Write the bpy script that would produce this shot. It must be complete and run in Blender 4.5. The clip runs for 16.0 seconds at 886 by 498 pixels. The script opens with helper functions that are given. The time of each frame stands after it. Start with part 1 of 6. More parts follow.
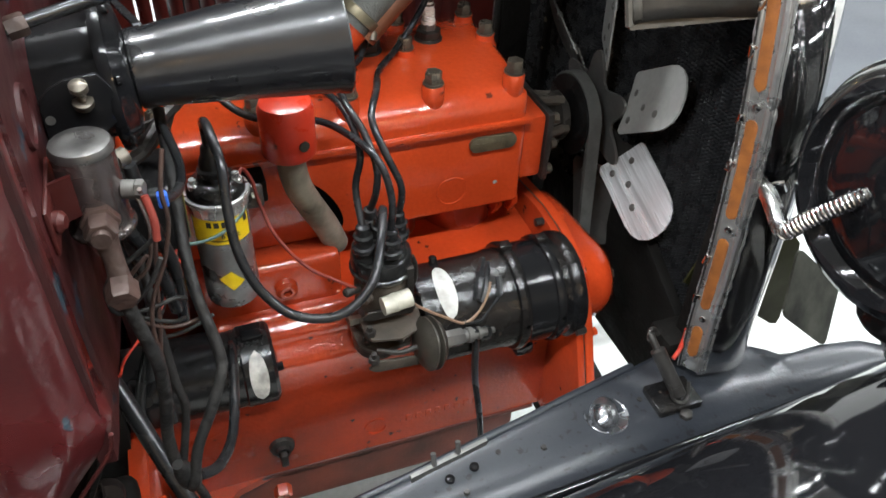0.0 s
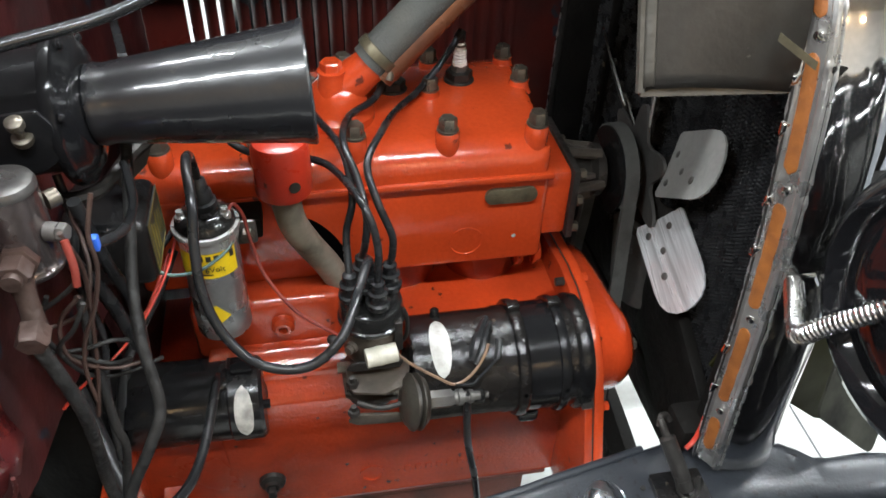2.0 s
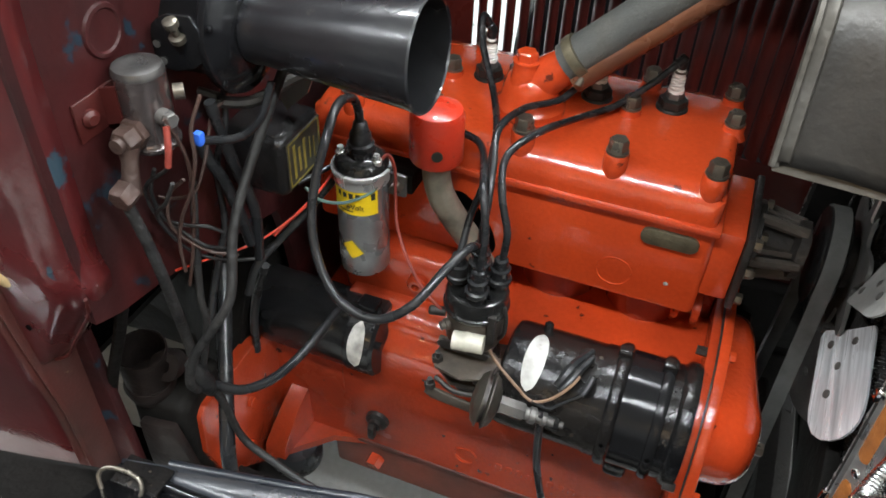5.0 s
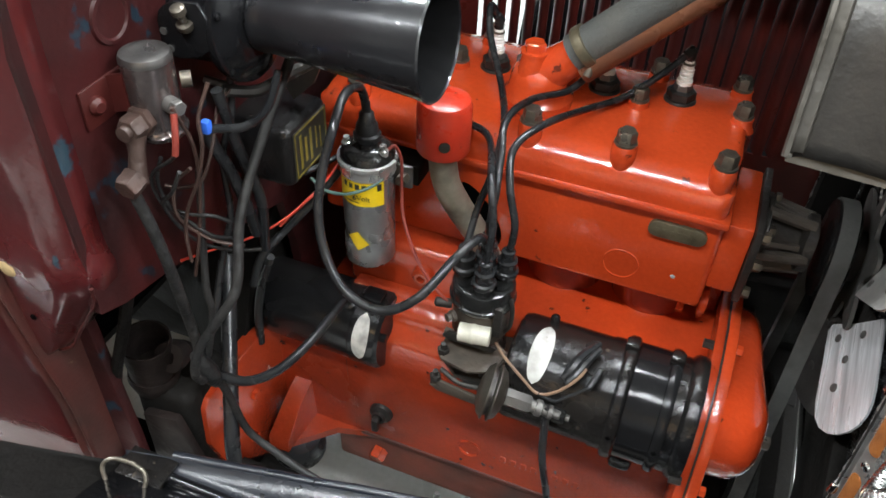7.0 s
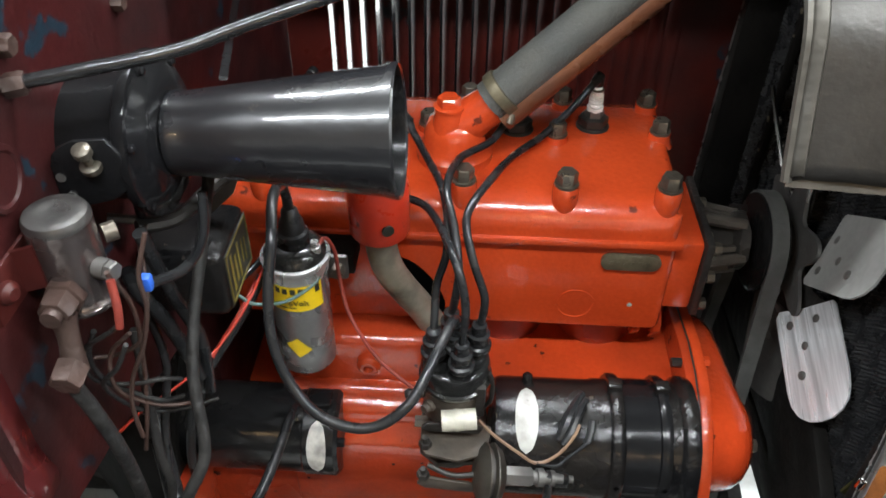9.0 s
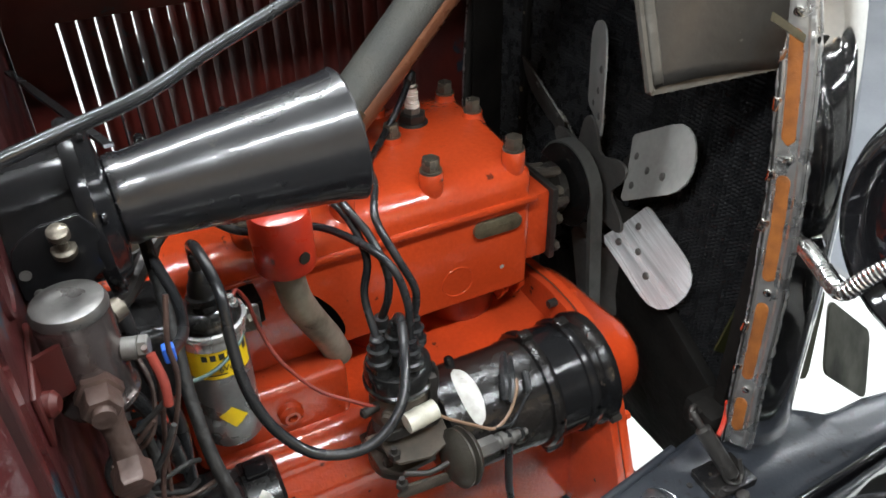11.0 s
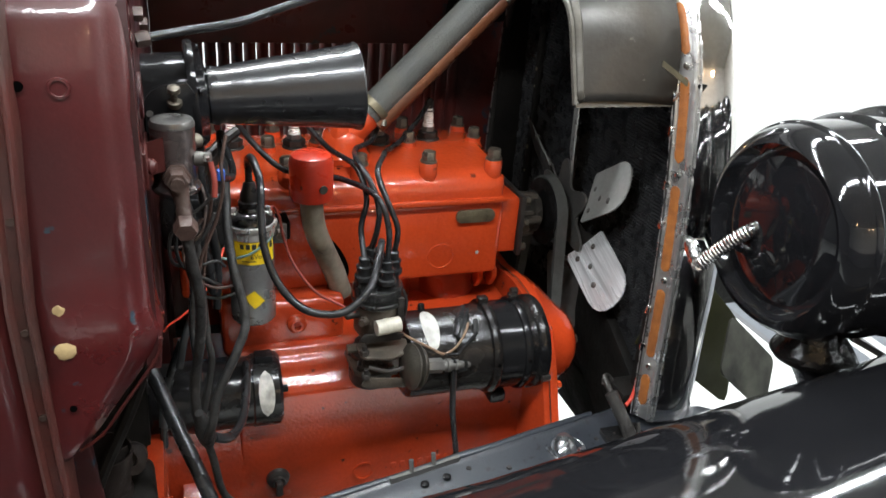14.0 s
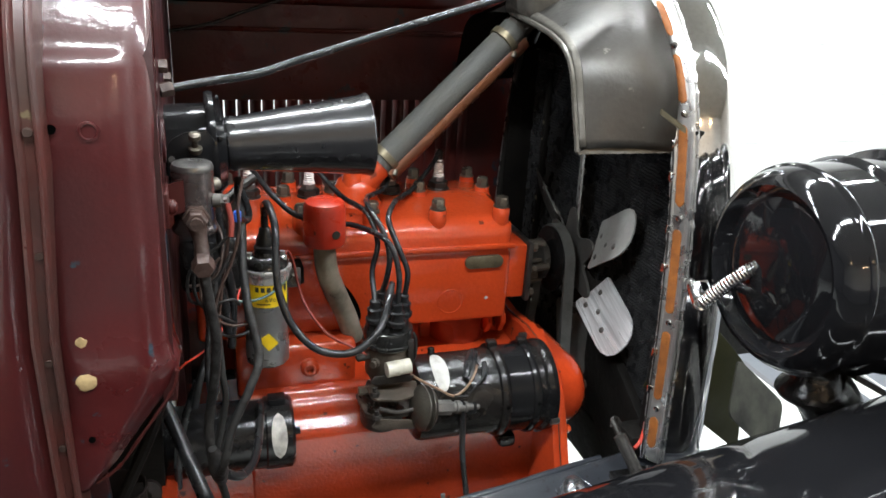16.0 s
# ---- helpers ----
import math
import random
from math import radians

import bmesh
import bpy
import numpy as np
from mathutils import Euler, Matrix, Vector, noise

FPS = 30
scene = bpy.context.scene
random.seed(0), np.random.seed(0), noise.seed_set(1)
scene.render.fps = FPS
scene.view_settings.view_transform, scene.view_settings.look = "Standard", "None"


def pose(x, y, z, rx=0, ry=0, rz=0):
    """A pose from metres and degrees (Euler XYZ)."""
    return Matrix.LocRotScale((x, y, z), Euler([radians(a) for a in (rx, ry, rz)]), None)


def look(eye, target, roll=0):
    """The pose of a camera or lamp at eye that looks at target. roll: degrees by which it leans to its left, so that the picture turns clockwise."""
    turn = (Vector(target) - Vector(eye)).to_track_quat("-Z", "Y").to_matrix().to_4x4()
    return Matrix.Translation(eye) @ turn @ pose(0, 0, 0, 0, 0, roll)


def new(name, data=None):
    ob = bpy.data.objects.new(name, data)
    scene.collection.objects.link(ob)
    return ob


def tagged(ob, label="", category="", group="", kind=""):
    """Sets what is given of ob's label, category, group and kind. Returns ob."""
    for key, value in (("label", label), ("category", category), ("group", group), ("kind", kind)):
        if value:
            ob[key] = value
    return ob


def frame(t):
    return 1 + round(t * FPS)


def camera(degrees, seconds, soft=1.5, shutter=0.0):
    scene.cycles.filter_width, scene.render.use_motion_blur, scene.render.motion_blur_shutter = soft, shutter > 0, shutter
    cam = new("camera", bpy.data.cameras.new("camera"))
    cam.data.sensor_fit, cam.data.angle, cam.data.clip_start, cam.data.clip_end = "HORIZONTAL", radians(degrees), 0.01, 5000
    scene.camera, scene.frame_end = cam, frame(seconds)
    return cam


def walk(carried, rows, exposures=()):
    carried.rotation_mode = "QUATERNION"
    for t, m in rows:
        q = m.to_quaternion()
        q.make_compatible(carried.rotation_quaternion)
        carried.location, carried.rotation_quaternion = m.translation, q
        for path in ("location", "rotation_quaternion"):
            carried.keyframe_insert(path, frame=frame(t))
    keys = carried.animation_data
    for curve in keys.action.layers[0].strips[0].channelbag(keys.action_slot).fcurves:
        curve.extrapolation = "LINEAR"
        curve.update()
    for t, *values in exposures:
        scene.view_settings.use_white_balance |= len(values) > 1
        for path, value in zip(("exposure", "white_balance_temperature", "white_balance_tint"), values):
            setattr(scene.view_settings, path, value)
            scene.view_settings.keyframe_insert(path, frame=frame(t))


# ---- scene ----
cam = camera(58.08, 16.0, soft=1.6, shutter=0.3)
PATH = [
    (0, (-0.2070, -0.7092, 1.3428), (0.3562, 0.7123, 0.0535), 2.59),
    (0.5, (-0.2090, -0.7025, 1.3366), (0.3666, 0.7245, 0.0589), 2.65),
    (1, (-0.2017, -0.6883, 1.3295), (0.3731, 0.7533, 0.0681), 3.01),
    (1.5, (-0.1539, -0.6864, 1.3385), (0.3176, 0.7913, 0.0760), 2.58),
    (2, (-0.0833, -0.6800, 1.3503), (0.2268, 0.8326, 0.0791), 2.09),
    (2.5, (-0.0253, -0.6752, 1.3527), (0.1346, 0.8657, 0.0877), 1.95),
    (3, (0.0217, -0.6688, 1.3534), (0.0253, 0.8848, 0.0939), 1.99),
    (3.5, (0.0536, -0.6645, 1.3553), (-0.0871, 0.8816, 0.0944), 2.23),
    (4, (0.0781, -0.6595, 1.3582), (-0.2058, 0.8536, 0.0815), 2.71),
    (4.5, (0.1009, -0.6577, 1.3576), (-0.3057, 0.8127, 0.0643), 2.80),
    (5, (0.1241, -0.6582, 1.3561), (-0.3868, 0.7650, 0.0471), 2.53),
    (5.2, (0.1288, -0.6605, 1.3538), (-0.4060, 0.7533, 0.0441), 2.46),
    (7.3, (0.1134, -0.6597, 1.3491), (-0.3833, 0.7596, 0.0304), 2.80),
    (7.5, (0.1092, -0.6544, 1.3484), (-0.3715, 0.7745, 0.0342), 2.50),
    (8, (0.0722, -0.6338, 1.3512), (-0.3051, 0.8259, 0.0372), 2.06),
    (8.5, (0.0298, -0.6165, 1.3507), (-0.2233, 0.8835, 0.0522), 1.49),
    (9, (-0.0269, -0.5999, 1.3489), (-0.0961, 0.9394, 0.0738), 0.89),
    (9.2, (-0.0521, -0.5951, 1.3473), (-0.0329, 0.9559, 0.0847), 0.79),
    (11.3, (-0.2539, -0.6193, 1.3158), (0.5047, 0.8328, 0.1687), -0.74),
    (11.5, (-0.2657, -0.6352, 1.3140), (0.5065, 0.8140, 0.1723), -0.20),
    (12, (-0.2836, -0.6966, 1.3099), (0.4781, 0.7782, 0.1942), 1.39),
    (12.5, (-0.2791, -0.7804, 1.3109), (0.4238, 0.7530, 0.2363), 2.49),
    (13, (-0.2628, -0.8708, 1.3037), (0.3749, 0.7372, 0.3000), 3.21),
    (13.5, (-0.2610, -0.9245, 1.2919), (0.3608, 0.7331, 0.3612), 3.99),
    (14, (-0.2636, -0.9622, 1.2844), (0.3515, 0.7364, 0.4262), 4.35),
    (14.5, (-0.2634, -0.9856, 1.2809), (0.3405, 0.7449, 0.4803), 4.19),
    (15, (-0.2648, -0.9959, 1.2779), (0.3316, 0.7575, 0.5230), 3.88),
    (15.5, (-0.2649, -0.9996, 1.2761), (0.3243, 0.7672, 0.5474), 3.64),
    (16, (-0.2640, -1.0008, 1.2762), (0.3202, 0.7717, 0.5572), 3.44),
]
walk(cam, [(t, look(eye, target, roll)) for t, eye, target, roll in PATH])

# ---- light ----
world = bpy.data.worlds.new("world")
world.use_nodes = True
world.node_tree.nodes["Background"].inputs[0].default_value = (0.9, 0.95, 1.0, 1)
world.node_tree.nodes["Background"].inputs[1].default_value = 0.05
scene.world = world
scene.view_settings.exposure = -0.08


def tube_lamp(name, x, y, z, length, width, watts, rz=0, tint=(0.93, 0.985, 1.02)):
    data = bpy.data.lights.new(name, "AREA")
    data.shape, data.size, data.size_y = "RECTANGLE", length, width
    data.energy, data.color = watts, tint
    ob = new(name, data)
    ob.matrix_world = pose(x, y, z, 0, 0, rz)
    return ob


LAMPS = [(x, y, 2.92) for y in (-1.25, 0.65) for x in (-3.2, -1.6, 0.0, 1.6, 3.2)]
for lx, ly, lz in LAMPS:
    tube_lamp("ceiling_tube_light", lx, ly, lz, 1.22, 0.1, 68)
WARM = [(-1.4, -3.4, 2.5), (0.6, -3.7, 2.3), (1.15, -3.7, 2.3)]
for lx, ly, lz in WARM:
    data = bpy.data.lights.new("warm_pendant_light", "POINT")
    data.energy, data.color, data.shadow_soft_size = 17, (1.0, 0.66, 0.34), 0.038
    new("warm_pendant_light", data).location = (lx, ly, lz)


# ---- materials ----
def material(name, colour, rough=0.5, metal=0.0, second=None, amount=0.35, scale=18.0, fine=220.0, bump=0.15, depth=0.0012,
             coat=0.0, spots=None, spot_scale=30.0, spot_cut=0.66, rough_var=0.15, stretch=None, spec=0.5, lumps=0.0, lump_scale=45.0, coat_rough=0.08, turn=0.0):
    """Procedural surface: two scales of colour variation, roughness variation, fine relief and worn spots."""
    m = bpy.data.materials.new(name)
    m.use_nodes = True
    nt = m.node_tree
    n, l = nt.nodes, nt.links
    b = n["Principled BSDF"]
    tc = n.new("ShaderNodeTexCoord")
    src = tc.outputs["Object"]
    if stretch:
        mp = n.new("ShaderNodeMapping")
        mp.vector_type = "TEXTURE"
        mp.inputs["Rotation"].default_value = (radians(turn), 0, 0)
        mp.inputs["Scale"].default_value = [1 / k for k in stretch]
        l.new(src, mp.inputs["Vector"])
        src = mp.outputs["Vector"]
    big = n.new("ShaderNodeTexNoise")
    big.inputs["Scale"].default_value, big.inputs["Detail"].default_value = scale, 6
    l.new(src, big.inputs["Vector"])
    small = n.new("ShaderNodeTexNoise")
    small.inputs["Scale"].default_value, small.inputs["Detail"].default_value = fine, 6
    l.new(src, small.inputs["Vector"])
    ramp = n.new("ShaderNodeMapRange")
    ramp.inputs[1].default_value, ramp.inputs[2].default_value = 0.38, 0.68
    l.new(big.outputs["Fac"], ramp.inputs[0])
    fac = n.new("ShaderNodeMath")
    fac.operation = "MULTIPLY"
    fac.inputs[1].default_value = amount
    l.new(ramp.outputs[0], fac.inputs[0])
    mix = n.new("ShaderNodeMix")
    mix.data_type = "RGBA"
    sec = second or tuple(c * 0.5 for c in colour)
    mix.inputs[6].default_value, mix.inputs[7].default_value = (*colour, 1), (*sec, 1)
    l.new(fac.outputs[0], mix.inputs[0])
    out = mix.outputs[2]
    grain = n.new("ShaderNodeMix")
    grain.data_type, grain.blend_type = "RGBA", "MULTIPLY"
    gr = n.new("ShaderNodeMapRange")
    gr.inputs[3].default_value, gr.inputs[4].default_value = 0.82, 1.12
    l.new(small.outputs["Fac"], gr.inputs[0])
    grain.inputs[0].default_value = 1.0
    l.new(out, grain.inputs[6])
    l.new(gr.outputs[0], grain.inputs[7])
    out = grain.outputs[2]
    if spots:
        sp = n.new("ShaderNodeTexNoise")
        sp.inputs["Scale"].default_value, sp.inputs["Detail"].default_value = spot_scale, 5
        sp.inputs["Roughness"].default_value = 0.6
        l.new(tc.outputs["Object"], sp.inputs["Vector"])
        cut = n.new("ShaderNodeMapRange")
        cut.inputs[1].default_value, cut.inputs[2].default_value = spot_cut, spot_cut + 0.03
        l.new(sp.outputs["Fac"], cut.inputs[0])
        mx = n.new("ShaderNodeMix")
        mx.data_type = "RGBA"
        mx.inputs[7].default_value = (*spots, 1)
        l.new(cut.outputs[0], mx.inputs[0])
        l.new(out, mx.inputs[6])
        out = mx.outputs[2]
    l.new(out, b.inputs["Base Color"])
    rr = n.new("ShaderNodeMapRange")
    rr.inputs[1].default_value, rr.inputs[2].default_value = 0.3, 0.7
    rr.inputs[3].default_value, rr.inputs[4].default_value = max(0.02, rough - rough_var), min(1, rough + rough_var)
    l.new(big.outputs["Fac"], rr.inputs[0])
    l.new(rr.outputs[0], b.inputs["Roughness"])
    b.inputs["Metallic"].default_value = metal
    b.inputs["Coat Weight"].default_value = coat
    b.inputs["Coat Roughness"].default_value = coat_rough
    b.inputs["Specular IOR Level"].default_value = spec
    if bump:
        bp = n.new("ShaderNodeBump")
        bp.inputs["Strength"].default_value, bp.inputs["Distance"].default_value = bump, depth
        l.new(small.outputs["Fac"], bp.inputs["Height"])
        normal = bp.outputs["Normal"]
        if lumps:
            ln = n.new("ShaderNodeTexNoise")
            ln.inputs["Scale"].default_value, ln.inputs["Detail"].default_value = lump_scale, 2
            l.new(tc.outputs["Object"], ln.inputs["Vector"])
            b2 = n.new("ShaderNodeBump")
            b2.inputs["Strength"].default_value, b2.inputs["Distance"].default_value = 1.0, lumps
            l.new(ln.outputs["Fac"], b2.inputs["Height"])
            l.new(normal, b2.inputs["Normal"])
            normal = b2.outputs["Normal"]
        l.new(normal, b.inputs["Normal"])
        l.new(normal, b.inputs["Coat Normal"])
    return m


ORANGE = material("orange_engine_enamel", (0.57, 0.063, 0.015), 0.22, 0, (0.44, 0.044, 0.012), 0.5, 9, 210, 0.25, 0.0008, coat=0.85, rough_var=0.08, spots=(0.14, 0.024, 0.012), spot_scale=52, spot_cut=0.665, spec=0.42, lumps=0.0006, lump_scale=130, coat_rough=0.03)
ORANGE_DIRTY = material("oily_orange_enamel", (0.52, 0.052, 0.012), 0.2, 0, (0.15, 0.022, 0.01), 0.75, 6, 190, 0.35, 0.0009, coat=0.7, rough_var=0.08, spots=(0.08, 0.017, 0.01), spot_scale=48, spot_cut=0.67, spec=0.45, lumps=0.0005, lump_scale=220, coat_rough=0.03)
RED_CAP = material("red_cap_paint", (0.43, 0.03, 0.012), 0.34, 0, (0.3, 0.022, 0.01), 0.5, 26, 200, 0.2, coat=0.4, spec=0.35, spots=(0.12, 0.02, 0.012), spot_scale=70, spot_cut=0.68)
PAN = material("dirty_sump_paint", (0.16, 0.035, 0.02), 0.5, 0, (0.05, 0.025, 0.02), 0.9, 12, 200, 0.3)
MAROON = material("maroon_body_paint", (0.069, 0.0088, 0.009), 0.34, 0, (0.036, 0.007, 0.008), 0.7, 7, 260, 0.25, 0.0008, coat=0.9,
                  spots=(0.022, 0.042, 0.056), spot_scale=21, spot_cut=0.632, spec=0.4, lumps=0.0006, lump_scale=34, coat_rough=0.05)
MAROON_DULL = material("dusty_maroon_paint", (0.072, 0.0105, 0.0075), 0.36, 0, (0.022, 0.006, 0.006), 0.8, 9, 200, 0.2,
                       spots=(0.012, 0.02, 0.028), spot_scale=16, spot_cut=0.63, spec=0.35, lumps=0.002, lump_scale=30)
# Grimy maroon, its base lowered to carry the shade inside the engine bay.
FIREWALL_MAT = material("grimy_shaded_firewall_paint", (0.042, 0.0085, 0.0085), 0.45, 0, (0.012, 0.006, 0.006), 0.85, 10, 200, 0.25, spots=(0.012, 0.022, 0.032), spot_scale=17, spot_cut=0.615, spec=0.25, lumps=0.001, lump_scale=40)
BLACK = material("black_gloss_enamel", (0.007, 0.007, 0.0078), 0.14, 0, (0.013, 0.013, 0.013), 0.6, 12, 300, 0.1, 0.0008, coat=0.0, rough_var=0.09, spec=0.2, lumps=0.0005, lump_scale=60)
CAR_BLACK = material("polished_black_coachwork", (0.006, 0.006, 0.0068), 0.065, 0, (0.01, 0.01, 0.011), 0.5, 6, 300, 0.02, 0.0004, coat=0.0, rough_var=0.04, spec=0.5, spots=(0.03, 0.03, 0.03), spot_scale=160, spot_cut=0.74)
HORN_BLACK = material("horn_gloss_enamel", (0.009, 0.009, 0.0105), 0.27, 0, (0.015, 0.016, 0.017), 0.5, 8, 300, 0.05, 0.0005, coat=0.6, rough_var=0.08, coat_rough=0.05, lumps=0.0005, lump_scale=60, spec=0.62, spots=(0.03, 0.027, 0.024), spot_scale=70, spot_cut=0.69)
DOME = material("scratched_dull_chrome", (0.45, 0.46, 0.48), 0.24, 0.95, (0.2, 0.2, 0.2), 0.6, 45, 200, 0.3, 0.0008, lumps=0.0008, lump_scale=60)
BLACK_WORN = material("worn_black_paint", (0.0065, 0.0065, 0.007), 0.22, 0, (0.016, 0.0135, 0.0115), 0.7, 16, 150, 0.55, 0.001, rough_var=0.08, spots=(0.04, 0.032, 0.025), spot_scale=60, spot_cut=0.66, spec=0.32, lumps=0.0009, lump_scale=120)
SATIN_BLACK = material("satin_black_paint", (0.01, 0.01, 0.0105), 0.28, 0, (0.022, 0.02, 0.019), 0.5, 14, 160, 0.25, 0.0008, spec=0.4)
OVAL_GREY = material("scraped_white_paint", (0.6, 0.58, 0.53), 0.5, 0, (0.22, 0.21, 0.19), 0.85, 70, 200, 0.4)
BLACK_DULL = material("dusty_black_iron_and_shade", (0.006, 0.0055, 0.005), 0.7, 0, (0.012, 0.0105, 0.009), 0.7, 16, 200, 0.5, 0.0012, spec=0.12, lumps=0.002, lump_scale=70)
APRON = material("grey_worn_fender_apron", (0.014, 0.016, 0.021), 0.34, 0, (0.03, 0.034, 0.04), 0.75, 5, 260, 0.4, 0.0008, coat=0.12, rough_var=0.12, coat_rough=0.1, lumps=0.0004, lump_scale=22,
                 spots=(0.004, 0.004, 0.004), spot_scale=95, spot_cut=0.61)
# Enamel with oil patches, its base also darkened for shade under the block.
ORANGE_OILY_SHADED = material("oily_shaded_orange_enamel", (0.33, 0.034, 0.011), 0.34, 0, (0.045, 0.012, 0.008), 0.9, 9, 190, 0.35, 0.0009, coat=0.5, spec=0.35, coat_rough=0.08)
STRIP_METAL = material("worn_lacing_channel_metal", (0.78, 0.77, 0.75), 0.32, 0.95, (0.45, 0.43, 0.4), 0.6, 50, 200, 0.25, lumps=0.0007, lump_scale=90)
BAKELITE = material("black_bakelite", (0.011, 0.011, 0.011), 0.15, 0, (0.022, 0.022, 0.02), 0.4, 40, 300, 0.1, rough_var=0.08)
RUBBER = material("black_rubber", (0.012, 0.0125, 0.0135), 0.27, 0, (0.026, 0.026, 0.026), 0.6, 25, 350, 0.2, 0.0006, spec=0.33)
RUBBER_GREY = material("dusty_grey_rubber", (0.014, 0.014, 0.014), 0.5, 0, (0.034, 0.032, 0.03), 0.7, 25, 350, 0.5, 0.001, spec=0.25, lumps=0.003, lump_scale=90)
WELT = material("worn_maroon_channel", (0.075, 0.022, 0.018), 0.4, 0, (0.035, 0.022, 0.018), 0.8, 14, 200, 0.3, 0.001, spots=(0.14, 0.11, 0.06), spot_scale=26, spot_cut=0.68)
GUN = material("dark_polished_steel", (0.06, 0.061, 0.064), 0.2, 0.75, (0.035, 0.035, 0.035), 0.7, 30, 250, 0.15, 0.0006)
HOSE_MAT = material("grey_ribbed_hose_rubber", (0.075, 0.077, 0.072), 0.65, 0, (0.11, 0.105, 0.09), 0.6, 18, 420, 0.6, 0.0016, spec=0.3, lumps=0.0016, lump_scale=40)
COPPER = material("brown_painted_pipe", (0.15, 0.055, 0.026), 0.34, 0.2, (0.08, 0.03, 0.018), 0.7, 20, 200, 0.3, lumps=0.001, lump_scale=70)
STEEL = material("brushed_aluminium_blade", (0.85, 0.87, 0.89), 0.34, 0.35, (0.4, 0.41, 0.42), 0.9, 150, 420, 0.35, 0.0006, stretch=(1, 0.045, 1), turn=22.0, spec=0.8)
GREY_STEEL = material("weathered_grey_blade", (0.44, 0.44, 0.42), 0.42, 0.35, (0.28, 0.28, 0.26), 0.7, 14, 160, 0.3)
DULL_STEEL = material("dull_old_steel", (0.17, 0.165, 0.155), 0.4, 0.6, (0.1, 0.095, 0.09), 0.7, 16, 180, 0.3)
DARK_STEEL = material("dark_oily_steel", (0.06, 0.056, 0.052), 0.42, 0.6, (0.022, 0.019, 0.017), 0.8, 20, 200, 0.4, lumps=0.002, lump_scale=80)
BOLT = material("tarnished_bolt_steel", (0.17, 0.15, 0.12), 0.36, 0.7, (0.09, 0.075, 0.06), 0.8, 60, 300, 0.4)
DIST_BODY = material("dusty_brown_distributor_body", (0.085, 0.07, 0.055), 0.5, 0.2, (0.035, 0.028, 0.023), 0.8, 40, 200, 0.4, lumps=0.001, lump_scale=90)
DIST_MAT = material("oily_dark_distributor_iron", (0.032, 0.029, 0.026), 0.36, 0.2, (0.014, 0.012, 0.011), 0.8, 30, 200, 0.4, lumps=0.002, lump_scale=80, spec=0.5)
VAC_MAT = material("dusty_olive_steel", (0.065, 0.058, 0.046), 0.42, 0.45, (0.028, 0.024, 0.02), 0.8, 30, 200, 0.4)
PUMP_MAT = material("dusty_brown_cast_iron", (0.1, 0.086, 0.072), 0.5, 0.15, (0.045, 0.037, 0.031), 0.8, 25, 200, 0.4, lumps=0.003, lump_scale=60, spec=0.4)
CUP_MAT = material("dark_brown_iron", (0.017, 0.012, 0.0105), 0.5, 0, (0.008, 0.006, 0.0055), 0.8, 25, 200, 0.4, lumps=0.0014, lump_scale=70, spec=0.2)
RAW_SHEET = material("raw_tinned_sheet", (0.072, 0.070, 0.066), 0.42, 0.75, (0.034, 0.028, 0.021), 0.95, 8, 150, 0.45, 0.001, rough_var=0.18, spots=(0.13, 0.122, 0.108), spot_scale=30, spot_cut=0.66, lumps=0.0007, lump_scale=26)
SOLDER = material("soldered_seam_metal", (0.125, 0.118, 0.104), 0.45, 0.7, (0.06, 0.053, 0.042), 0.8, 22, 120, 0.4, lumps=0.002, lump_scale=50)
CHROME = material("chrome_plate", (0.72, 0.71, 0.69), 0.07, 1.0, (0.6, 0.58, 0.55), 0.4, 9, 200, 0.03, 0.0004, rough_var=0.04)
ZINC = material("zinc_conduit", (0.86, 0.86, 0.85), 0.16, 1.0, (0.6, 0.6, 0.58), 0.5, 60, 200, 0.1)
LEATHER = material("orange_brown_leather", (0.3, 0.105, 0.026), 0.5, 0, (0.17, 0.055, 0.016), 0.8, 55, 300, 0.5, spec=0.3, spots=(0.12, 0.045, 0.02), spot_scale=120, spot_cut=0.68)
CORE = material("black_radiator_core", (0.013, 0.013, 0.014), 0.3, 0, (0.024, 0.024, 0.025), 0.6, 60, 300, 0.3, spec=0.6)
PIPE_GREY = material("oily_grey_pipe", (0.3, 0.275, 0.215), 0.5, 0.1, (0.1, 0.085, 0.062), 0.85, 26, 160, 0.4, spots=(0.035, 0.03, 0.026), spot_scale=60, spot_cut=0.66)
COIL_GREY = material("grey_coil_can", (0.32, 0.32, 0.32), 0.3, 0.7, (0.2, 0.2, 0.195), 0.5, 25, 240, 0.1)
LID = material("dull_bare_lid", (0.14, 0.135, 0.13), 0.4, 0.8, (0.07, 0.064, 0.06), 0.8, 40, 200, 0.3, lumps=0.0008, lump_scale=60)
SILVER = material("bright_metal_rim", (0.66, 0.66, 0.64), 0.26, 0.75, (0.45, 0.43, 0.4), 0.5, 40, 200, 0.1)
YELLOW = material("yellow_label", (0.75, 0.52, 0.01), 0.4, 0, (0.62, 0.42, 0.02), 0.4, 40, 200, 0.03)
OCHRE = material("faded_yellow_print", (0.17, 0.13, 0.018), 0.5, 0, (0.1, 0.075, 0.015), 0.7, 60, 200, 0.03)
# Black for the drilled openings and for the painted shade behind the firewall.
HOLE_AND_SHADE = material("opening_and_shade_black", (0.002, 0.002, 0.002), 0.9, 0, None, 0.1, 30, 200, 0, spec=0.0)
INK = material("black_print", (0.02, 0.02, 0.015), 0.5, 0, None, 0.2, 30, 200, 0)
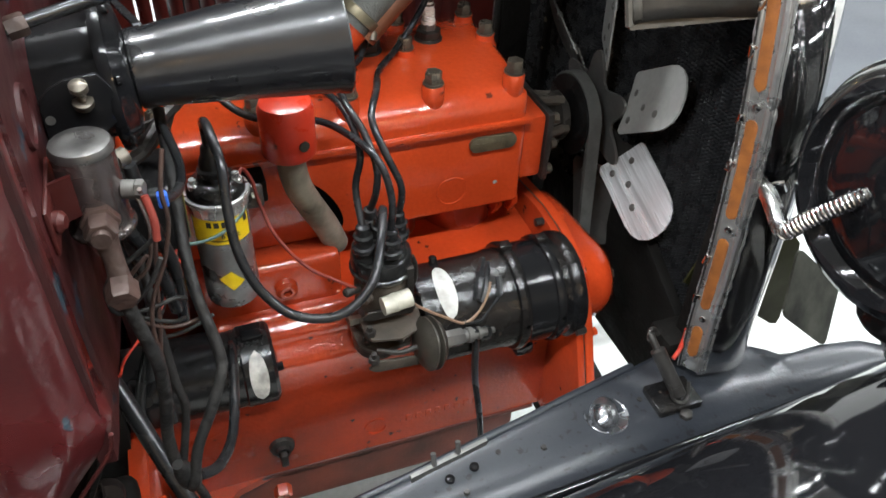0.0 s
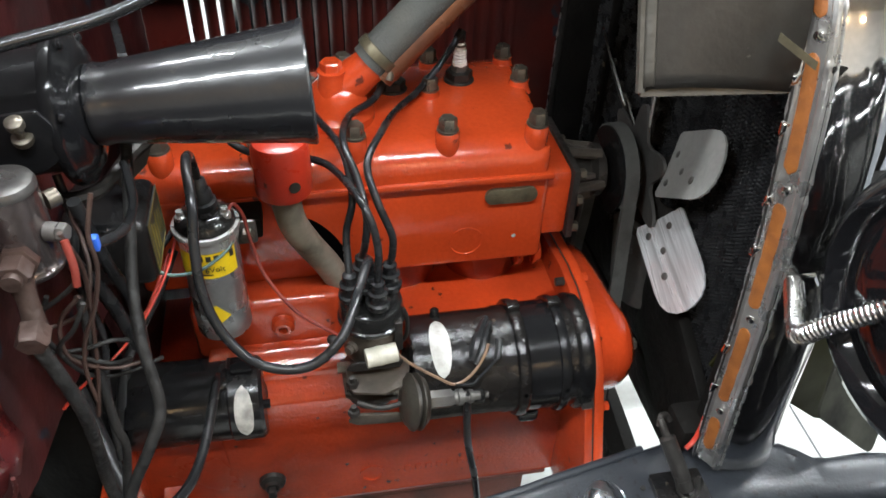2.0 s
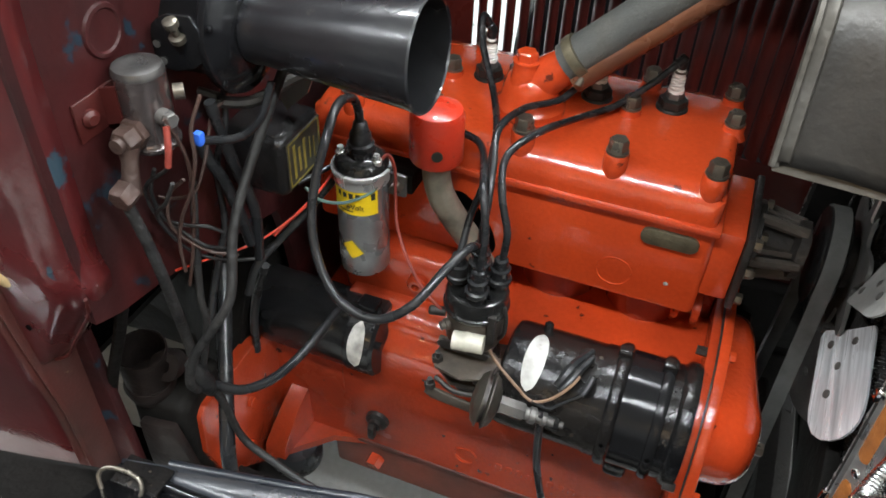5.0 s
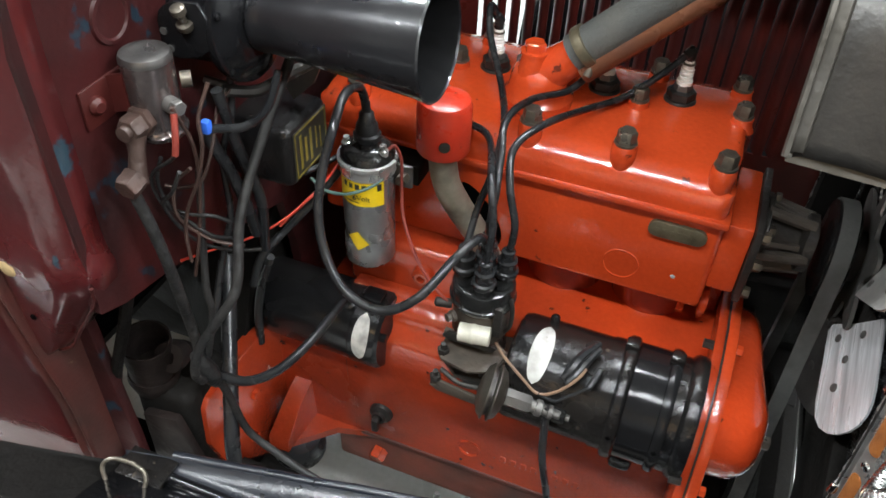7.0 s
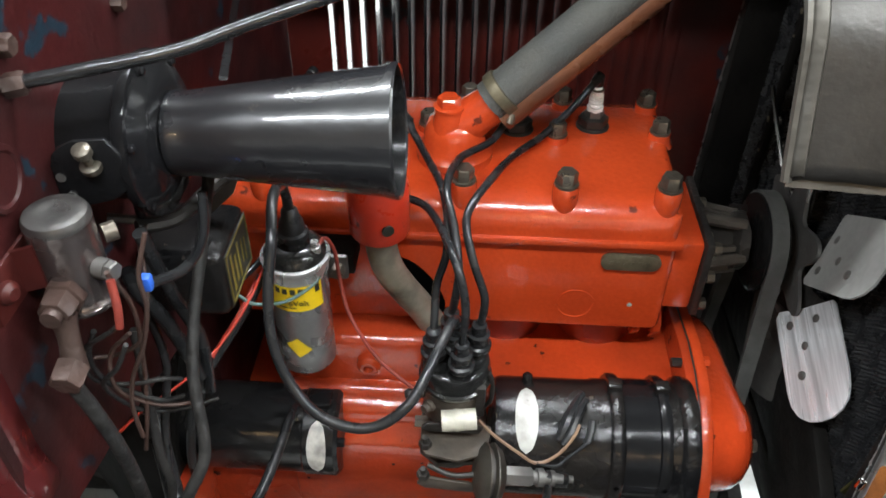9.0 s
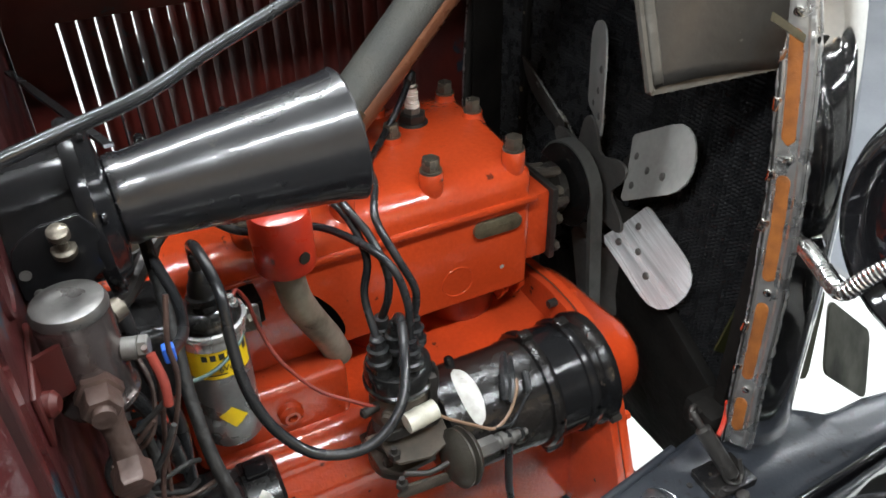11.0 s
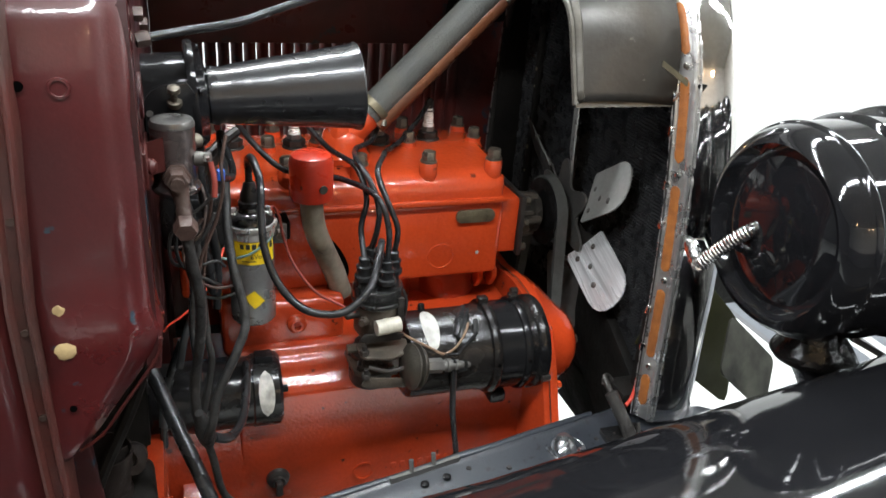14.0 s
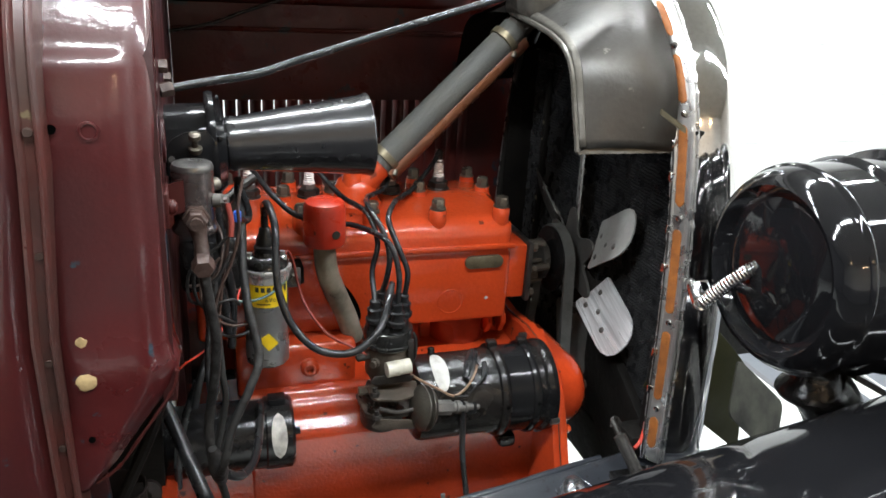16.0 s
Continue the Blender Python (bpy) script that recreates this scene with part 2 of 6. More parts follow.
WHITE_PAINT = material("flaking_white_paint", (0.4, 0.395, 0.37), 0.5, 0, (0.25, 0.24, 0.215), 0.7, 70, 200, 0.5, spots=(0.07, 0.066, 0.06), spot_scale=150, spot_cut=0.65)
CREAM = material("cream_condenser_paint", (0.52, 0.5, 0.42), 0.4, 0, (0.36, 0.34, 0.27), 0.6, 60, 200, 0.3)
CERAMIC = material("white_ceramic", (0.86, 0.84, 0.79), 0.2, 0, (0.62, 0.58, 0.5), 0.4, 60, 200, 0.05)
RELAY_MAT = material("brown_tarnished_can", (0.2, 0.17, 0.165), 0.24, 0.85, (0.09, 0.065, 0.06), 0.8, 24, 200, 0.25, lumps=0.0008, lump_scale=70)
BROWN_METAL = material("brown_painted_metal", (0.07, 0.041, 0.033), 0.42, 0.2, (0.032, 0.021, 0.017), 0.8, 26, 200, 0.3, lumps=0.002, lump_scale=90)
TAN_WIRE = material("tan_insulation", (0.2, 0.12, 0.075), 0.5, 0, (0.1, 0.06, 0.04), 0.6, 60, 300, 0.2)
RED_WIRE = material("red_insulation", (0.5, 0.04, 0.02), 0.4, 0, None, 0.4, 60, 300, 0.1)
PINK_WIRE = material("faded_red_insulation", (0.22, 0.032, 0.02), 0.5, 0, (0.13, 0.026, 0.02), 0.6, 60, 300, 0.1, spec=0.3)
BLUE = material("blue_plastic", (0.03, 0.13, 0.6), 0.4, 0, None, 0.3, 60, 300, 0.1)
GREEN_WIRE = material("grey_green_insulation", (0.1, 0.16, 0.14), 0.5, 0, None, 0.4, 60, 300, 0.1)
BELT = material("grey_drive_belt", (0.085, 0.085, 0.08), 0.65, 0, (0.05, 0.05, 0.045), 0.7, 30, 250, 0.4)
TAG = material("tarnished_brass_plate", (0.2, 0.17, 0.11), 0.45, 0.6, (0.1, 0.09, 0.06), 0.8, 60, 300, 0.3)
OLIVE = material("olive_painted_plate", (0.026, 0.026, 0.007), 0.6, 0, (0.014, 0.014, 0.006), 0.6, 10, 200, 0.1, spec=0.2)
PLATE_GREY = material("grimy_steel_plate", (0.06, 0.06, 0.046), 0.6, 0.2, (0.008, 0.008, 0.007), 0.95, 14, 200, 0.2, spec=0.25)
FLOOR_WHITE = material("white_floor_coating", (0.5, 0.51, 0.49), 0.25, 0, (0.45, 0.46, 0.44), 0.5, 2, 80, 0.03)
FLOOR_GREY = material("grey_floor_coating", (0.105, 0.112, 0.125), 0.5, 0, (0.09, 0.096, 0.108), 0.5, 2, 80, 0.03, spec=0.25)
FLOOR_DARK = material("dark_aisle_coating", (0.05, 0.05, 0.052), 0.45, 0, (0.04, 0.04, 0.042), 0.5, 2, 80, 0.03, spec=0.3)
WALL_WHITE = material("white_painted_boards", (0.8, 0.8, 0.78), 0.5, 0, (0.74, 0.74, 0.72), 0.4, 1.5, 60, 0.04)
CEILING_MAT = material("beige_grey_ceiling_paint", (0.42, 0.405, 0.375), 0.7, 0, (0.38, 0.365, 0.34), 0.4, 1.5, 60, 0.04)
WALL_TAUPE = material("pale_grey_wall_paint", (0.7, 0.69, 0.665), 0.6, 0, (0.65, 0.64, 0.615), 0.4, 1.5, 60, 0.04)
WALL_DARK = material("dark_grey_wall_paint", (0.1, 0.1, 0.105), 0.6, 0, (0.08, 0.08, 0.085), 0.5, 1.5, 60, 0.05)


# ---- building helpers ----
def thing(name, base, label, category, group="", kind=""):
    ob = new(name)
    ob.location, ob.empty_display_size = base, 0.02
    return tagged(ob, label, category, group, kind)


def mesh_of(name, bm, mat, smooth=40):
    bmesh.ops.recalc_face_normals(bm, faces=bm.faces[:])
    me = bpy.data.meshes.new(name)
    bm.to_mesh(me)
    bm.free()
    me.materials.append(mat)
    if smooth:
        me.polygons.foreach_set("use_smooth", [True] * len(me.polygons))
        me.set_sharp_from_angle(angle=radians(smooth))
    return me


def part(name, bm, mat, parent=None, label="", smooth=40):
    """Links a bmesh, modelled in world coordinates, as one mesh object under a thing or a part."""
    ob = new(name, mesh_of(name, bm, mat, smooth))
    if parent is not None:
        ob.parent = parent
        ob.matrix_parent_inverse = Matrix.Translation(parent.location).inverted()
    return tagged(ob, label)


def frame_of(axis):
    a = Vector(axis).normalized()
    u = a.cross(Vector((0, 0, 1)) if abs(a.z) < 0.9 else Vector((0, -1, 0))).normalized()
    return a, u, a.cross(u)


def skin(rings, close=True, caps=True, bm=None):
    """Faces between rings of equally many points."""
    bm = bm or bmesh.new()
    vs = [[bm.verts.new(p) for p in r] for r in rings]
    n = len(vs[0])
    for a, b in zip(vs[:-1], vs[1:]):
        for i in range(n if close else n - 1):
            j = (i + 1) % n
            bm.faces.new((a[i], a[j], b[j], b[i]))
    if caps and close:
        for r in (vs[0], vs[-1]):
            bm.faces.new(r)
    return bm


def lathe(profile, origin, axis, n=32, bm=None, caps=True):
    """A turned body: (radius, height) pairs along axis from origin."""
    a, u, v = frame_of(axis)
    o = Vector(origin)
    rings = [[o + a * h + (u * math.cos(2 * math.pi * i / n) + v * math.sin(2 * math.pi * i / n)) * max(r, 1e-5) for i in range(n)] for r, h in profile]
    return skin(rings, True, caps, bm)


def hexa(r, h, origin, axis, bm=None, chamfer=0.15):
    bm = lathe([(r, 0), (r, h * (1 - chamfer)), (r * 0.86, h)], origin, axis, 6, bm)
    return bm


def smooth_path(points, per=6):
    p = [Vector(q) for q in points]
    p = [p[0] * 2 - p[1]] + p + [p[-1] * 2 - p[-2]]
    out = []
    for i in range(1, len(p) - 2):
        for k in range(per):
            t = k / per
            a, b, c, d = p[i - 1:i + 3]
            out.append(0.5 * (2 * b + (c - a) * t + (2 * a - 5 * b + 4 * c - d) * t * t + (3 * b - a - 3 * c + d) * t ** 3))
    return out + [p[-2]]


def tube(points, r, n=10, per=6, bm=None, straight=False, ends=None):
    """A round tube through points; r a number or a function of 0 to 1."""
    path = [Vector(q) for q in points] if straight else smooth_path(points, per)
    rings, up = [], None
    for i, q in enumerate(path):
        d = (path[min(i + 1, len(path) - 1)] - path[max(i - 1, 0)]).normalized()
        if up is None:
            up = frame_of(d)[1]
        up = (up - d * up.dot(d)).normalized()
        w = d.cross(up)
        rad = r(i / (len(path) - 1)) if callable(r) else r
        rings.append([q + (up * math.cos(2 * math.pi * k / n) + w * math.sin(2 * math.pi * k / n)) * rad for k in range(n)])
    return skin(rings, True, True, bm)


def block(x0, x1, y0, y1, z0, z1, bevel=0.0, seg=2):
    bm = bmesh.new()
    bmesh.ops.create_cube(bm, size=1, matrix=Matrix.LocRotScale(((x0 + x1) / 2, (y0 + y1) / 2, (z0 + z1) / 2), None, (x1 - x0, y1 - y0, z1 - z0)))
    if bevel:
        bmesh.ops.bevel(bm, geom=bm.edges[:], offset=bevel, segments=seg, profile=0.5, affect="EDGES")
    return bm


def prism(poly, axis, lo, hi, bevel=0.0, seg=2):
    """Extrudes a polygon of the other two coordinates along axis x, y or z."""
    def at(p, h):
        return {"x": (h, p[0], p[1]), "y": (p[0], h, p[1]), "z": (p[0], p[1], h)}[axis]
    bm = skin([[at(p, lo) for p in poly], [at(p, hi) for p in poly]])
    if bevel:
        bmesh.ops.recalc_face_normals(bm, faces=bm.faces[:])
        bmesh.ops.bevel(bm, geom=bm.edges[:], offset=bevel, segments=seg, profile=0.5, affect="EDGES", clamp_overlap=True)
    return bm


def rounded(w, h, r, n=5):
    """A rounded rectangle about the origin."""
    out = []
    for cx, cy, a0 in ((w / 2 - r, h / 2 - r, 0), (-w / 2 + r, h / 2 - r, 90), (-w / 2 + r, -h / 2 + r, 180), (w / 2 - r, -h / 2 + r, 270)):
        for k in range(n + 1):
            a = radians(a0 + 90 * k / n)
            out.append((cx + r * math.cos(a), cy + r * math.sin(a)))
    return out


def wobble(bm, amount, scale):
    """Uneven cast or beaten surface."""
    for v in bm.verts:
        v.co += Vector(noise.noise_vector(v.co * scale)) * amount
    return bm


def curve2(points, per=4):
    """A smooth open curve through points of a plane."""
    return [(p.x, p.y) for p in smooth_path([(a, b, 0) for a, b in points], per)]


def bar(sec, x0, x1, r, n=5):
    """A section of y and z drawn out along x, with rounded ends."""
    cy, cz = sum(p[0] for p in sec) / len(sec), sum(p[1] for p in sec) / len(sec)
    stations = [(x0 + r * (1 - math.cos(math.pi / 2 * k / n)), r * (1 - math.sin(math.pi / 2 * k / n))) for k in range(n + 1)]
    stations += [(x0 + x1 - x, ins) for x, ins in reversed(stations)]
    rings = []
    for x, ins in stations:
        ring = []
        for y, z in sec:
            ry, rz = (y - cy), (z - cz)
            ring.append((x, y - max(-ins, min(ins, ry)), z - max(-ins, min(ins, rz))))
        rings.append(ring)
    return skin(rings)


# ---- room ----
floor = part("floor", block(-6, 1.47, -1.9, 2.12, -0.1, 0.0), FLOOR_WHITE, None, "glossy white coated showroom floor", 0)
tagged(floor, category="floor", kind="structure")
fj = Vector((-0.037, -0.999, 0))
fo = Vector((0.900, 0.280, 0.0006))
fs = Vector((-fj.y, fj.x, 0)) * 0.0025
part("floor_joint", skin([[fo - fj * 0.6 - fs, fo - fj * 0.6 + fs], [fo + fj * 0.8 - fs, fo + fj * 0.8 + fs]], False, False), WALL_DARK, floor, "thin dark joint in the floor coating", 0)
floor2 = part("floor_grey", block(1.49, 6, -1.9, 2.12, -0.1, 0.0), FLOOR_GREY, None, "matt grey coated floor beyond the white area", 0)
tagged(floor2, category="floor", kind="structure")
part("floor_edge_strip", block(1.47, 1.49, -1.9, 2.12, -0.1, 0.002), WALL_DARK, floor2, "dark strip along the edge of the white floor", 0)
part("floor_line", block(1.74, 1.845, -1.9, 2.12, -0.05, 0.0015), FLOOR_WHITE, floor2, "white painted line on the grey floor", 0)
floor3 = part("floor_aisle", block(-6, 6, -5, -1.9, -0.1, 0.0), FLOOR_DARK, None, "dark grey coated floor of the aisle", 0)
tagged(floor3, category="floor", kind="structure")
wall_far = thing("wall_far", (0, 2.1, 0), "white boarded wall with thin horizontal joints", "wall", kind="structure")
part("wall_core", block(-6, 6, 2.08, 2.2, 0, 3.0), WALL_WHITE, wall_far, "", 0)
for k in range(13):
    part("board", block(-6, 6, 2.074, 2.08, 0.0115 + k * 0.23, 0.2375 + k * 0.23, 0.002, 1), WALL_WHITE, wall_far, "", 0)
for nm, b, wm, wl in (("wall_rear", (-6.1, -6, -5, 2.2, 0, 3.0), WALL_DARK, "plain dark grey painted wall"), ("wall_front", (4.0, 4.1, -5, 2.2, 0, 3.0), WALL_WHITE, "plain white painted wall")):
    tagged(part(nm, block(*b), wm, None, wl, 0), category="wall", kind="structure")
tagged(part("wall_back", block(-6, 6, -5.1, -5, 0, 3.0), WALL_TAUPE, None, "plain pale grey painted wall", 0), category="wall", kind="structure")
# Unseen dark band, added so that chrome and gloss reflect darker low down.
tagged(part("trim_reflection_band", block(-6, 6, -5.0, -4.96, 0, 1.05), WALL_DARK, None, "unseen dark grey band added to darken low reflections", 0), category="trim", kind="structure")
tagged(part("ceiling", block(-6.1, 6.1, -5.1, 2.2, 3.0, 3.1), CEILING_MAT, None, "plain beige-grey ceiling", 0), category="ceiling", kind="structure")
for lx, ly, lz in LAMPS:
    fit_ = thing("ceiling_light", (lx, ly, 3.0), "long white fluorescent ceiling light fitting", "ceiling light", "ceiling lights")
    part("housing", block(lx - 0.65, lx + 0.65, ly - 0.07, ly + 0.07, 2.93, 2.999, 0.008), CEILING_MAT, fit_)

for lx, ly, lz in WARM:
    warm = thing("pendant_light", (lx, ly, 3.0), "small dark pendant light with a warm bulb", "pendant light", "pendant lights")
    part("cord", tube([(lx, ly, 2.999), (lx, ly, lz + 0.13)], 0.004, 8, 1, straight=True), INK, warm)
    part("shade", lathe([(0.02, 0.14), (0.03, 0.12), (0.1, 0.075), (0.1, 0.073), (0.028, 0.118), (0.018, 0.138)], (lx, ly, lz), (0, 0, 1), 24, None, False), DARK_STEEL, warm)


# ---- engine ----
engine = thing("engine", (0, 0.1, 0.42), "glossy orange painted four-cylinder car engine", "engine")
# cylinder head
sec = [(-0.005, 0.872), (-0.005, 0.884)] + [(0.027 - 0.032 * math.cos(radians(a)), 0.884 + 0.029 * math.sin(radians(a))) for a in range(9, 90, 9)]
sec += [(0.03, 0.9135), (0.06, 0.9165), (0.1, 0.920), (0.17, 0.9185), (0.187, 0.914), (0.196, 0.905), (0.2, 0.893), (0.2, 0.872)]
head = part("cylinder_head", wobble(bar(sec, -0.270, 0.170, 0.012), 0.0006, 40), ORANGE, engine)
part("head_flange", block(-0.272, 0.174, -0.009, 0.203, 0.868, 0.876, 0.0025), ORANGE, engine)
NEAR_BOLTS = [0.154, 0.059, -0.036, -0.131, -0.226]
for bx in NEAR_BOLTS:
    bm = lathe([(0.0035, 0), (0.0115, 0.02), (0.0125, 0.03), (0.0125, 0.044), (0.011, 0.046)], (bx, 0.012, 0.880), (0, 0, 1), 20)
    part("bolt_boss", bm, ORANGE, head)
    bm = lathe([(0.0115, 0), (0.0115, 0.0025)], (bx, 0.012, 0.926), (0, 0, 1), 20)
    hexa(0.0098, 0.0125, (bx, 0.012, 0.9285), (0, 0, 1), bm)
    part("head_bolt", bm, BOLT, engine, "tarnished hexagon head bolt")
for bx, by in ((0.154, 0.169), (0.16, 0.112), (0.065, 0.169), (-0.035, 0.169), (-0.13, 0.169), (-0.22, 0.169), (0.055, 0.1), (-0.075, 0.112), (-0.145, 0.1)):
    h0 = 0.912
    bm = lathe([(0.015, 0), (0.0115, 0.008), (0.0115, 0.014)], (bx, by, h0), (0, 0, 1), 18)
    part("bolt_boss", bm, ORANGE, head)
    bm = lathe([(0.0105, 0), (0.0105, 0.0025)], (bx, by, 0.926), (0, 0, 1), 18)
    hexa(0.009, 0.012, (bx, by, 0.9285), (0, 0, 1), bm)
    part("head_bolt", bm, BOLT, engine, "tarnished hexagon head bolt")
# water outlet elbow
bm = lathe([(0.038, 0), (0.038, 0.009), (0.034, 0.013), (0.031, 0.02), (0.030, 0.03), (0.026, 0.04), (0.016, 0.047), (0.0, 0.049)], (-0.047, 0.072, 0.915), (0, 0, 1), 28)
neck = part("water_outlet", bm, ORANGE, engine)
part("elbow", tube([(-0.05, 0.072, 0.935), (-0.04, 0.072, 0.95), (-0.028, 0.071, 0.961), (-0.008, 0.07, 0.979)], lambda u: 0.026 - 0.007 * u, 18), ORANGE, neck)
bm = lathe([(0.018, -0.018), (0.013, 0.018), (0.0145, 0.0185), (0.0145, 0.021), (0.012, 0.0215)], (-0.053, 0.062, 0.9545), (0, 0, 1), 22)
hexa(0.0112, 0.0095, (-0.053, 0.062, 0.976), (0, 0, 1), bm)
part("outlet_bolt", bm, ORANGE, neck)
# block
part("cylinder_block", wobble(block(-0.272, 0.172, 0.0, 0.2, 0.752, 0.869, 0.008, 3), 0.0008, 30), ORANGE, engine)
part("front_housing", block(0.168, 0.199, 0.004, 0.115, 0.783, 0.868, 0.005), ORANGE, engine)
part("front_gasket_plate", block(0.199, 0.207, 0.0, 0.12, 0.778, 0.870, 0.002), DARK_STEEL, engine, "dark oily steel plate")
for by, bz in ((0.006, 0.862), (0.004, 0.828), (0.006, 0.79)):
    part("plate_bolt", hexa(0.0065, 0.007, (0.207, by, bz), (1, 0, 0)), BOLT, engine)
part("lower_block", block(-0.24, 0.196, 0.066, 0.2, 0.67, 0.755, 0.005), ORANGE_OILY_SHADED, engine)
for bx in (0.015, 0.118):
    part("cylinder_barrel", lathe([(0.046, 0), (0.046, 0.08)], (bx, 0.078, 0.678), (0, 0, 1), 32), ORANGE_OILY_SHADED, engine)
part("side_wall", block(-0.225, -0.062, -0.034, 0.1, 0.676, 0.756, 0.01, 3), ORANGE_DIRTY, engine)
bm = lathe([(0.0135, 0), (0.0125, 0.008), (0.008, 0.012), (0.0052, 0.012), (0.0052, 0.004)], (-0.128, -0.033, 0.722), (0, -1, 0), 22)
part("plug_boss", bm, ORANGE_DIRTY, engine)
# crankcase
sec = [(0.16, 0.70)] + curve2([(-0.02, 0.6955), (-0.035, 0.6945), (-0.045, 0.690), (-0.049, 0.682), (-0.056, 0.677), (-0.061, 0.670), (-0.063, 0.6605), (-0.0685, 0.6545), (-0.0775, 0.6455), (-0.0815, 0.636), (-0.0825, 0.61), (-0.082, 0.58), (-0.081, 0.52)], 3) + [(-0.0795, 0.447), (0.16, 0.447)]
part("crankcase_rear", wobble(prism([(0.16, 0.60), (-0.0788, 0.597), (-0.0802, 0.58), (-0.0814, 0.52), (-0.0799, 0.4475), (0.16, 0.4475)], "x", -0.305, -0.202), 0.0012, 28), ORANGE_DIRTY, engine)
crank = part("crankcase", wobble(bar(sec, -0.2125, 0.2115, 0.006), 0.0012, 28), ORANGE_DIRTY, engine, "oily orange painted crankcase")
part("sump", prism([(-0.0755, 0.446), (-0.073, 0.365), (-0.045, 0.336), (0.16, 0.336), (0.2, 0.446)], "x", -0.235, 0.165, 0.008), PAN, engine, "dirty dark red sump")
part("sump_flange", block(-0.24, 0.19, -0.0815, 0.22, 0.440, 0.447, 0.0015), PAN, engine)
bm = lathe([(0.017, 0), (0.015, 0.01), (0.009, 0.013), (0.009, 0.018), (0.0065, 0.018), (0.0065, 0.004)], (-0.163, -0.076, 0.503), (0, -1, 0), 22)
part("sump_plug", hexa(0.012, 0.016, (-0.17, -0.072, 0.405), (-0.1, -1, -0.3)), ORANGE_DIRTY, engine)
part("drain_cock", bm, DARK_STEEL, engine, "oily steel drain tap")
part("tap_handle", block(-0.168, -0.159, -0.104, -0.094, 0.488, 0.51, 0.002), DARK_STEEL, engine)
bm = lathe([(0.0195, -0.001), (0.0192, 0.0006), (0.0178, 0.0006), (0.0174, -0.001)], (0.082, 0.0, 0.787), (0, -1, 0), 32)
part("core_ring", bm, ORANGE, engine)
bm = lathe([(0.0155, -0.001), (0.0155, 0.002), (0.013, 0.002), (0.013, -0.001)], (-0.041, -0.0805, 0.49), (0, -1, 0), 24)
part("casting_ring", bm, ORANGE_DIRTY, crank)
for k in range(8):
    part("casting_mark", block(-0.0 + k * 0.0135, 0.008 + k * 0.0135, -0.0818, -0.078, 0.485, 0.497, 0.001, 1), ORANGE_DIRTY, crank)
tagp = part("name_plate", prism([(0.129 + a, 0.8475 + b) for a, b in rounded(0.058, 0.019, 0.009)], "y", -0.0045, 0.001, 0.0008), TAG, engine, "tarnished brass plate with unreadable stamped marks")
for k in range(6):
    part("stamped_bar", block(0.108 + k * 0.007, 0.1115 + k * 0.007, -0.0049, -0.004, 0.8455, 0.8495), TAG, tagp)
part("paint_chip", lathe([(0.0028, 0), (0.0018, 0.0006)], (0.137, 0.0, 0.789), (0, -1, 0), 8), WHITE_PAINT, engine)
# timing cover
FL = [(0.22, 0.738), (0.07, 0.731), (0.0, 0.740), (-0.04, 0.738), (-0.065, 0.731), (-0.086, 0.720), (-0.103, 0.707), (-0.116, 0.693), (-0.127, 0.677), (-0.137, 0.657), (-0.147, 0.633), (-0.158, 0.605), (-0.168, 0.58), (-0.18, 0.54), (-0.19, 0.45), (0.22, 0.45)]
part("front_plate", prism(FL, "x", 0.1965, 0.2062, 0.0012), ORANGE_DIRTY, engine)
part("cover_gasket", prism([(y + 0.002, z - 0.0015) for y, z in FL], "x", 0.2060, 0.2085, 0.0002), INK, engine, "dark gasket line")
part("timing_flange", prism(FL, "x", 0.2083, 0.2195, 0.0015), ORANGE, engine)
rings = []
for x, r_ in ((0.219, 0.060), (0.224, 0.058), (0.238, 0.0565), (0.248, 0.053), (0.256, 0.047), (0.262, 0.038), (0.2655, 0.024), (0.2665, 0.007)):
    ring = []
    for k in range(44):
        a = 2 * math.pi * k / 44
        c_, s_ = math.cos(a), math.sin(a)
        up = max(0.0, c_) ** 1.5
        ring.append((0.219 + (x - 0.219) * (1.05 - 0.46 * max(0.0, c_) ** 0.8), -0.064 + (r_ * c_ if c_ < 0 else (r_ + 0.085) * c_), 0.668 + r_ * s_ * (0.93 if s_ > 0 else 1.05) + 0.03 * up))
    rings.append(ring)
part("timing_cover", skin(rings), ORANGE_DIRTY, engine)
for by, bz in ((-0.02, 0.732), (-0.138, 0.64), (-0.16, 0.56)):
    part("cover_bolt", hexa(0.006, 0.006, (0.22, by, bz), (1, 0, 0)), ORANGE, engine)
part("cover_nut", hexa(0.0075, 0.009, (0.266, -0.079, 0.673), (1, 0, 0)), BOLT, engine)
for bx in (0.150, 0.172):
    part("casting_lug", prism([(0.03, 0.715), (0.018, 0.735), (0.02, 0.748), (0.032, 0.756), (0.055, 0.752), (0.055, 0.715)], "x", bx, bx + 0.009, 0.002), ORANGE_DIRTY, engine)
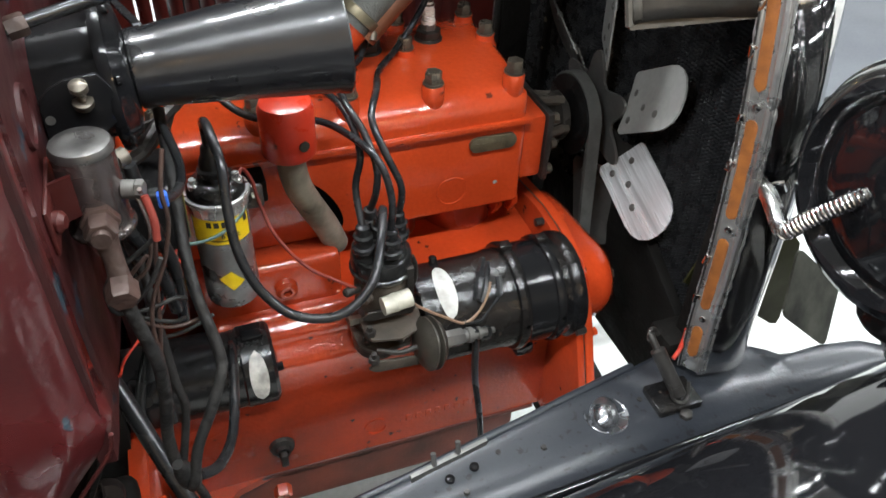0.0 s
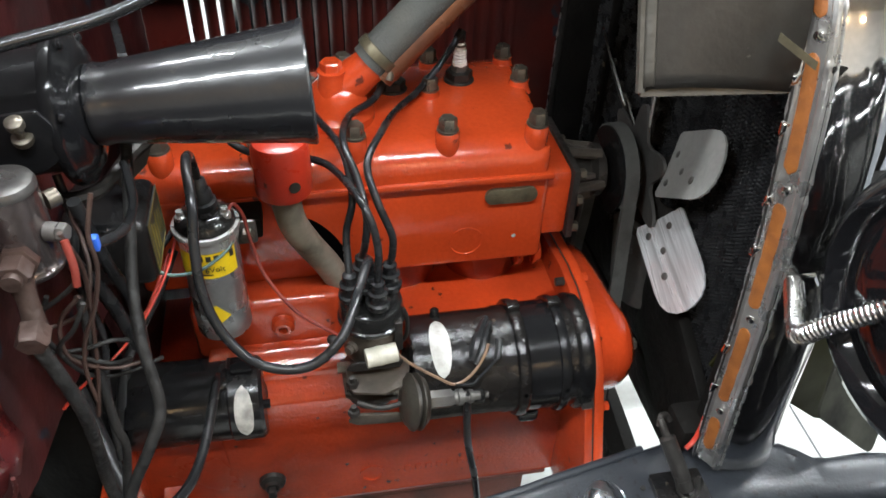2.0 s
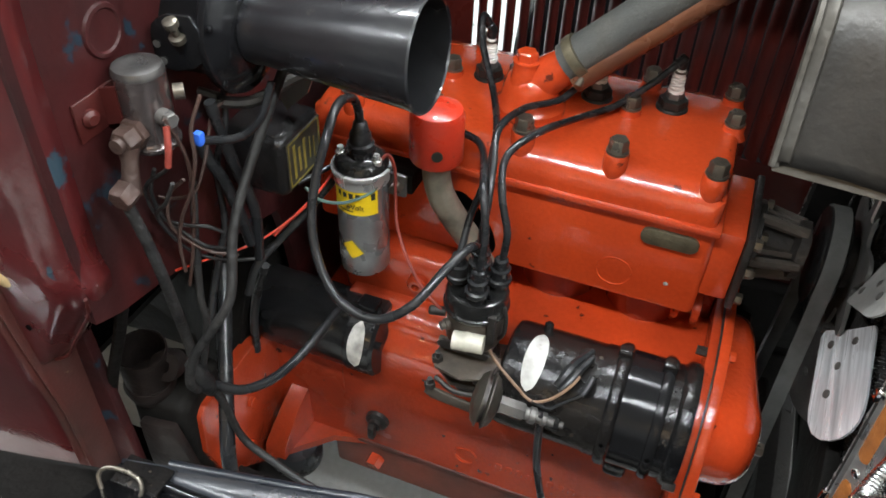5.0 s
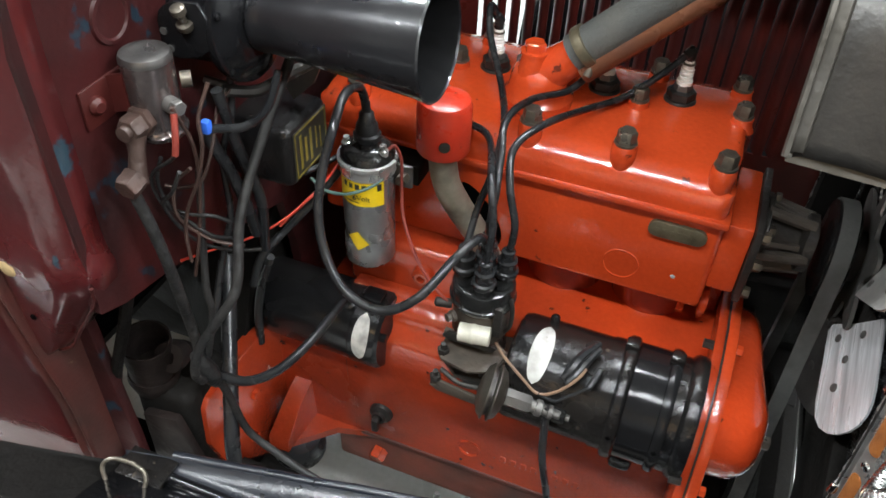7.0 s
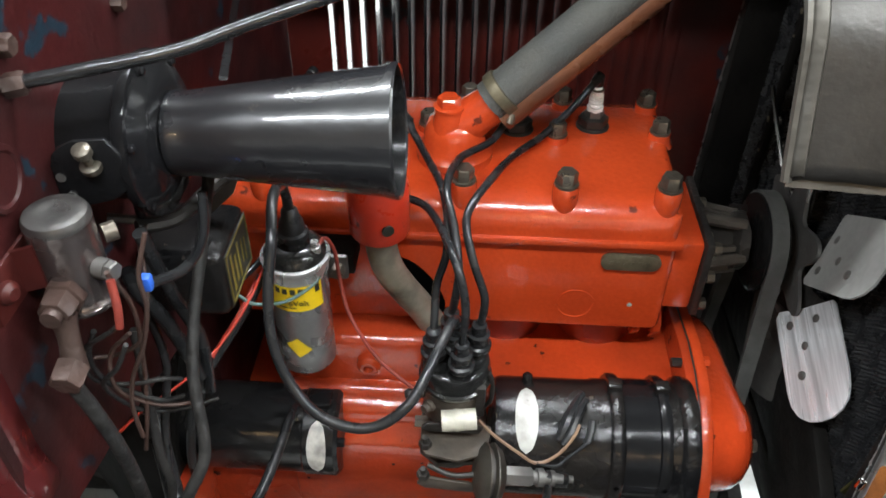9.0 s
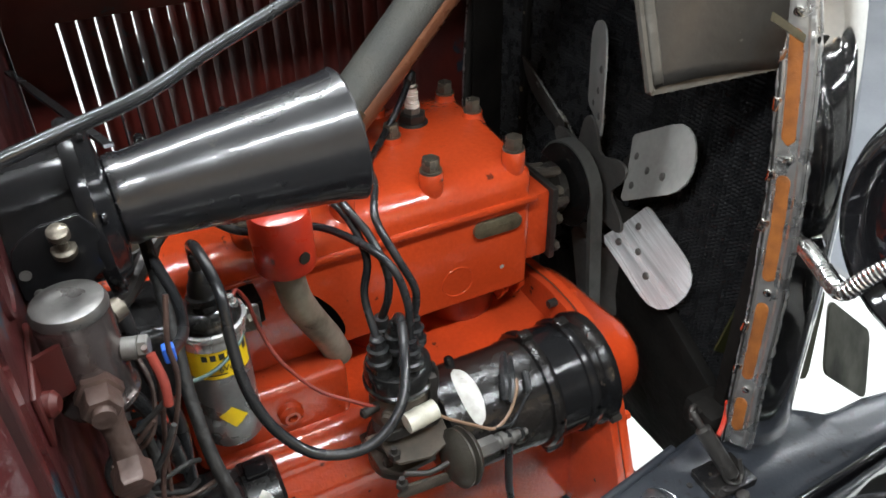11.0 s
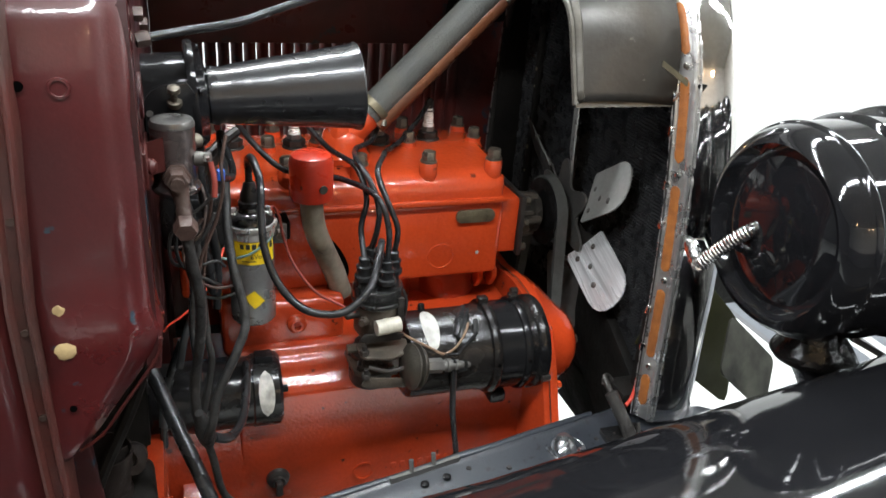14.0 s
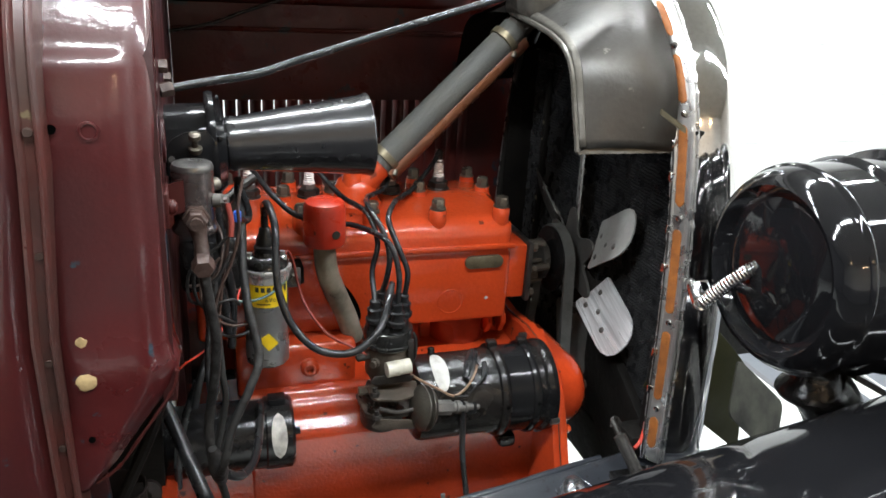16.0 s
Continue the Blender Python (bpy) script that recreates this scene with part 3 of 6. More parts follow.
# rear engine mount and bell housing flange
part("mount_arm", skin([[(-0.297, -0.148, 0.443), (-0.268, -0.148, 0.443), (-0.268, -0.146, 0.462), (-0.297, -0.146, 0.462)], [(-0.292, -0.11, 0.447), (-0.264, -0.11, 0.447), (-0.266, -0.108, 0.502), (-0.290, -0.108, 0.502)], [(-0.29, -0.075, 0.447), (-0.262, -0.075, 0.447), (-0.264, -0.075, 0.52), (-0.288, -0.075, 0.52)]]), ORANGE_DIRTY, engine)
part("mount_foot", skin([[(-0.29, -0.152, 0.435), (-0.225, -0.09, 0.435), (-0.17, -0.075, 0.435), (-0.29, -0.05, 0.435)], [(-0.29, -0.152, 0.447), (-0.225, -0.09, 0.447), (-0.17, -0.075, 0.447), (-0.29, -0.05, 0.447)]]), ORANGE_DIRTY, engine)
part("mount_rubber", lathe([(0.033, 0.4015), (0.036, 0.41), (0.036, 0.425), (0.03, 0.435)], (-0.272, -0.115, 0.0), (0, 0, 1), 22), RUBBER, engine, "black rubber mounting")
part("bell_flange", prism([(0.0, 0.60), (-0.12, 0.628), (-0.226, 0.629), (-0.236, 0.62), (-0.24, 0.56), (-0.22, 0.49), (-0.14, 0.408), (-0.13, 0.38), (0.2, 0.38), (0.2, 0.6)], "x", -0.325, -0.305, 0.003), ORANGE_DIRTY, engine)
part("bell_housing", lathe([(0.24, 0.0), (0.23, 0.06), (0.16, 0.14), (0.12, 0.3)], (-0.32, 0.1, 0.56), (-1, 0, 0), 32), BLACK_DULL, engine, "dusty black bell housing")
for by, bz in ((-0.15, 0.55), (-0.165, 0.48)):
    part("flange_bolt", hexa(0.008, 0.006, (-0.305, by, bz), (1, 0, 0)), ORANGE_DIRTY, engine)

# ---- generator ----
gen = thing("generator", (0.1, -0.093, 0.627), "black painted cylindrical dynamo bolted to the engine", "generator")
GY, GZ = -0.093, 0.691
prof = [(0.012, -0.004), (0.03, 0.0), (0.052, 0.001), (0.0565, 0.004), (0.058, 0.01), (0.058, 0.098), (0.0595, 0.101), (0.0595, 0.114)]
part("body", wobble(lathe(prof, (0.0, GY, GZ), (1, 0, 0), 56), 0.0004, 60), BLACK_WORN, gen)
part("band_bead", lathe([(0.0595, 0.1125), (0.0635, 0.1135), (0.0655, 0.1165), (0.0655, 0.1225), (0.0635, 0.1255), (0.0612, 0.1265)], (0.0, GY, GZ), (1, 0, 0), 56), BLACK_WORN, gen)
part("brush_cover_band", lathe([(0.0612, 0.126), (0.0612, 0.1585), (0.0640, 0.1595), (0.0655, 0.1625), (0.0655, 0.1665), (0.0640, 0.1695), (0.0605, 0.1705)], (0.0, GY, GZ), (1, 0, 0), 56), BLACK, gen, "gloss black brush cover band")
part("front_end", wobble(lathe([(0.0605, 0.170), (0.0605, 0.179), (0.064, 0.182), (0.0655, 0.185), (0.0655, 0.191), (0.0645, 0.1955), (0.05, 0.1975)], (0.0, GY, GZ), (1, 0, 0), 56), 0.0005, 60), BLACK_WORN, gen)
for bx in (0.119, 0.1645):
    for ang in (8, 148):
        a = radians(ang)
        q = Vector((bx, GY - 0.0648 * math.cos(a), GZ + 0.0648 * math.sin(a)))
        part("band_slot", lathe([(0.003, 0.0), (0.003, 0.0012), (0.0, 0.0012)], q, (0, -math.cos(a), math.sin(a)), 4), HOLE_AND_SHADE, gen)
    a = radians(100)
    q = Vector((bx, GY - 0.066 * math.cos(a), GZ + 0.066 * math.sin(a)))
    part("band_clasp", block(bx - 0.008, bx + 0.006, q.y - 0.006, q.y + 0.007, q.z - 0.004, q.z + 0.006, 0.002), BLACK_WORN, gen)
for by, bz in ((-0.024, 0.733), (-0.107, 0.625), (-0.155, 0.668)):
    bm = hexa(0.0052, 0.012, (0.186, by, bz), (1, 0, 0))
    part("flange_bolt", bm, DARK_STEEL, gen)
for bx, ang in ((0.035, 66),):
    a = radians(ang)
    q = (bx, GY + 0.064 * math.cos(a), GZ + 0.064 * math.sin(a))
    part("clamp_screw", lathe([(0.005, -0.006), (0.005, 0.001), (0.003, 0.003)], q, (0, math.cos(a), math.sin(a)), 10), BLACK_WORN, gen)


def patch_on_cylinder(cx0, cx1, ang0, ang1, radius, cy, cz, n=10, oval=True):
    """A thin patch wrapped round a cylinder along x, oval in outline."""
    bm = bmesh.new()
    mid, half = (ang0 + ang1) / 2, (ang1 - ang0) / 2
    rows = []
    for i in range(n + 1):
        s = -1 + 2 * i / n
        w = math.sqrt(max(0.0, 1 - s * s)) if oval else 1.0
        a = radians(mid + half * s)
        xm, xh = (cx0 + cx1) / 2, (cx1 - cx0) / 2
        row = []
        for k in range(7):
            x = xm + xh * max(w, 0.02) * (-1 + k / 3)
            row.append((x, cy - radius * math.cos(a), cz + radius * math.sin(a)))
        rows.append(row)
    return skin(rows, False, False, bm)


part("white_oval_mark", patch_on_cylinder(0.0225, 0.0445, 34, 101, 0.0585, GY, GZ, 16), WHITE_PAINT, gen, "flaking white painted oval")
part("terminal_block", block(0.06, 0.075, GY - 0.066, GY - 0.055, GZ + 0.005, GZ + 0.02, 0.003), BAKELITE, gen)
part("field_tape", tube([(0.0624, -0.137, 0.7405), (0.068, -0.126, 0.748), (0.074, -0.113, 0.7535), (0.0863, -0.0915, 0.7555)], lambda u: 0.0034 + 0.0022 * math.sin(3.1 * u), 8), RUBBER, gen)
part("field_tape", tube([(0.066, -0.140, 0.738), (0.074, -0.130, 0.745), (0.081, -0.115, 0.7525), (0.089, -0.099, 0.756)], lambda u: 0.0028 + 0.0016 * math.sin(3.1 * u), 8), RUBBER, gen)
part("lead_wire", tube([(-0.012, -0.126, 0.7505), (0.001, -0.1355, 0.7435), (0.025, -0.1465, 0.7325), (0.043, -0.1515, 0.7245), (0.061, -0.147, 0.7315), (0.076, -0.135, 0.744), (0.082, -0.125, 0.7505)], 0.0017, 6), TAN_WIRE, gen, "thin brown lead wire")
part("taped_lead", tube([(0.0885, -0.1385, 0.740), (0.092, -0.13, 0.7455), (0.094, -0.1205, 0.751)], 0.0036, 8), RUBBER, gen)
part("lead_loop", tube([(0.043, -0.1515, 0.7245), (0.06, -0.153, 0.723), (0.07, -0.149, 0.729), (0.0885, -0.1385, 0.740)], 0.0018, 8), RUBBER, gen)
part("lower_lug", block(0.125, 0.15, GY - 0.035, GY + 0.01, GZ - 0.078, GZ - 0.058, 0.006), BLACK_WORN, gen)

# ---- starter motor ----
st = thing("starter_motor", (-0.22, -0.06, 0.595), "black starter motor with a white painted oval", "starter motor")
SY, SZ = -0.062, 0.643
part("body", lathe([(0.03, 0), (0.046, 0.002), (0.047, 0.006), (0.047, 0.138), (0.049, 0.14), (0.049, 0.172), (0.045, 0.176), (0.02, 0.177), (0.012, 0.18), (0.012, 0.192)], (-0.332, SY, SZ), (1, 0, 0), 40), SATIN_BLACK, st)
part("white_oval_mark", patch_on_cylinder(-0.187, -0.167, -12, 62, 0.0494, SY, SZ), OVAL_GREY, st, "scraped white painted oval")
for ang in (30, 150, 270):
    a = radians(ang)
    part("through_bolt", lathe([(0.005, 0), (0.005, 0.008)], (-0.157, SY - 0.036 * math.cos(a), SZ + 0.036 * math.sin(a)), (1, 0, 0), 8), BLACK, st)
part("terminal_post", lathe([(0.008, 0), (0.008, 0.012), (0.005, 0.014), (0.005, 0.024)], (-0.199, SY - 0.018, SZ + 0.04), (0, -0.4, 0.9), 12), BAKELITE, st)
part("band_clip", block(-0.188, -0.165, SY - 0.012, SY + 0.008, SZ + 0.045, SZ + 0.056, 0.002), BLACK, st)
part("side_screw", lathe([(0.006, 0), (0.006, 0.004)], (-0.295, SY - 0.04, SZ + 0.022), (0, -0.85, 0.5), 12), BLACK, st)

# ---- distributor ----
dist = thing("distributor", (-0.036, -0.105, 0.69), "black bakelite distributor with four plug towers", "distributor")
DX, DY = -0.036, -0.105
part("cap", lathe([(0.033, 0.788), (0.0338, 0.790), (0.0338, 0.793), (0.032, 0.7945), (0.032, 0.807), (0.0305, 0.811), (0.027, 0.8125), (0.022, 0.8118), (0.0, 0.813)], (DX, DY, 0), (0, 0, 1), 36), BAKELITE, dist)
part("body", lathe([(0.018, 0.71), (0.021, 0.735), (0.0295, 0.748), (0.0295, 0.786), (0.0318, 0.787), (0.0318, 0.791)], (DX, DY, 0), (0, 0, 1), 32), DIST_BODY, dist, "dusty brown metal distributor body")
TOWERS = [(DX + 0.0205 * math.cos(radians(a)), DY + 0.0205 * math.sin(radians(a))) for a in (15, 105, 195, 285)] + [(DX, DY)]
for tx, ty in TOWERS:
    hh = 0.004 if (tx, ty) == (DX, DY) else 0
    tw = part("tower", lathe([(0.0085, 0.808), (0.0078, 0.83 + hh)], (tx, ty, 0), (0, 0, 1), 16), BAKELITE, dist)
    part("rubber_boot", lathe([(r_, z_ + hh) for r_, z_ in ((0.0113, 0.821), (0.012, 0.8225), (0.012, 0.827), (0.0098, 0.8285), (0.0094, 0.8365), (0.0101, 0.8375), (0.0101, 0.8395), (0.0074, 0.841), (0.0068, 0.8475), (0.0072, 0.8485), (0.0068, 0.8505), (0.0045, 0.852))], (tx, ty, 0), (0, 0, 1), 18), RUBBER, tw)
part("condenser", lathe([(0.0, 0), (0.0098, 0.0008), (0.0098, 0.012), (0.0104, 0.013), (0.0104, 0.016), (0.0098, 0.017), (0.0098, 0.032), (0.0, 0.033)], (-0.047, -0.143, 0.768), (1, 0.12, 0.04), 22), CREAM, dist, "cream condenser can")
part("terminal", lathe([(0.005, 0), (0.005, 0.016), (0.003, 0.018)], (DX - 0.028, DY - 0.012, 0.776), (-1, -0.3, 0.1), 10), DARK_STEEL, dist)
part("clip", block(DX + 0.02, DX + 0.028, DY - 0.026, DY - 0.02, 0.762, 0.80, 0.001), DARK_STEEL, dist)
part("pump_housing", wobble(lathe([(0.026, 0.655), (0.028, 0.660), (0.029, 0.676), (0.026, 0.680), (0.0245, 0.684), (0.0245, 0.695), (0.028, 0.697), (0.028, 0.703), (0.024, 0.706), (0.022, 0.714)], (-0.038, -0.088, 0), (0, 0, 1), 24), 0.0012, 70), DIST_MAT, dist)
part("pump_flange", prism([(-0.07, -0.07), (-0.068, -0.12), (-0.05, -0.135), (-0.012, -0.13), (0.0, -0.1), (-0.004, -0.06)], "z", 0.686, 0.693, 0.001), DIST_BODY, dist)
part("clamp_plate", prism([(-0.066, -0.146), (-0.06, -0.154), (-0.03, -0.160), (-0.004, -0.150), (0.0, -0.12), (-0.03, -0.1), (-0.066, -0.12)], "z", 0.730, 0.7335, 0.0006), DIST_BODY, dist)
part("clamp_arm", prism([(-0.068, 0.700), (-0.06, 0.694), (-0.012, 0.690), (-0.002, 0.698), (-0.02, 0.704), (-0.06, 0.710)], "y", -0.164, -0.1605, 0.0006), DIST_BODY, dist)
part("link_rod", tube([(-0.058, -0.158, 0.722), (-0.035, -0.165, 0.718), (-0.012, -0.164, 0.720)], 0.0028, 8), DARK_STEEL, dist)
part("return_spring", tube([(-0.066 + 0.0016 * k, -0.128 - 0.004 * math.cos(k * 1.57), 0.709 + 0.004 * math.sin(k * 1.57)) for k in range(26)], 0.0011, 6, 2), DARK_STEEL, dist)
for q in ((-0.058, -0.118, 0.693), (-0.022, -0.124, 0.693), (-0.062, -0.08, 0.693)):
    part("flange_bolt", hexa(0.006, 0.006, q, (0, 0, 1)), DARK_STEEL, dist)
for q in ((-0.061, -0.145, 0.7335), (-0.062, -0.162, 0.710)):
    bm = hexa(0.0062, 0.006, q, (0, 0, 1))
    lathe([(0.003, 0.006), (0.003, 0.012)], q, (0, 0, 1), 8, bm)
    part("clamp_bolt", bm, DARK_STEEL, dist)
part("body_screw", lathe([(0.0062, 0), (0.0062, 0.004), (0.0045, 0.005), (0.0045, 0.009)], (DX - 0.021, DY - 0.0225, 0.772), (-0.65, -0.75, 0), 12), DIST_BODY, dist)
part("side_clip", tube([(DX + 0.0285, DY - 0.008, 0.755), (DX + 0.034, DY - 0.010, 0.768), (DX + 0.0345, DY - 0.010, 0.79), (DX + 0.031, DY - 0.008, 0.802)], 0.0022, 8), DARK_STEEL, dist)
part("advance_plate", prism([(-0.066, 0.748), (-0.058, 0.744), (-0.012, 0.744), (-0.008, 0.752), (-0.03, 0.756), (-0.06, 0.756)], "y", -0.137, -0.134, 0.0006), DARK_STEEL, dist)
part("side_bolt", hexa(0.006, 0.014, (-0.074, -0.105, 0.718), (1, 0, 0)), BOLT, dist)

# ---- vacuum unit ----
vac = thing("vacuum_unit", (0.0, -0.163, 0.70), "dusty grey twin-disc vacuum capsule with a brass fitting", "vacuum capsule")
va = (0.985, 0.12, -0.18)
for nm, pr in (("rear_disc", [(0.0, -0.0155), (0.012, -0.0145), (0.024, -0.0105), (0.0275, -0.0065), (0.0292, -0.0058), (0.0292, -0.0042), (0.0268, -0.004), (0.022, -0.0075), (0.0, -0.009)]),
               ("front_disc", [(0.0, -0.003), (0.022, -0.0015), (0.0268, 0.0012), (0.0292, 0.0014), (0.0292, 0.003), (0.0275, 0.0036), (0.024, 0.0085), (0.014, 0.0125), (0.008, 0.0135), (0.0, 0.0135)])):
    part(nm, lathe(pr, (0.0, -0.163, 0.719), va, 40), VAC_MAT, vac)
part("capsule_core", lathe([(0.02, -0.008), (0.024, -0.005), (0.024, 0.0), (0.02, 0.002)], (0.0, -0.163, 0.719), va, 28), DARK_STEEL, vac)
part("neck", lathe([(0.008, 0.01), (0.0098, 0.012), (0.0098, 0.038), (0.008, 0.04)], (0.0, -0.163, 0.719), va, 6), DULL_STEEL, vac)
part("union", lathe([(0.0068, 0.038), (0.0068, 0.044), (0.0088, 0.045), (0.0088, 0.051), (0.006, 0.052), (0.006, 0.057), (0.0074, 0.058), (0.0074, 0.062), (0.005, 0.063), (0.005, 0.07), (0.0036, 0.071), (0.0036, 0.08)], (0.0, -0.163, 0.719), va, 14), DULL_STEEL, vac)
part("vent_tube", tube([(0.055, -0.156, 0.715), (0.056, -0.157, 0.69), (0.06, -0.155, 0.63), (0.072, -0.15, 0.56), (0.08, -0.145, 0.50)], 0.0042, 10), RUBBER, vac)

# ---- ignition coil ----
coil = thing("ignition_coil", (-0.185, -0.055, 0.752), "grey ignition coil with yellow label and black cap", "ignition coil")
CX, CY = -0.185, -0.055
part("can", lathe([(0.0, 0.752), (0.026, 0.752), (0.0275, 0.754), (0.0275, 0.784), (0.0268, 0.786), (0.0275, 0.788), (0.0275, 0.882)], (CX, CY, 0), (0, 0, 1), 40), COIL_GREY, coil)
part("rim", lathe([(0.0275, 0.880), (0.0315, 0.881), (0.0322, 0.8835), (0.0315, 0.886), (0.028, 0.8865)], (CX, CY, 0), (0, 0, 1), 40), SILVER, coil, "bright rolled metal rim")
capc = part("cap", lathe([(0.0285, 0.886), (0.0275, 0.892), (0.021, 0.899), (0.015, 0.9), (0.0135, 0.905), (0.0115, 0.914)], (CX, CY, 0), (0, 0, 1), 32), BAKELITE, coil)
part("boot", lathe([(0.0142, 0.905), (0.0142, 0.911), (0.0118, 0.913), (0.011, 0.921), (0.0085, 0.926), (0.0072, 0.934), (0.005, 0.936)], (CX, CY, 0), (0, 0, 1), 20), RUBBER, coil)
for s in (-1, 1):
    bm = lathe([(0.0055, 0.0), (0.0055, 0.006), (0.0035, 0.007), (0.0035, 0.012)], (CX + s * 0.02, CY - 0.006, 0.893), (0, 0, 1), 10)
    part("terminal", bm, SILVER, capc)


def wrap(cx, cy, r, a0, a1, z0, z1, n=14):
    """A label wrapped round an upright cylinder."""
    rows = []
    for i in range(n + 1):
        a = radians(a0 + (a1 - a0) * i / n)
        rows.append([(cx + r * math.sin(a), cy - r * math.cos(a), z0), (cx + r * math.sin(a), cy - r * math.cos(a), z1)])
    return skin(rows, False, False)


lab = part("label", wrap(CX, CY, 0.0278, -75, 60, 0.838, 0.868), YELLOW, coil, "yellow printed label")
dia = bmesh.new()
rows = []
for i in range(9):
    s = -1 + i / 4
    a = radians(-2 + 26 * s)
    h = 0.0125 * (1 - abs(s)) + 0.0003
    rows.append([(CX + 0.0278 * math.sin(a), CY - 0.0278 * math.cos(a), 0.79 - h - 0.003 * s), (CX + 0.0278 * math.sin(a), CY - 0.0278 * math.cos(a), 0.79 + h - 0.003 * s)])
part("diamond_sticker", skin(rows, False, False, dia), YELLOW, coil, "yellow diamond sticker")
for k in range(4):
    part("brand_bar", wrap(CX, CY, 0.0281, -34 + k * 15, -24 + k * 15, 0.859, 0.8655, 3), INK, lab)
part("print_bar", wrap(CX, CY, 0.0281, 44, 54, 0.857, 0.8655, 3), INK, lab)
part("print_line", wrap(CX, CY, 0.0281, -30, 5, 0.842, 0.8435, 5), INK, lab)
txt = bpy.data.curves.new("voltage_text", "FONT")
txt.body, txt.size, txt.extrude, txt.align_x = "6Volt", 0.0085, 0.0002, "CENTER"
tob = new("voltage_text", txt)
txt.materials.append(INK)
tob.matrix_world = Matrix.Translation((CX + 0.005, CY - 0.0283, 0.8465)) @ pose(0, 0, 0, 90, 0, 8)
tob.parent, tob.matrix_parent_inverse = lab, Matrix.Identity(4)
part("clamp", lathe([(0.0277, 0.869), (0.029, 0.869), (0.029, 0.8795), (0.0277, 0.8795)], (CX, CY, 0), (0, 0, 1), 36), SILVER, coil)
part("clamp_ear", block(CX + 0.022, CX + 0.045, CY + 0.01, CY + 0.016, 0.846, 0.874, 0.003), DULL_STEEL, coil)
part("clamp_bolt", hexa(0.007, 0.01, (CX + 0.036, CY + 0.01, 0.861), (0, -1, 0)), BOLT, coil)
part("bracket", block(CX + 0.0, CX + 0.05, CY + 0.016, 0.0, 0.848, 0.872, 0.002), BLACK_DULL, coil)

# ---- oil filler ----
filler = thing("oil_filler", (-0.06, 0.0, 0.74), "red capped oil filler on a bent grey pipe", "oil filler")
FX, FY = -0.109, -0.041
part("cap", lathe([(0.0, 0.905), (0.0255, 0.905), (0.027, 0.908), (0.027, 0.954), (0.0245, 0.961), (0.018, 0.964), (0.0, 0.965)], (FX, FY, 0), (0, 0, 1), 36), RED_CAP, filler, "glossy red painted breather cap")
part("cap_hole", lathe([(0.0055, 0), (0.0055, 0.002), (0.0, 0.002)], (-0.0987, -0.0655, 0.924), (0.38, -0.92, 0), 12), INK, filler)
part("pipe", tube([(FX, FY, 0.908), (FX + 0.001, FY, 0.885), (FX + 0.006, FY + 0.003, 0.858), (FX + 0.018, FY + 0.012, 0.826), (FX + 0.035, FY + 0.027, 0.785), (FX + 0.048, FY + 0.04, 0.745)], 0.0145, 18), PIPE_GREY, filler, "oily grey bent pipe")

part("pipe_opening", skin([[(-0.078 + 0.043 * math.cos(a) * 0.55 + 0.017 * math.sin(a) * 0.84, y, 0.802 - 0.043 * math.cos(a) * 0.84 + 0.017 * math.sin(a) * 0.55) for a in [2 * math.pi * k / 28 for k in range(28)]] for y in (0.002, -0.0015)]), HOLE_AND_SHADE, filler, "dark opening in the block behind the pipe")

# ---- spark plugs ----
PLUGS = [(0.094, 0.13), (0.015, 0.118), (-0.107, 0.112), (-0.192, 0.118)]
for px, py in PLUGS:
    sp = thing("spark_plug", (px, py, 0.92), "white ceramic spark plug in a dark hexagon adaptor", "spark plug", "spark plugs")
    part("gasket", lathe([(0.0172, 0.917), (0.0172, 0.921), (0.016, 0.9225)], (px, py, 0), (0, 0, 1), 24), DARK_STEEL, sp)
    bm = hexa(0.0155, 0.0095, (px, py, 0.923), (0, 0, 1))
    part("hexagon", bm, DARK_STEEL, sp)
    part("plug_nut", hexa(0.0098, 0.0078, (px, py, 0.9322), (0, 0, 1)), DULL_STEEL, sp, "dull steel plug hexagon")
    part("insulator", lathe([(0.0085, 0.939), (0.0085, 0.943), (0.0064, 0.9437), (0.0076, 0.9455), (0.0062, 0.947), (0.0076, 0.949), (0.0062, 0.9505), (0.0076, 0.9525), (0.0062, 0.954), (0.0074, 0.956), (0.0058, 0.9575), (0.0064, 0.960), (0.0054, 0.9615), (0.005, 0.966)], (px, py, 0), (0, 0, 1), 18), CERAMIC, sp)
    part("terminal_ring", lathe([(0.0068, 0.9615), (0.0072, 0.9625), (0.0068, 0.9635)], (px, py, 0), (0, 0, 1), 16), BOLT, sp)
    part("terminal_cap", lathe([(0.0048, 0.966), (0.0055, 0.968), (0.0055, 0.974), (0.003, 0.976)], (px, py, 0), (0, 0, 1), 12), RUBBER, sp)

# ---- high tension leads ----
def lead(name, points, radius):
    ld = thing(name, points[0], "black rubber high tension ignition lead", "cable", "ignition leads")
    part("cable", tube(points, radius, 14, 8), RUBBER, ld)
    q, d = Vector(points[-1]), (Vector(points[-1]) - Vector(points[-2])).normalized()
    part("end_cap", lathe([(radius, -0.009), (radius + 0.0012, -0.008), (radius + 0.0016, -0.002), (radius + 0.0016, 0.003), (radius, 0.004)], q, d, 14), RUBBER, ld)
    return ld


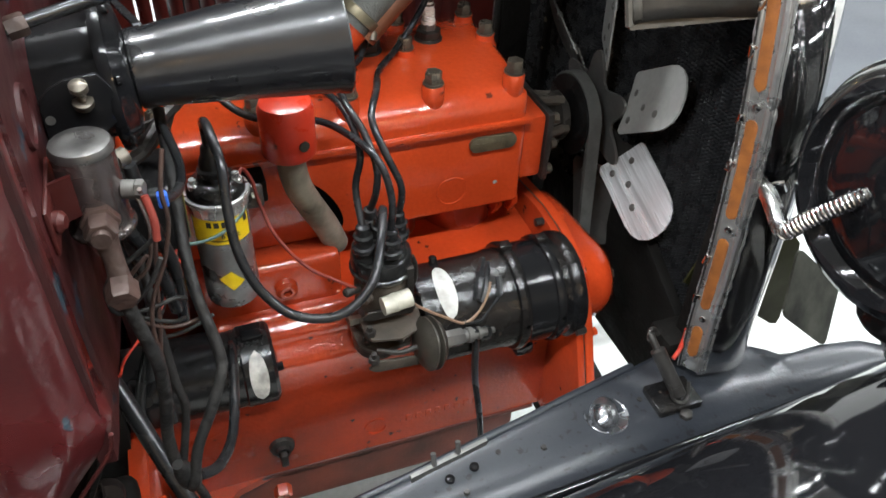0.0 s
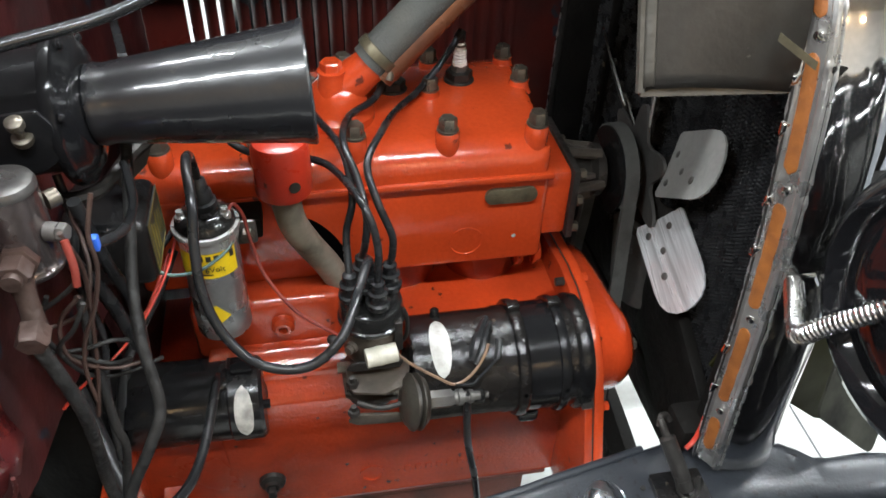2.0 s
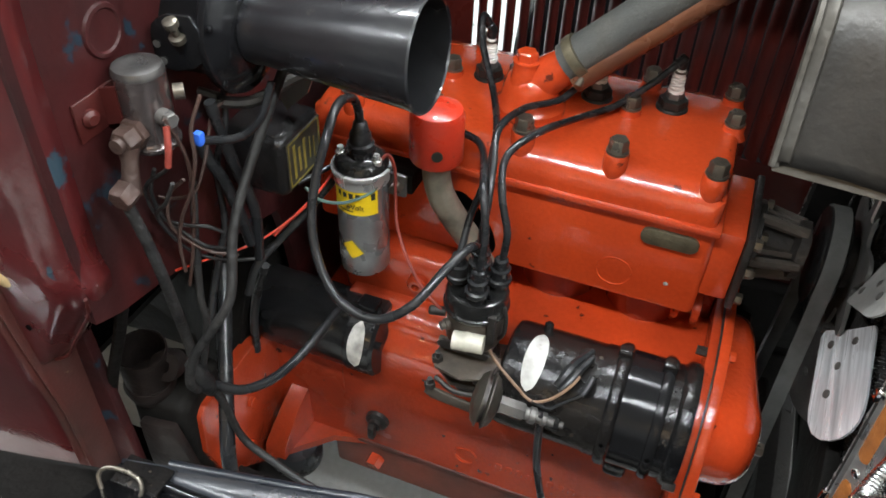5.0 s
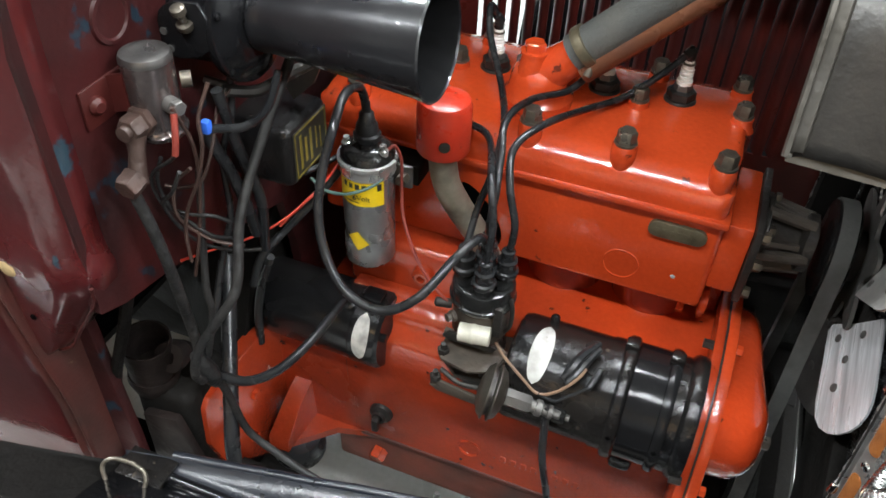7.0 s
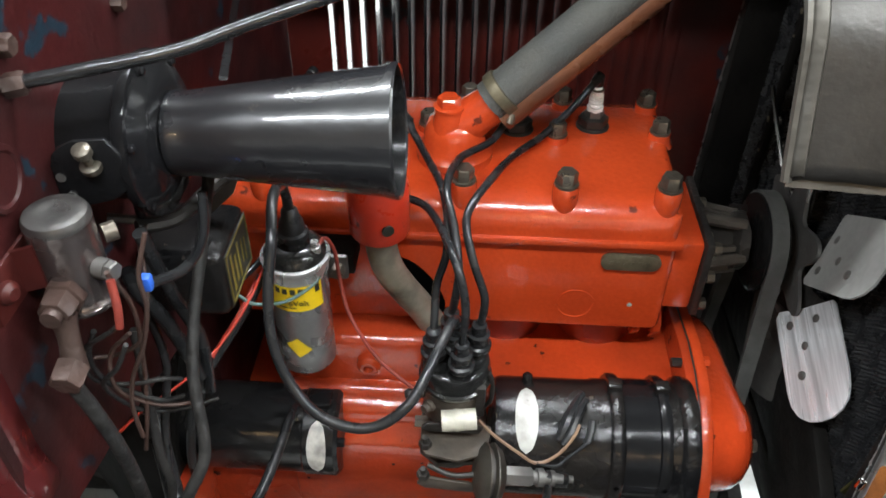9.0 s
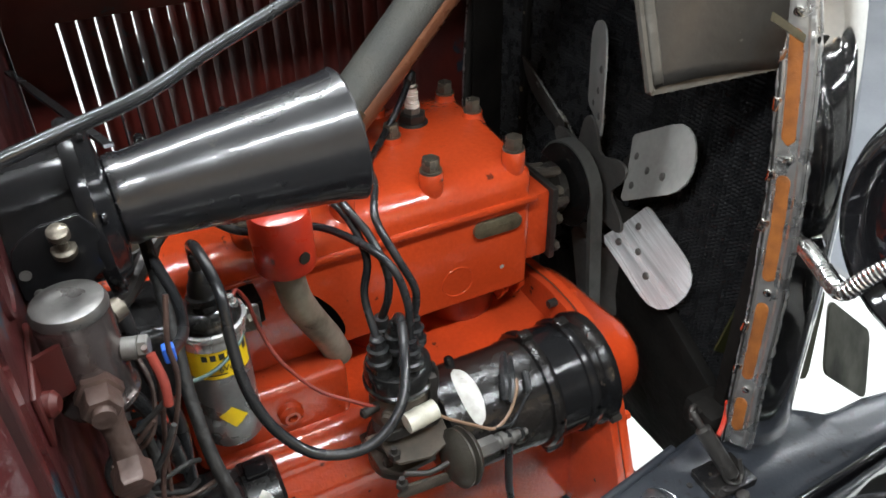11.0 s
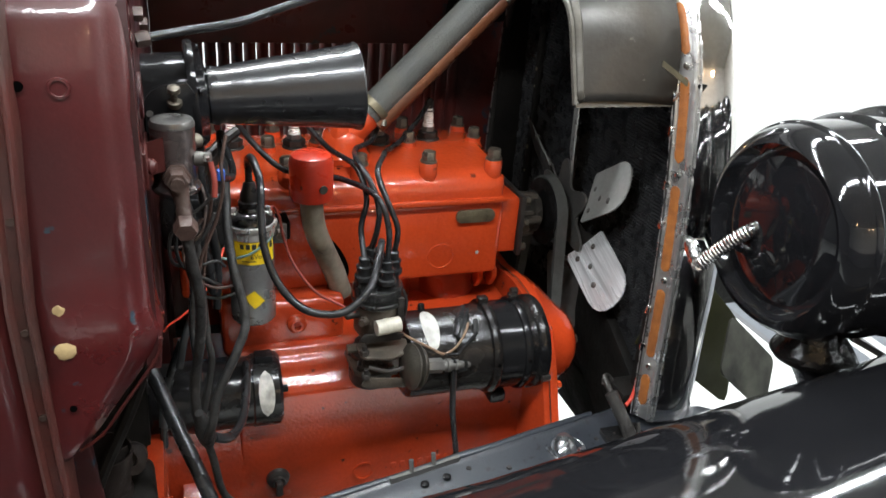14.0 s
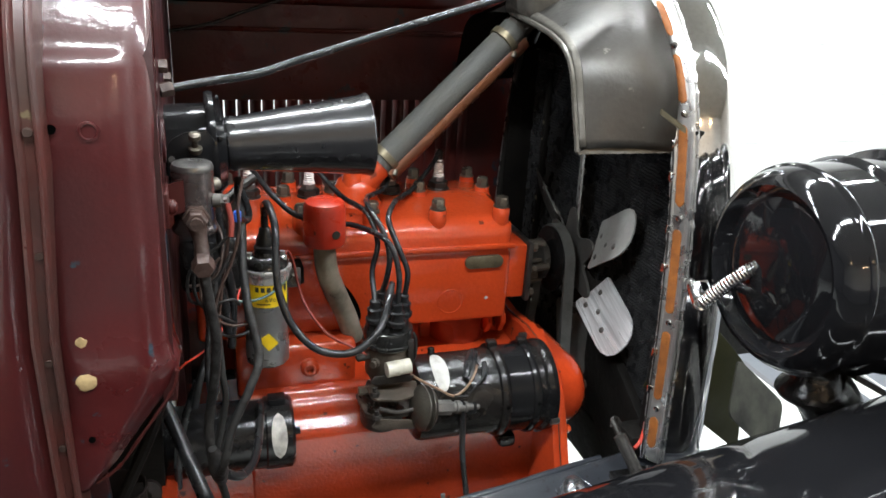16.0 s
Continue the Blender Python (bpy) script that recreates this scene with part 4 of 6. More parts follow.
lead("coil_lead", [(-0.185, -0.055, 0.928), (-0.1855, -0.057, 0.95), (-0.186, -0.068, 0.968), (-0.184, -0.1, 0.978), (-0.180, -0.132, 0.962), (-0.182, -0.152, 0.930), (-0.180, -0.169, 0.895), (-0.167, -0.184, 0.861), (-0.141, -0.198, 0.836), (-0.102, -0.204, 0.832), (-0.070, -0.194, 0.852), (-0.051, -0.160, 0.875), (-0.039, -0.125, 0.878), (-0.036, -0.105, 0.855)], 0.0044)
lead("plug_lead", [(-0.0157, -0.0998, 0.848), (-0.013, -0.102, 0.87), (-0.014, -0.1, 0.888), (-0.025, -0.089, 0.917), (-0.031, -0.064, 0.942), (-0.014, -0.022, 0.948), (0.010, 0.05, 0.93), (0.04, 0.09, 0.93), (0.07, 0.11, 0.953), (0.094, 0.13, 0.976)], 0.0037)
lead("plug_lead", [(-0.0414, -0.0851, 0.848), (-0.038, -0.098, 0.88), (-0.036, -0.095, 0.907), (-0.041, -0.071, 0.932), (-0.050, -0.031, 0.948), (-0.04, 0.02, 0.945), (-0.01, 0.055, 0.945), (0.008, 0.09, 0.962), (0.015, 0.118, 0.976)], 0.0037)
lead("plug_lead", [(-0.0558, -0.11, 0.848), (-0.055, -0.085, 0.88), (-0.047, -0.076, 0.915), (-0.052, -0.032, 0.94), (-0.075, 0.03, 0.945), (-0.105, 0.075, 0.975), (-0.114, 0.1, 0.995), (-0.107, 0.112, 0.976)], 0.0037)
lead("plug_lead", [(-0.0307, -0.1248, 0.848), (-0.029, -0.119, 0.89), (-0.04, -0.1, 0.925), (-0.067, -0.028, 0.922), (-0.103, -0.007, 0.920), (-0.142, -0.015, 0.936), (-0.172, 0.0, 0.962), (-0.195, 0.06, 0.985), (-0.192, 0.118, 0.976)], 0.0037)


# ---- horn ----
horn = thing("horn", (-0.24, -0.145, 1.02), "black trumpet horn with a chromed bolt terminal", "horn")
HA = (0.998, 0.0, 0.052)
HO = (-0.237, -0.145, 1.063)
part("trumpet", lathe([(0.0235, 0.006), (0.0285, 0.008), (0.0295, 0.013), (0.0285, 0.018), (0.0300, 0.03), (0.0435, 0.150), (0.0452, 0.156), (0.0458, 0.159), (0.0446, 0.1605), (0.0432, 0.159)], HO, HA, 56, None, False), HORN_BLACK, horn)
part("bell_interior", lathe([(0.0432, 0.159), (0.0425, 0.150), (0.028, 0.03), (0.0, 0.028)], HO, HA, 56, None, False), SATIN_BLACK, horn, "dusty matt black inside of the trumpet")
part("flange", lathe([(0.05, -0.012), (0.055, -0.011), (0.0565, -0.007), (0.0555, -0.003), (0.05, -0.002), (0.045, 0.004), (0.03, 0.007), (0.0, 0.0072)], HO, HA, 44), BLACK, horn)
part("motor_can", lathe([(0.0, -0.07), (0.038, -0.07), (0.043, -0.066), (0.0445, -0.06), (0.0445, -0.012)], HO, HA, 40), BLACK, horn)
part("stay_strap", skin([[p + Vector((0.0035, 0.0, 0)), p + Vector((0.0035, 0.002, 0.002)), p + Vector((-0.0035, 0.002, 0.002)), p + Vector((-0.0035, 0.0, 0))] for p in (Vector((-0.2225, -0.055, 1.056)), Vector((-0.262, 0.118, 1.035)), Vector((-0.285, 0.22, 1.023)))]), GUN, horn, "dark grey steel strap")
for k in range(6):
    a = radians(20 + 60 * k)
    part("flange_screw", lathe([(0.0034, 0), (0.0034, 0.002), (0.002, 0.003)], (HO[0] - 0.002, HO[1] - 0.0515 * math.cos(a), HO[2] + 0.0515 * math.sin(a)), HA, 10), BLACK, horn)
bm = lathe([(0.0055, 0), (0.0068, 0.002), (0.0068, 0.006), (0.0045, 0.007)], (-0.262, -0.2005, 1.069), (0, -0.35, 0.94), 14)
lathe([(0.003, 0.007), (0.003, 0.016), (0.0058, 0.016), (0.0058, 0.021), (0.0045, 0.022)], (-0.262, -0.2005, 1.069), (0, -0.35, 0.94), 14, bm)
part("terminal", bm, BOLT, horn, "tarnished brass terminal screw")
part("bracket", prism([(-0.2895, 1.070), (-0.287, 1.078), (-0.281, 1.084), (-0.271, 1.089), (-0.25, 1.091), (-0.243, 1.08), (-0.243, 1.055), (-0.255, 1.046), (-0.272, 1.041), (-0.285, 1.041), (-0.2895, 1.046)], "y", -0.2005, -0.1965, 0.0012), BLACK, horn)
part("bracket_post", block(-0.27, -0.25, -0.1968, -0.185, 1.052, 1.082, 0.002), HORN_BLACK, horn)
for bx, bz in [(-0.2845, 1.0625), (-0.281, 1.0485)]:
    part("bracket_slot", lathe([(0.0032, 0), (0.0032, 0.001), (0.0, 0.001)], (bx, -0.2005, bz), (0, -1, 0), 12), DULL_STEEL, horn)
part("bracket_foot", tube([(-0.262, -0.17, 1.0), (-0.24, -0.15, 0.995), (-0.22, -0.12, 1.004), (-0.2, -0.1, 1.012)], 0.0055, 8), DARK_STEEL, horn)

part("bracket_tab", skin([[(x, y + s, z) for x, y, z in [(-0.233, -0.1, 0.993), (-0.206, -0.1, 1.002), (-0.214, -0.1, 0.983), (-0.237, -0.1, 0.96), (-0.244, -0.1, 0.973)]] for s in (-0.0015, 0.0015)]), DULL_STEEL, horn, "dusty bent steel tab")
part("bracket_strap", tube([(-0.287, -0.16, 1.0), (-0.244, -0.15, 0.99)], 0.0035, 8, 1, straight=True), DULL_STEEL, horn)

# ---- solenoid / brake switch can on the firewall ----
can = thing("relay_can", (-0.265, -0.262, 0.995), "dull maroon metal relay can with brass unions", "relay")
RX, RY = -0.266, -0.247
part("can", lathe([(0.0, 1.005), (0.0205, 1.005), (0.0215, 1.007), (0.0215, 1.009), (0.0196, 1.011), (0.0192, 1.015), (0.0192, 1.0662)], (RX, RY, 0), (0, 0, 1), 36), RELAY_MAT, can)
part("lid", lathe([(0.0194, 1.0655), (0.0194, 1.068), (0.018, 1.0712), (0.008, 1.0735), (0.006, 1.0725), (0.0, 1.0735)], (RX, RY, 0), (0, 0, 1), 36), LID, can, "bare grey metal lid")
bm = hexa(0.0125, 0.007, (RX + 0.001, RY - 0.017, 1.024), (0, -1, 0))
hexa(0.0105, 0.012, (RX + 0.001, RY - 0.024, 1.024), (0, -1, 0), bm)
lathe([(0.006, 0), (0.006, 0.005), (0.003, 0.005)], (RX + 0.001, RY - 0.036, 1.024), (0, -1, 0), 12, bm)
part("front_union", bm, BROWN_METAL, can)
part("union_arm", tube([(RX + 0.002, RY - 0.03, 1.018), (RX + 0.004, RY - 0.035, 1.004), (RX + 0.005, RY - 0.042, 0.984)], lambda u: 0.0085 - 0.002 * math.sin(u * 3.1), 12), BROWN_METAL, can)
part("lower_union", hexa(0.0105, 0.014, (RX + 0.005, RY - 0.043, 0.989), (0.0, -0.9, -0.2)), BROWN_METAL, can)
bm = lathe([(0.0065, 0), (0.0065, 0.008)], (RX + 0.018, RY - 0.006, 1.036), (1, -0.3, 0), 10)
hexa(0.0065, 0.005, (RX + 0.026, RY - 0.0085, 1.036), (1, -0.3, 0), bm)
part("side_terminal", bm, DULL_STEEL, can)
bm = lathe([(0.0065, 0), (0.0065, 0.008)], (RX + 0.016, RY + 0.014, 1.045), (1, 0.8, 0), 10)
part("rear_terminal", bm, BOLT, can)
part("strap", block(-0.2905, -0.2875, RY - 0.048, RY + 0.014, 1.024, 1.056, 0.0012), MAROON_DULL, can)
part("strap_fold", skin([[(-0.2885, RY - 0.02, 1.026), (-0.2885, RY - 0.017, 1.026), (-0.2885, RY - 0.017, 1.056), (-0.2885, RY - 0.02, 1.056)], [(RX - 0.008, RY - 0.019, 1.03), (RX - 0.008, RY - 0.016, 1.03), (RX - 0.008, RY - 0.016, 1.060), (RX - 0.008, RY - 0.019, 1.060)]]), MAROON_DULL, can)
part("strap_bolt", lathe([(0.007, 0), (0.007, 0.004), (0.004, 0.007)], (-0.2875, RY - 0.036, 1.041), (1, -0.3, 0), 12), MAROON_DULL, can)

# ---- wiring and pipes ----
def wire(name, points, radius, mat, label):
    ob = part(name, tube(points, radius, 10, 6), mat, None, label)
    return tagged(ob, category="wire" if "wire" in name else "hose", group="wiring")


wire("harness_hose", [(-0.261, -0.296, 0.98), (-0.257, -0.292, 0.947), (-0.253, -0.289, 0.909), (-0.256, -0.281, 0.862), (-0.264, -0.268, 0.80), (-0.262, -0.266, 0.75), (-0.255, -0.262, 0.725)], 0.005, RUBBER_GREY, "dusty black loom hose below the relay")
wire("wiring_loom", [(-0.219, -0.128, 1.02), (-0.219, -0.174, 0.981), (-0.221, -0.204, 0.948), (-0.219, -0.233, 0.915), (-0.211, -0.260, 0.870), (-0.222, -0.275, 0.842), (-0.242, -0.288, 0.805), (-0.250, -0.292, 0.772), (-0.255, -0.280, 0.745)], 0.0045, RUBBER_GREY, "dusty grey sleeved wiring loom")
wire("battery_cable", [(-0.199, -0.082, 0.70), (-0.200, -0.10, 0.708), (-0.205, -0.140, 0.702), (-0.211, -0.180, 0.700), (-0.220, -0.215, 0.703), (-0.236, -0.245, 0.714), (-0.257, -0.264, 0.738)], 0.0052, RUBBER, "black rubber battery cable")
wire("steel_pipe", [(-0.318, -0.135, 0.765), (-0.306, -0.158, 0.742), (-0.279, -0.211, 0.688), (-0.262, -0.243, 0.654), (-0.25, -0.267, 0.62), (-0.243, -0.277, 0.56)], 0.0085, RUBBER, "thick dark grey pipe beside the starter")
wire("taped_wire", [(-0.258, -0.262, 0.735), (-0.251, -0.255, 0.699), (-0.24, -0.25, 0.638), (-0.208, -0.25, 0.614), (-0.152, -0.255, 0.598), (-0.096, -0.26, 0.6)], 0.0042, RUBBER_GREY, "grey wire bound with dusty tape")
wire("grey_wire", [(-0.235, -0.27, 1.007), (-0.247, -0.265, 0.993), (-0.268, -0.262, 0.975), (-0.276, -0.26, 0.959), (-0.274, -0.255, 0.934), (-0.254, -0.25, 0.927), (-0.235, -0.245, 0.928), (-0.227, -0.235, 0.917)], 0.0017, RUBBER_GREY, "thin grey wire looping below the relay")
wire("grey_wire", [(-0.259, -0.262, 0.99), (-0.27, -0.26, 0.963), (-0.268, -0.255, 0.934), (-0.253, -0.25, 0.917), (-0.239, -0.245, 0.905), (-0.231, -0.23, 0.893)], 0.0018, RUBBER_GREY, "thin grey wire looping below the relay")
wire("brown_wire", [(-0.22, -0.24, 1.053), (-0.226, -0.25, 1.028), (-0.226, -0.252, 1.003), (-0.235, -0.254, 0.97), (-0.248, -0.256, 0.941), (-0.253, -0.26, 0.915), (-0.252, -0.262, 0.885)], 0.0016, BROWN_METAL, "thin brown insulated wire below the relay")
wire("brown_wire", [(-0.255, -0.17, 1.002), (-0.253, -0.19, 1.0), (-0.244, -0.21, 0.994), (-0.241, -0.225, 0.977), (-0.248, -0.235, 0.953), (-0.266, -0.24, 0.944), (-0.278, -0.245, 0.946)], 0.0016, BROWN_METAL, "thin brown insulated wire below the relay")
wire("black_wire", [(-0.262, -0.2, 0.986), (-0.258, -0.2, 0.965), (-0.249, -0.195, 0.937), (-0.241, -0.19, 0.898), (-0.238, -0.185, 0.862)], 0.0055, RUBBER, "black rubber wire behind the relay")
wire("red_wire", [(-0.223, -0.06, 0.855), (-0.235, -0.09, 0.839), (-0.245, -0.12, 0.831), (-0.25, -0.13, 0.824)], 0.0016, RED_WIRE, "thin bright red wire beside the coil")
wire("black_wire", [(-0.219, -0.055, 0.855), (-0.235, -0.085, 0.83), (-0.254, -0.11, 0.806), (-0.27, -0.14, 0.784), (-0.279, -0.15, 0.748)], 0.0045, RUBBER, "black rubber wire beside the coil")
wire("black_wire", [(-0.274, -0.12, 0.766), (-0.291, -0.12, 0.717), (-0.302, -0.12, 0.666), (-0.305, -0.12, 0.615)], 0.005, RUBBER, "black rubber wire behind the starter cable")
wire("taped_wire", [(-0.252, -0.23, 0.96), (-0.25, -0.245, 0.90), (-0.248, -0.256, 0.85), (-0.246, -0.258, 0.82), (-0.258, -0.262, 0.76)], 0.0034, RUBBER_GREY, "grey wire bound with dusty tape")
wire("red_wire", [(-0.289, -0.235, 0.850), (-0.285, -0.2, 0.835), (-0.262, -0.16, 0.83), (-0.241, -0.125, 0.838), (-0.22, -0.08, 0.86), (-0.21, -0.03, 0.885)], 0.0014, RED_WIRE, "thin bright red wire along the firewall")
wire("pink_wire", [(-0.166, -0.061, 0.89), (-0.158, -0.05, 0.9), (-0.15, -0.05, 0.885), (-0.146, -0.058, 0.86), (-0.136, -0.075, 0.83), (-0.112, -0.095, 0.80), (-0.085, -0.115, 0.79), (-0.066, -0.12, 0.778)], 0.0018, PINK_WIRE, "thin faded pink wire from coil to distributor")
wire("green_wire", [(-0.236, -0.085, 0.86), (-0.218, -0.09, 0.853), (-0.19, -0.088, 0.856), (-0.165, -0.075, 0.868), (-0.16, -0.06, 0.878)], 0.0018, GREEN_WIRE, "thin grey-green wire across the coil label")
wire("brown_wire", [(-0.238, -0.262, 1.04), (-0.236, -0.25, 1.0), (-0.243, -0.245, 0.95), (-0.25, -0.25, 0.9), (-0.258, -0.255, 0.86)], 0.0016, BROWN_METAL, "thin brown insulated wire below the relay")
wire("brown_wire", [(-0.245, -0.248, 0.975), (-0.262, -0.25, 0.955), (-0.262, -0.255, 0.925), (-0.24, -0.245, 0.9), (-0.215, -0.235, 0.895)], 0.0016, BROWN_METAL, "thin brown insulated wire below the relay")
wire("grey_wire", [(-0.235, -0.272, 0.99), (-0.246, -0.272, 0.968), (-0.262, -0.268, 0.945), (-0.255, -0.25, 0.9), (-0.235, -0.232, 0.88), (-0.21, -0.22, 0.88)], 0.0017, RUBBER_GREY, "thin grey wire looping below the relay")
wire("grey_wire", [(-0.226, -0.24, 1.012), (-0.215, -0.21, 1.0), (-0.212, -0.18, 1.002), (-0.218, -0.15, 1.018)], 0.0036, RUBBER, "black wire with a blue connector")
wire("black_hose", [(-0.245, -0.2, 1.02), (-0.24, -0.19, 0.96), (-0.232, -0.18, 0.9), (-0.235, -0.18, 0.84)], 0.005, RUBBER, "black rubber hose behind the relay can")
wire("black_wire", [(-0.298, 0.36, 1.119), (-0.229, 0.36, 1.133), (-0.167, 0.36, 1.156), (-0.095, 0.36, 1.181)], 0.003, RUBBER, "thin black wire along the hood top")
wire("black_wire", [(-0.24, -0.09, 0.868), (-0.222, -0.06, 0.872), (-0.21, -0.02, 0.872)], 0.003, RUBBER, "short black wire beside the coil")
tagged(part("red_sleeve", tube([(-0.236, -0.264, 1.036), (-0.2335, -0.270, 1.020), (-0.2345, -0.273, 1.006)], 0.0026, 10), PINK_WIRE, None, "faded red insulating sleeve on a wire"), category="wire sleeve", group="wiring")
tagged(part("blue_connector", block(-0.230, -0.223, -0.246, -0.239, 1.010, 1.021, 0.0015), BLUE, None, "small blue plastic wire connector"), category="connector", group="wiring")
for wy, wz in ((0.022, 0.01),):
    wire("black_wire", [(-0.268, -0.17 + wy, 1.0 + wz), (-0.262, -0.185 + wy, 0.965 + wz), (-0.268, -0.2 + wy, 0.925 + wz), (-0.258, -0.215 + wy, 0.885), (-0.262, -0.235 + wy, 0.84), (-0.258, -0.255 + wy * 0.5, 0.79)], 0.0034, RUBBER, "black rubber wire in the loom on the firewall")
junction = part("loom_tape", tube([(-0.262, -0.276, 0.775), (-0.257, -0.268, 0.745), (-0.254, -0.263, 0.722)], lambda u: 0.0045 + 0.0055 * math.sin(3.1 * u), 12), RUBBER_GREY, None, "lump of grey tape binding the wiring loom")
tagged(junction, category="tape", group="wiring")

# regulator box with yellow sticker
reg = thing("regulator_box", (-0.245, -0.08, 0.88), "black box with a yellow printed sticker", "regulator")
BY, BZ = -0.110, 0.926
part("body", block(-0.285, -0.216, BY - 0.04, BY + 0.034, BZ - 0.033, BZ + 0.031, 0.009, 3), BLACK_WORN, reg)
stk = part("sticker", block(-0.2161, -0.2152, BY - 0.033, BY + 0.028, BZ - 0.026, BZ + 0.025), INK, reg, "black sticker with yellow print")
for a, b, c_, d_ in ((-0.031, 0.026, 0.0275, 0.029), (-0.031, 0.026, -0.029, -0.0275), (-0.031, -0.0295, -0.029, 0.029), (0.0245, 0.026, -0.029, 0.029), (-0.023, -0.019, -0.022, 0.022), (-0.014, -0.010, -0.018, 0.014), (-0.005, -0.001, -0.022, 0.02), (0.006, 0.008, -0.014, 0.015), (0.014, 0.016, -0.018, 0.01)):
    part("yellow_bar", block(-0.2152, -0.2148, BY + a, BY + b, BZ + 0.82 * c_, BZ + 0.82 * d_), OCHRE, stk)

# stay rod
rod = thing("stay_rod", (-0.29, -0.232, 1.135), "dark steel stay rod bolted to the firewall", "rod")
part("rod", tube([(-0.292, -0.213, 1.132), (-0.25, -0.202, 1.138), (-0.2, -0.184, 1.1435), (-0.15, -0.163, 1.156), (0.0, -0.12, 1.196), (0.25, -0.053, 1.261)], 0.0042, 12, 5), GUN, rod)
part("nut", hexa(0.0072, 0.012, (-0.2905, -0.213, 1.132), (0.96, 0.23, 0.14)), BROWN_METAL, rod)

# ---- radiator hose ----
hose = thing("radiator_hose", (0.0, 0.07, 0.98), "grey rubber radiator hose with brown lower pipe", "hose")
H0, H1 = Vector((-0.014, 0.069, 0.977)), Vector((0.188, 0.1, 1.163))
part("hose", tube([H0, H0.lerp(H1, 0.33), H0.lerp(H1, 0.66), H1], 0.0205, 24, 4), HOSE_MAT, hose)
dv = (H1 - H0).normalized()
for f, nm in ((0.03, "clamp"), (0.9, "clamp")):
    q = H0.lerp(H1, f)
    c_ = part(nm, lathe([(0.0205, 0), (0.0232, 0.0005), (0.0236, 0.0055), (0.0232, 0.0105), (0.0205, 0.011)], q, dv, 28), TAG, hose, "worn metal hose clamp")
    part("clamp_screw", lathe([(0.0045, 0), (0.0045, 0.03)], q + Vector((0.012, -0.018, -0.018)), (0.3, 0.5, 0.9), 10), BOLT, c_)
part("water_neck", tube([H0.lerp(H1, 0.97), H1 + Vector((0.014, 0.0, 0.014)), H1 + Vector((0.035, 0.0, 0.03)), H1 + Vector((0.07, 0.0, 0.036)), H1 + Vector((0.1, 0.0, 0.036))], 0.0182, 20, 5), PUMP_MAT, hose, "dusty cast iron radiator neck")
off = Vector((0.012, -0.006, -0.014))
part("brown_pipe", tube([H0 + off, H0.lerp(H1, 0.5) + off, H1 + off], 0.0125, 16, 4), COPPER, hose, "brown painted pipe")

# ---- water pump, pulley, fan ----
FYC, FZC = 0.092, 0.806
pump = thing("water_pump", (0.23, FYC, 0.77), "dark oily water pump and fan pulley", "water pump")
part("pump_body", wobble(lathe([(0.045, 0.0), (0.045, 0.010), (0.027, 0.014), (0.022, 0.045), (0.032, 0.05), (0.032, 0.06)], (0.206, FYC, FZC), (1, 0, 0), 20), 0.003, 45), DIST_MAT, pump)
for k in range(5):
    a = radians(36 + 72 * k)
    part("pump_rib", tube([(0.212, FYC + 0.04 * math.cos(a), FZC + 0.04 * math.sin(a)), (0.24, FYC + 0.034 * math.cos(a), FZC + 0.034 * math.sin(a)), (0.262, FYC + 0.03 * math.cos(a), FZC + 0.03 * math.sin(a))], 0.0065, 8), PUMP_MAT, pump)
for ang in (20, 95, 165, 235, 310):
    a = radians(ang)
    er, et = Vector((0, -math.cos(a), math.sin(a))), Vector((0, math.sin(a), math.cos(a)))
    pc = Vector((0.0, FYC, FZC))
    rings = []
    for x, r0, r1 in ((0.216, 0.02, 0.0405), (0.232, 0.02, 0.035), (0.252, 0.02, 0.0305)):
        rings.append([pc + Vector((x, 0, 0)) + er * r + et * w for r, w in ((r0, -0.003), (r1, -0.0026), (r1, 0.0026), (r0, 0.003))])
    part("rib", skin(rings), PUMP_MAT, pump)
    part("pump_bolt", hexa(0.0062, 0.006, (0.2175, (pc + er * 0.0375 + et * 0.014).y, (pc + er * 0.0375 + et * 0.014).z), (1, 0, 0)), BOLT, pump)
part("pulley", lathe([(0.028, 0), (0.05, 0.002), (0.0535, 0.003), (0.0535, 0.006), (0.043, 0.012), (0.043, 0.016), (0.0535, 0.022), (0.0535, 0.025), (0.05, 0.027), (0.028, 0.024)], (0.2745, FYC, FZC), (1, 0, 0), 44), BLACK_WORN, pump)
part("hub", lathe([(0.03, 0), (0.028, 0.026), (0.018, 0.036), (0.0, 0.038)], (0.289, FYC, FZC), (1, 0, 0), 24), DARK_STEEL, pump)
# belt: round the upper pulley and down to the crank pulley
loop = []
cz2, r1, r2 = 0.47, 0.0475, 0.088
for k in range(17):
    a = math.pi * k / 16
    loop.append((FYC + r1 * math.cos(a), FZC + r1 * math.sin(a)))
for k in range(17):
    a = math.pi + math.pi * k / 16
    loop.append((FYC + r2 * math.cos(a), cz2 + r2 * math.sin(a)))
rings = []
for i, (y, z) in enumerate(loop):
    c = FZC if i < 17 else cz2
    n_ = Vector((y - FYC, z - c)).normalized() * 0.009
    rings.append([(0.2815, y, z), (0.2955, y, z), (0.2970, y + n_.x, z + n_.y), (0.2800, y + n_.x, z + n_.y)])
rings.append(rings[0])
belt = part("fan_belt", skin(rings, True, False), BELT, None, "grey worn rubber fan belt")
tagged(belt, category="belt")
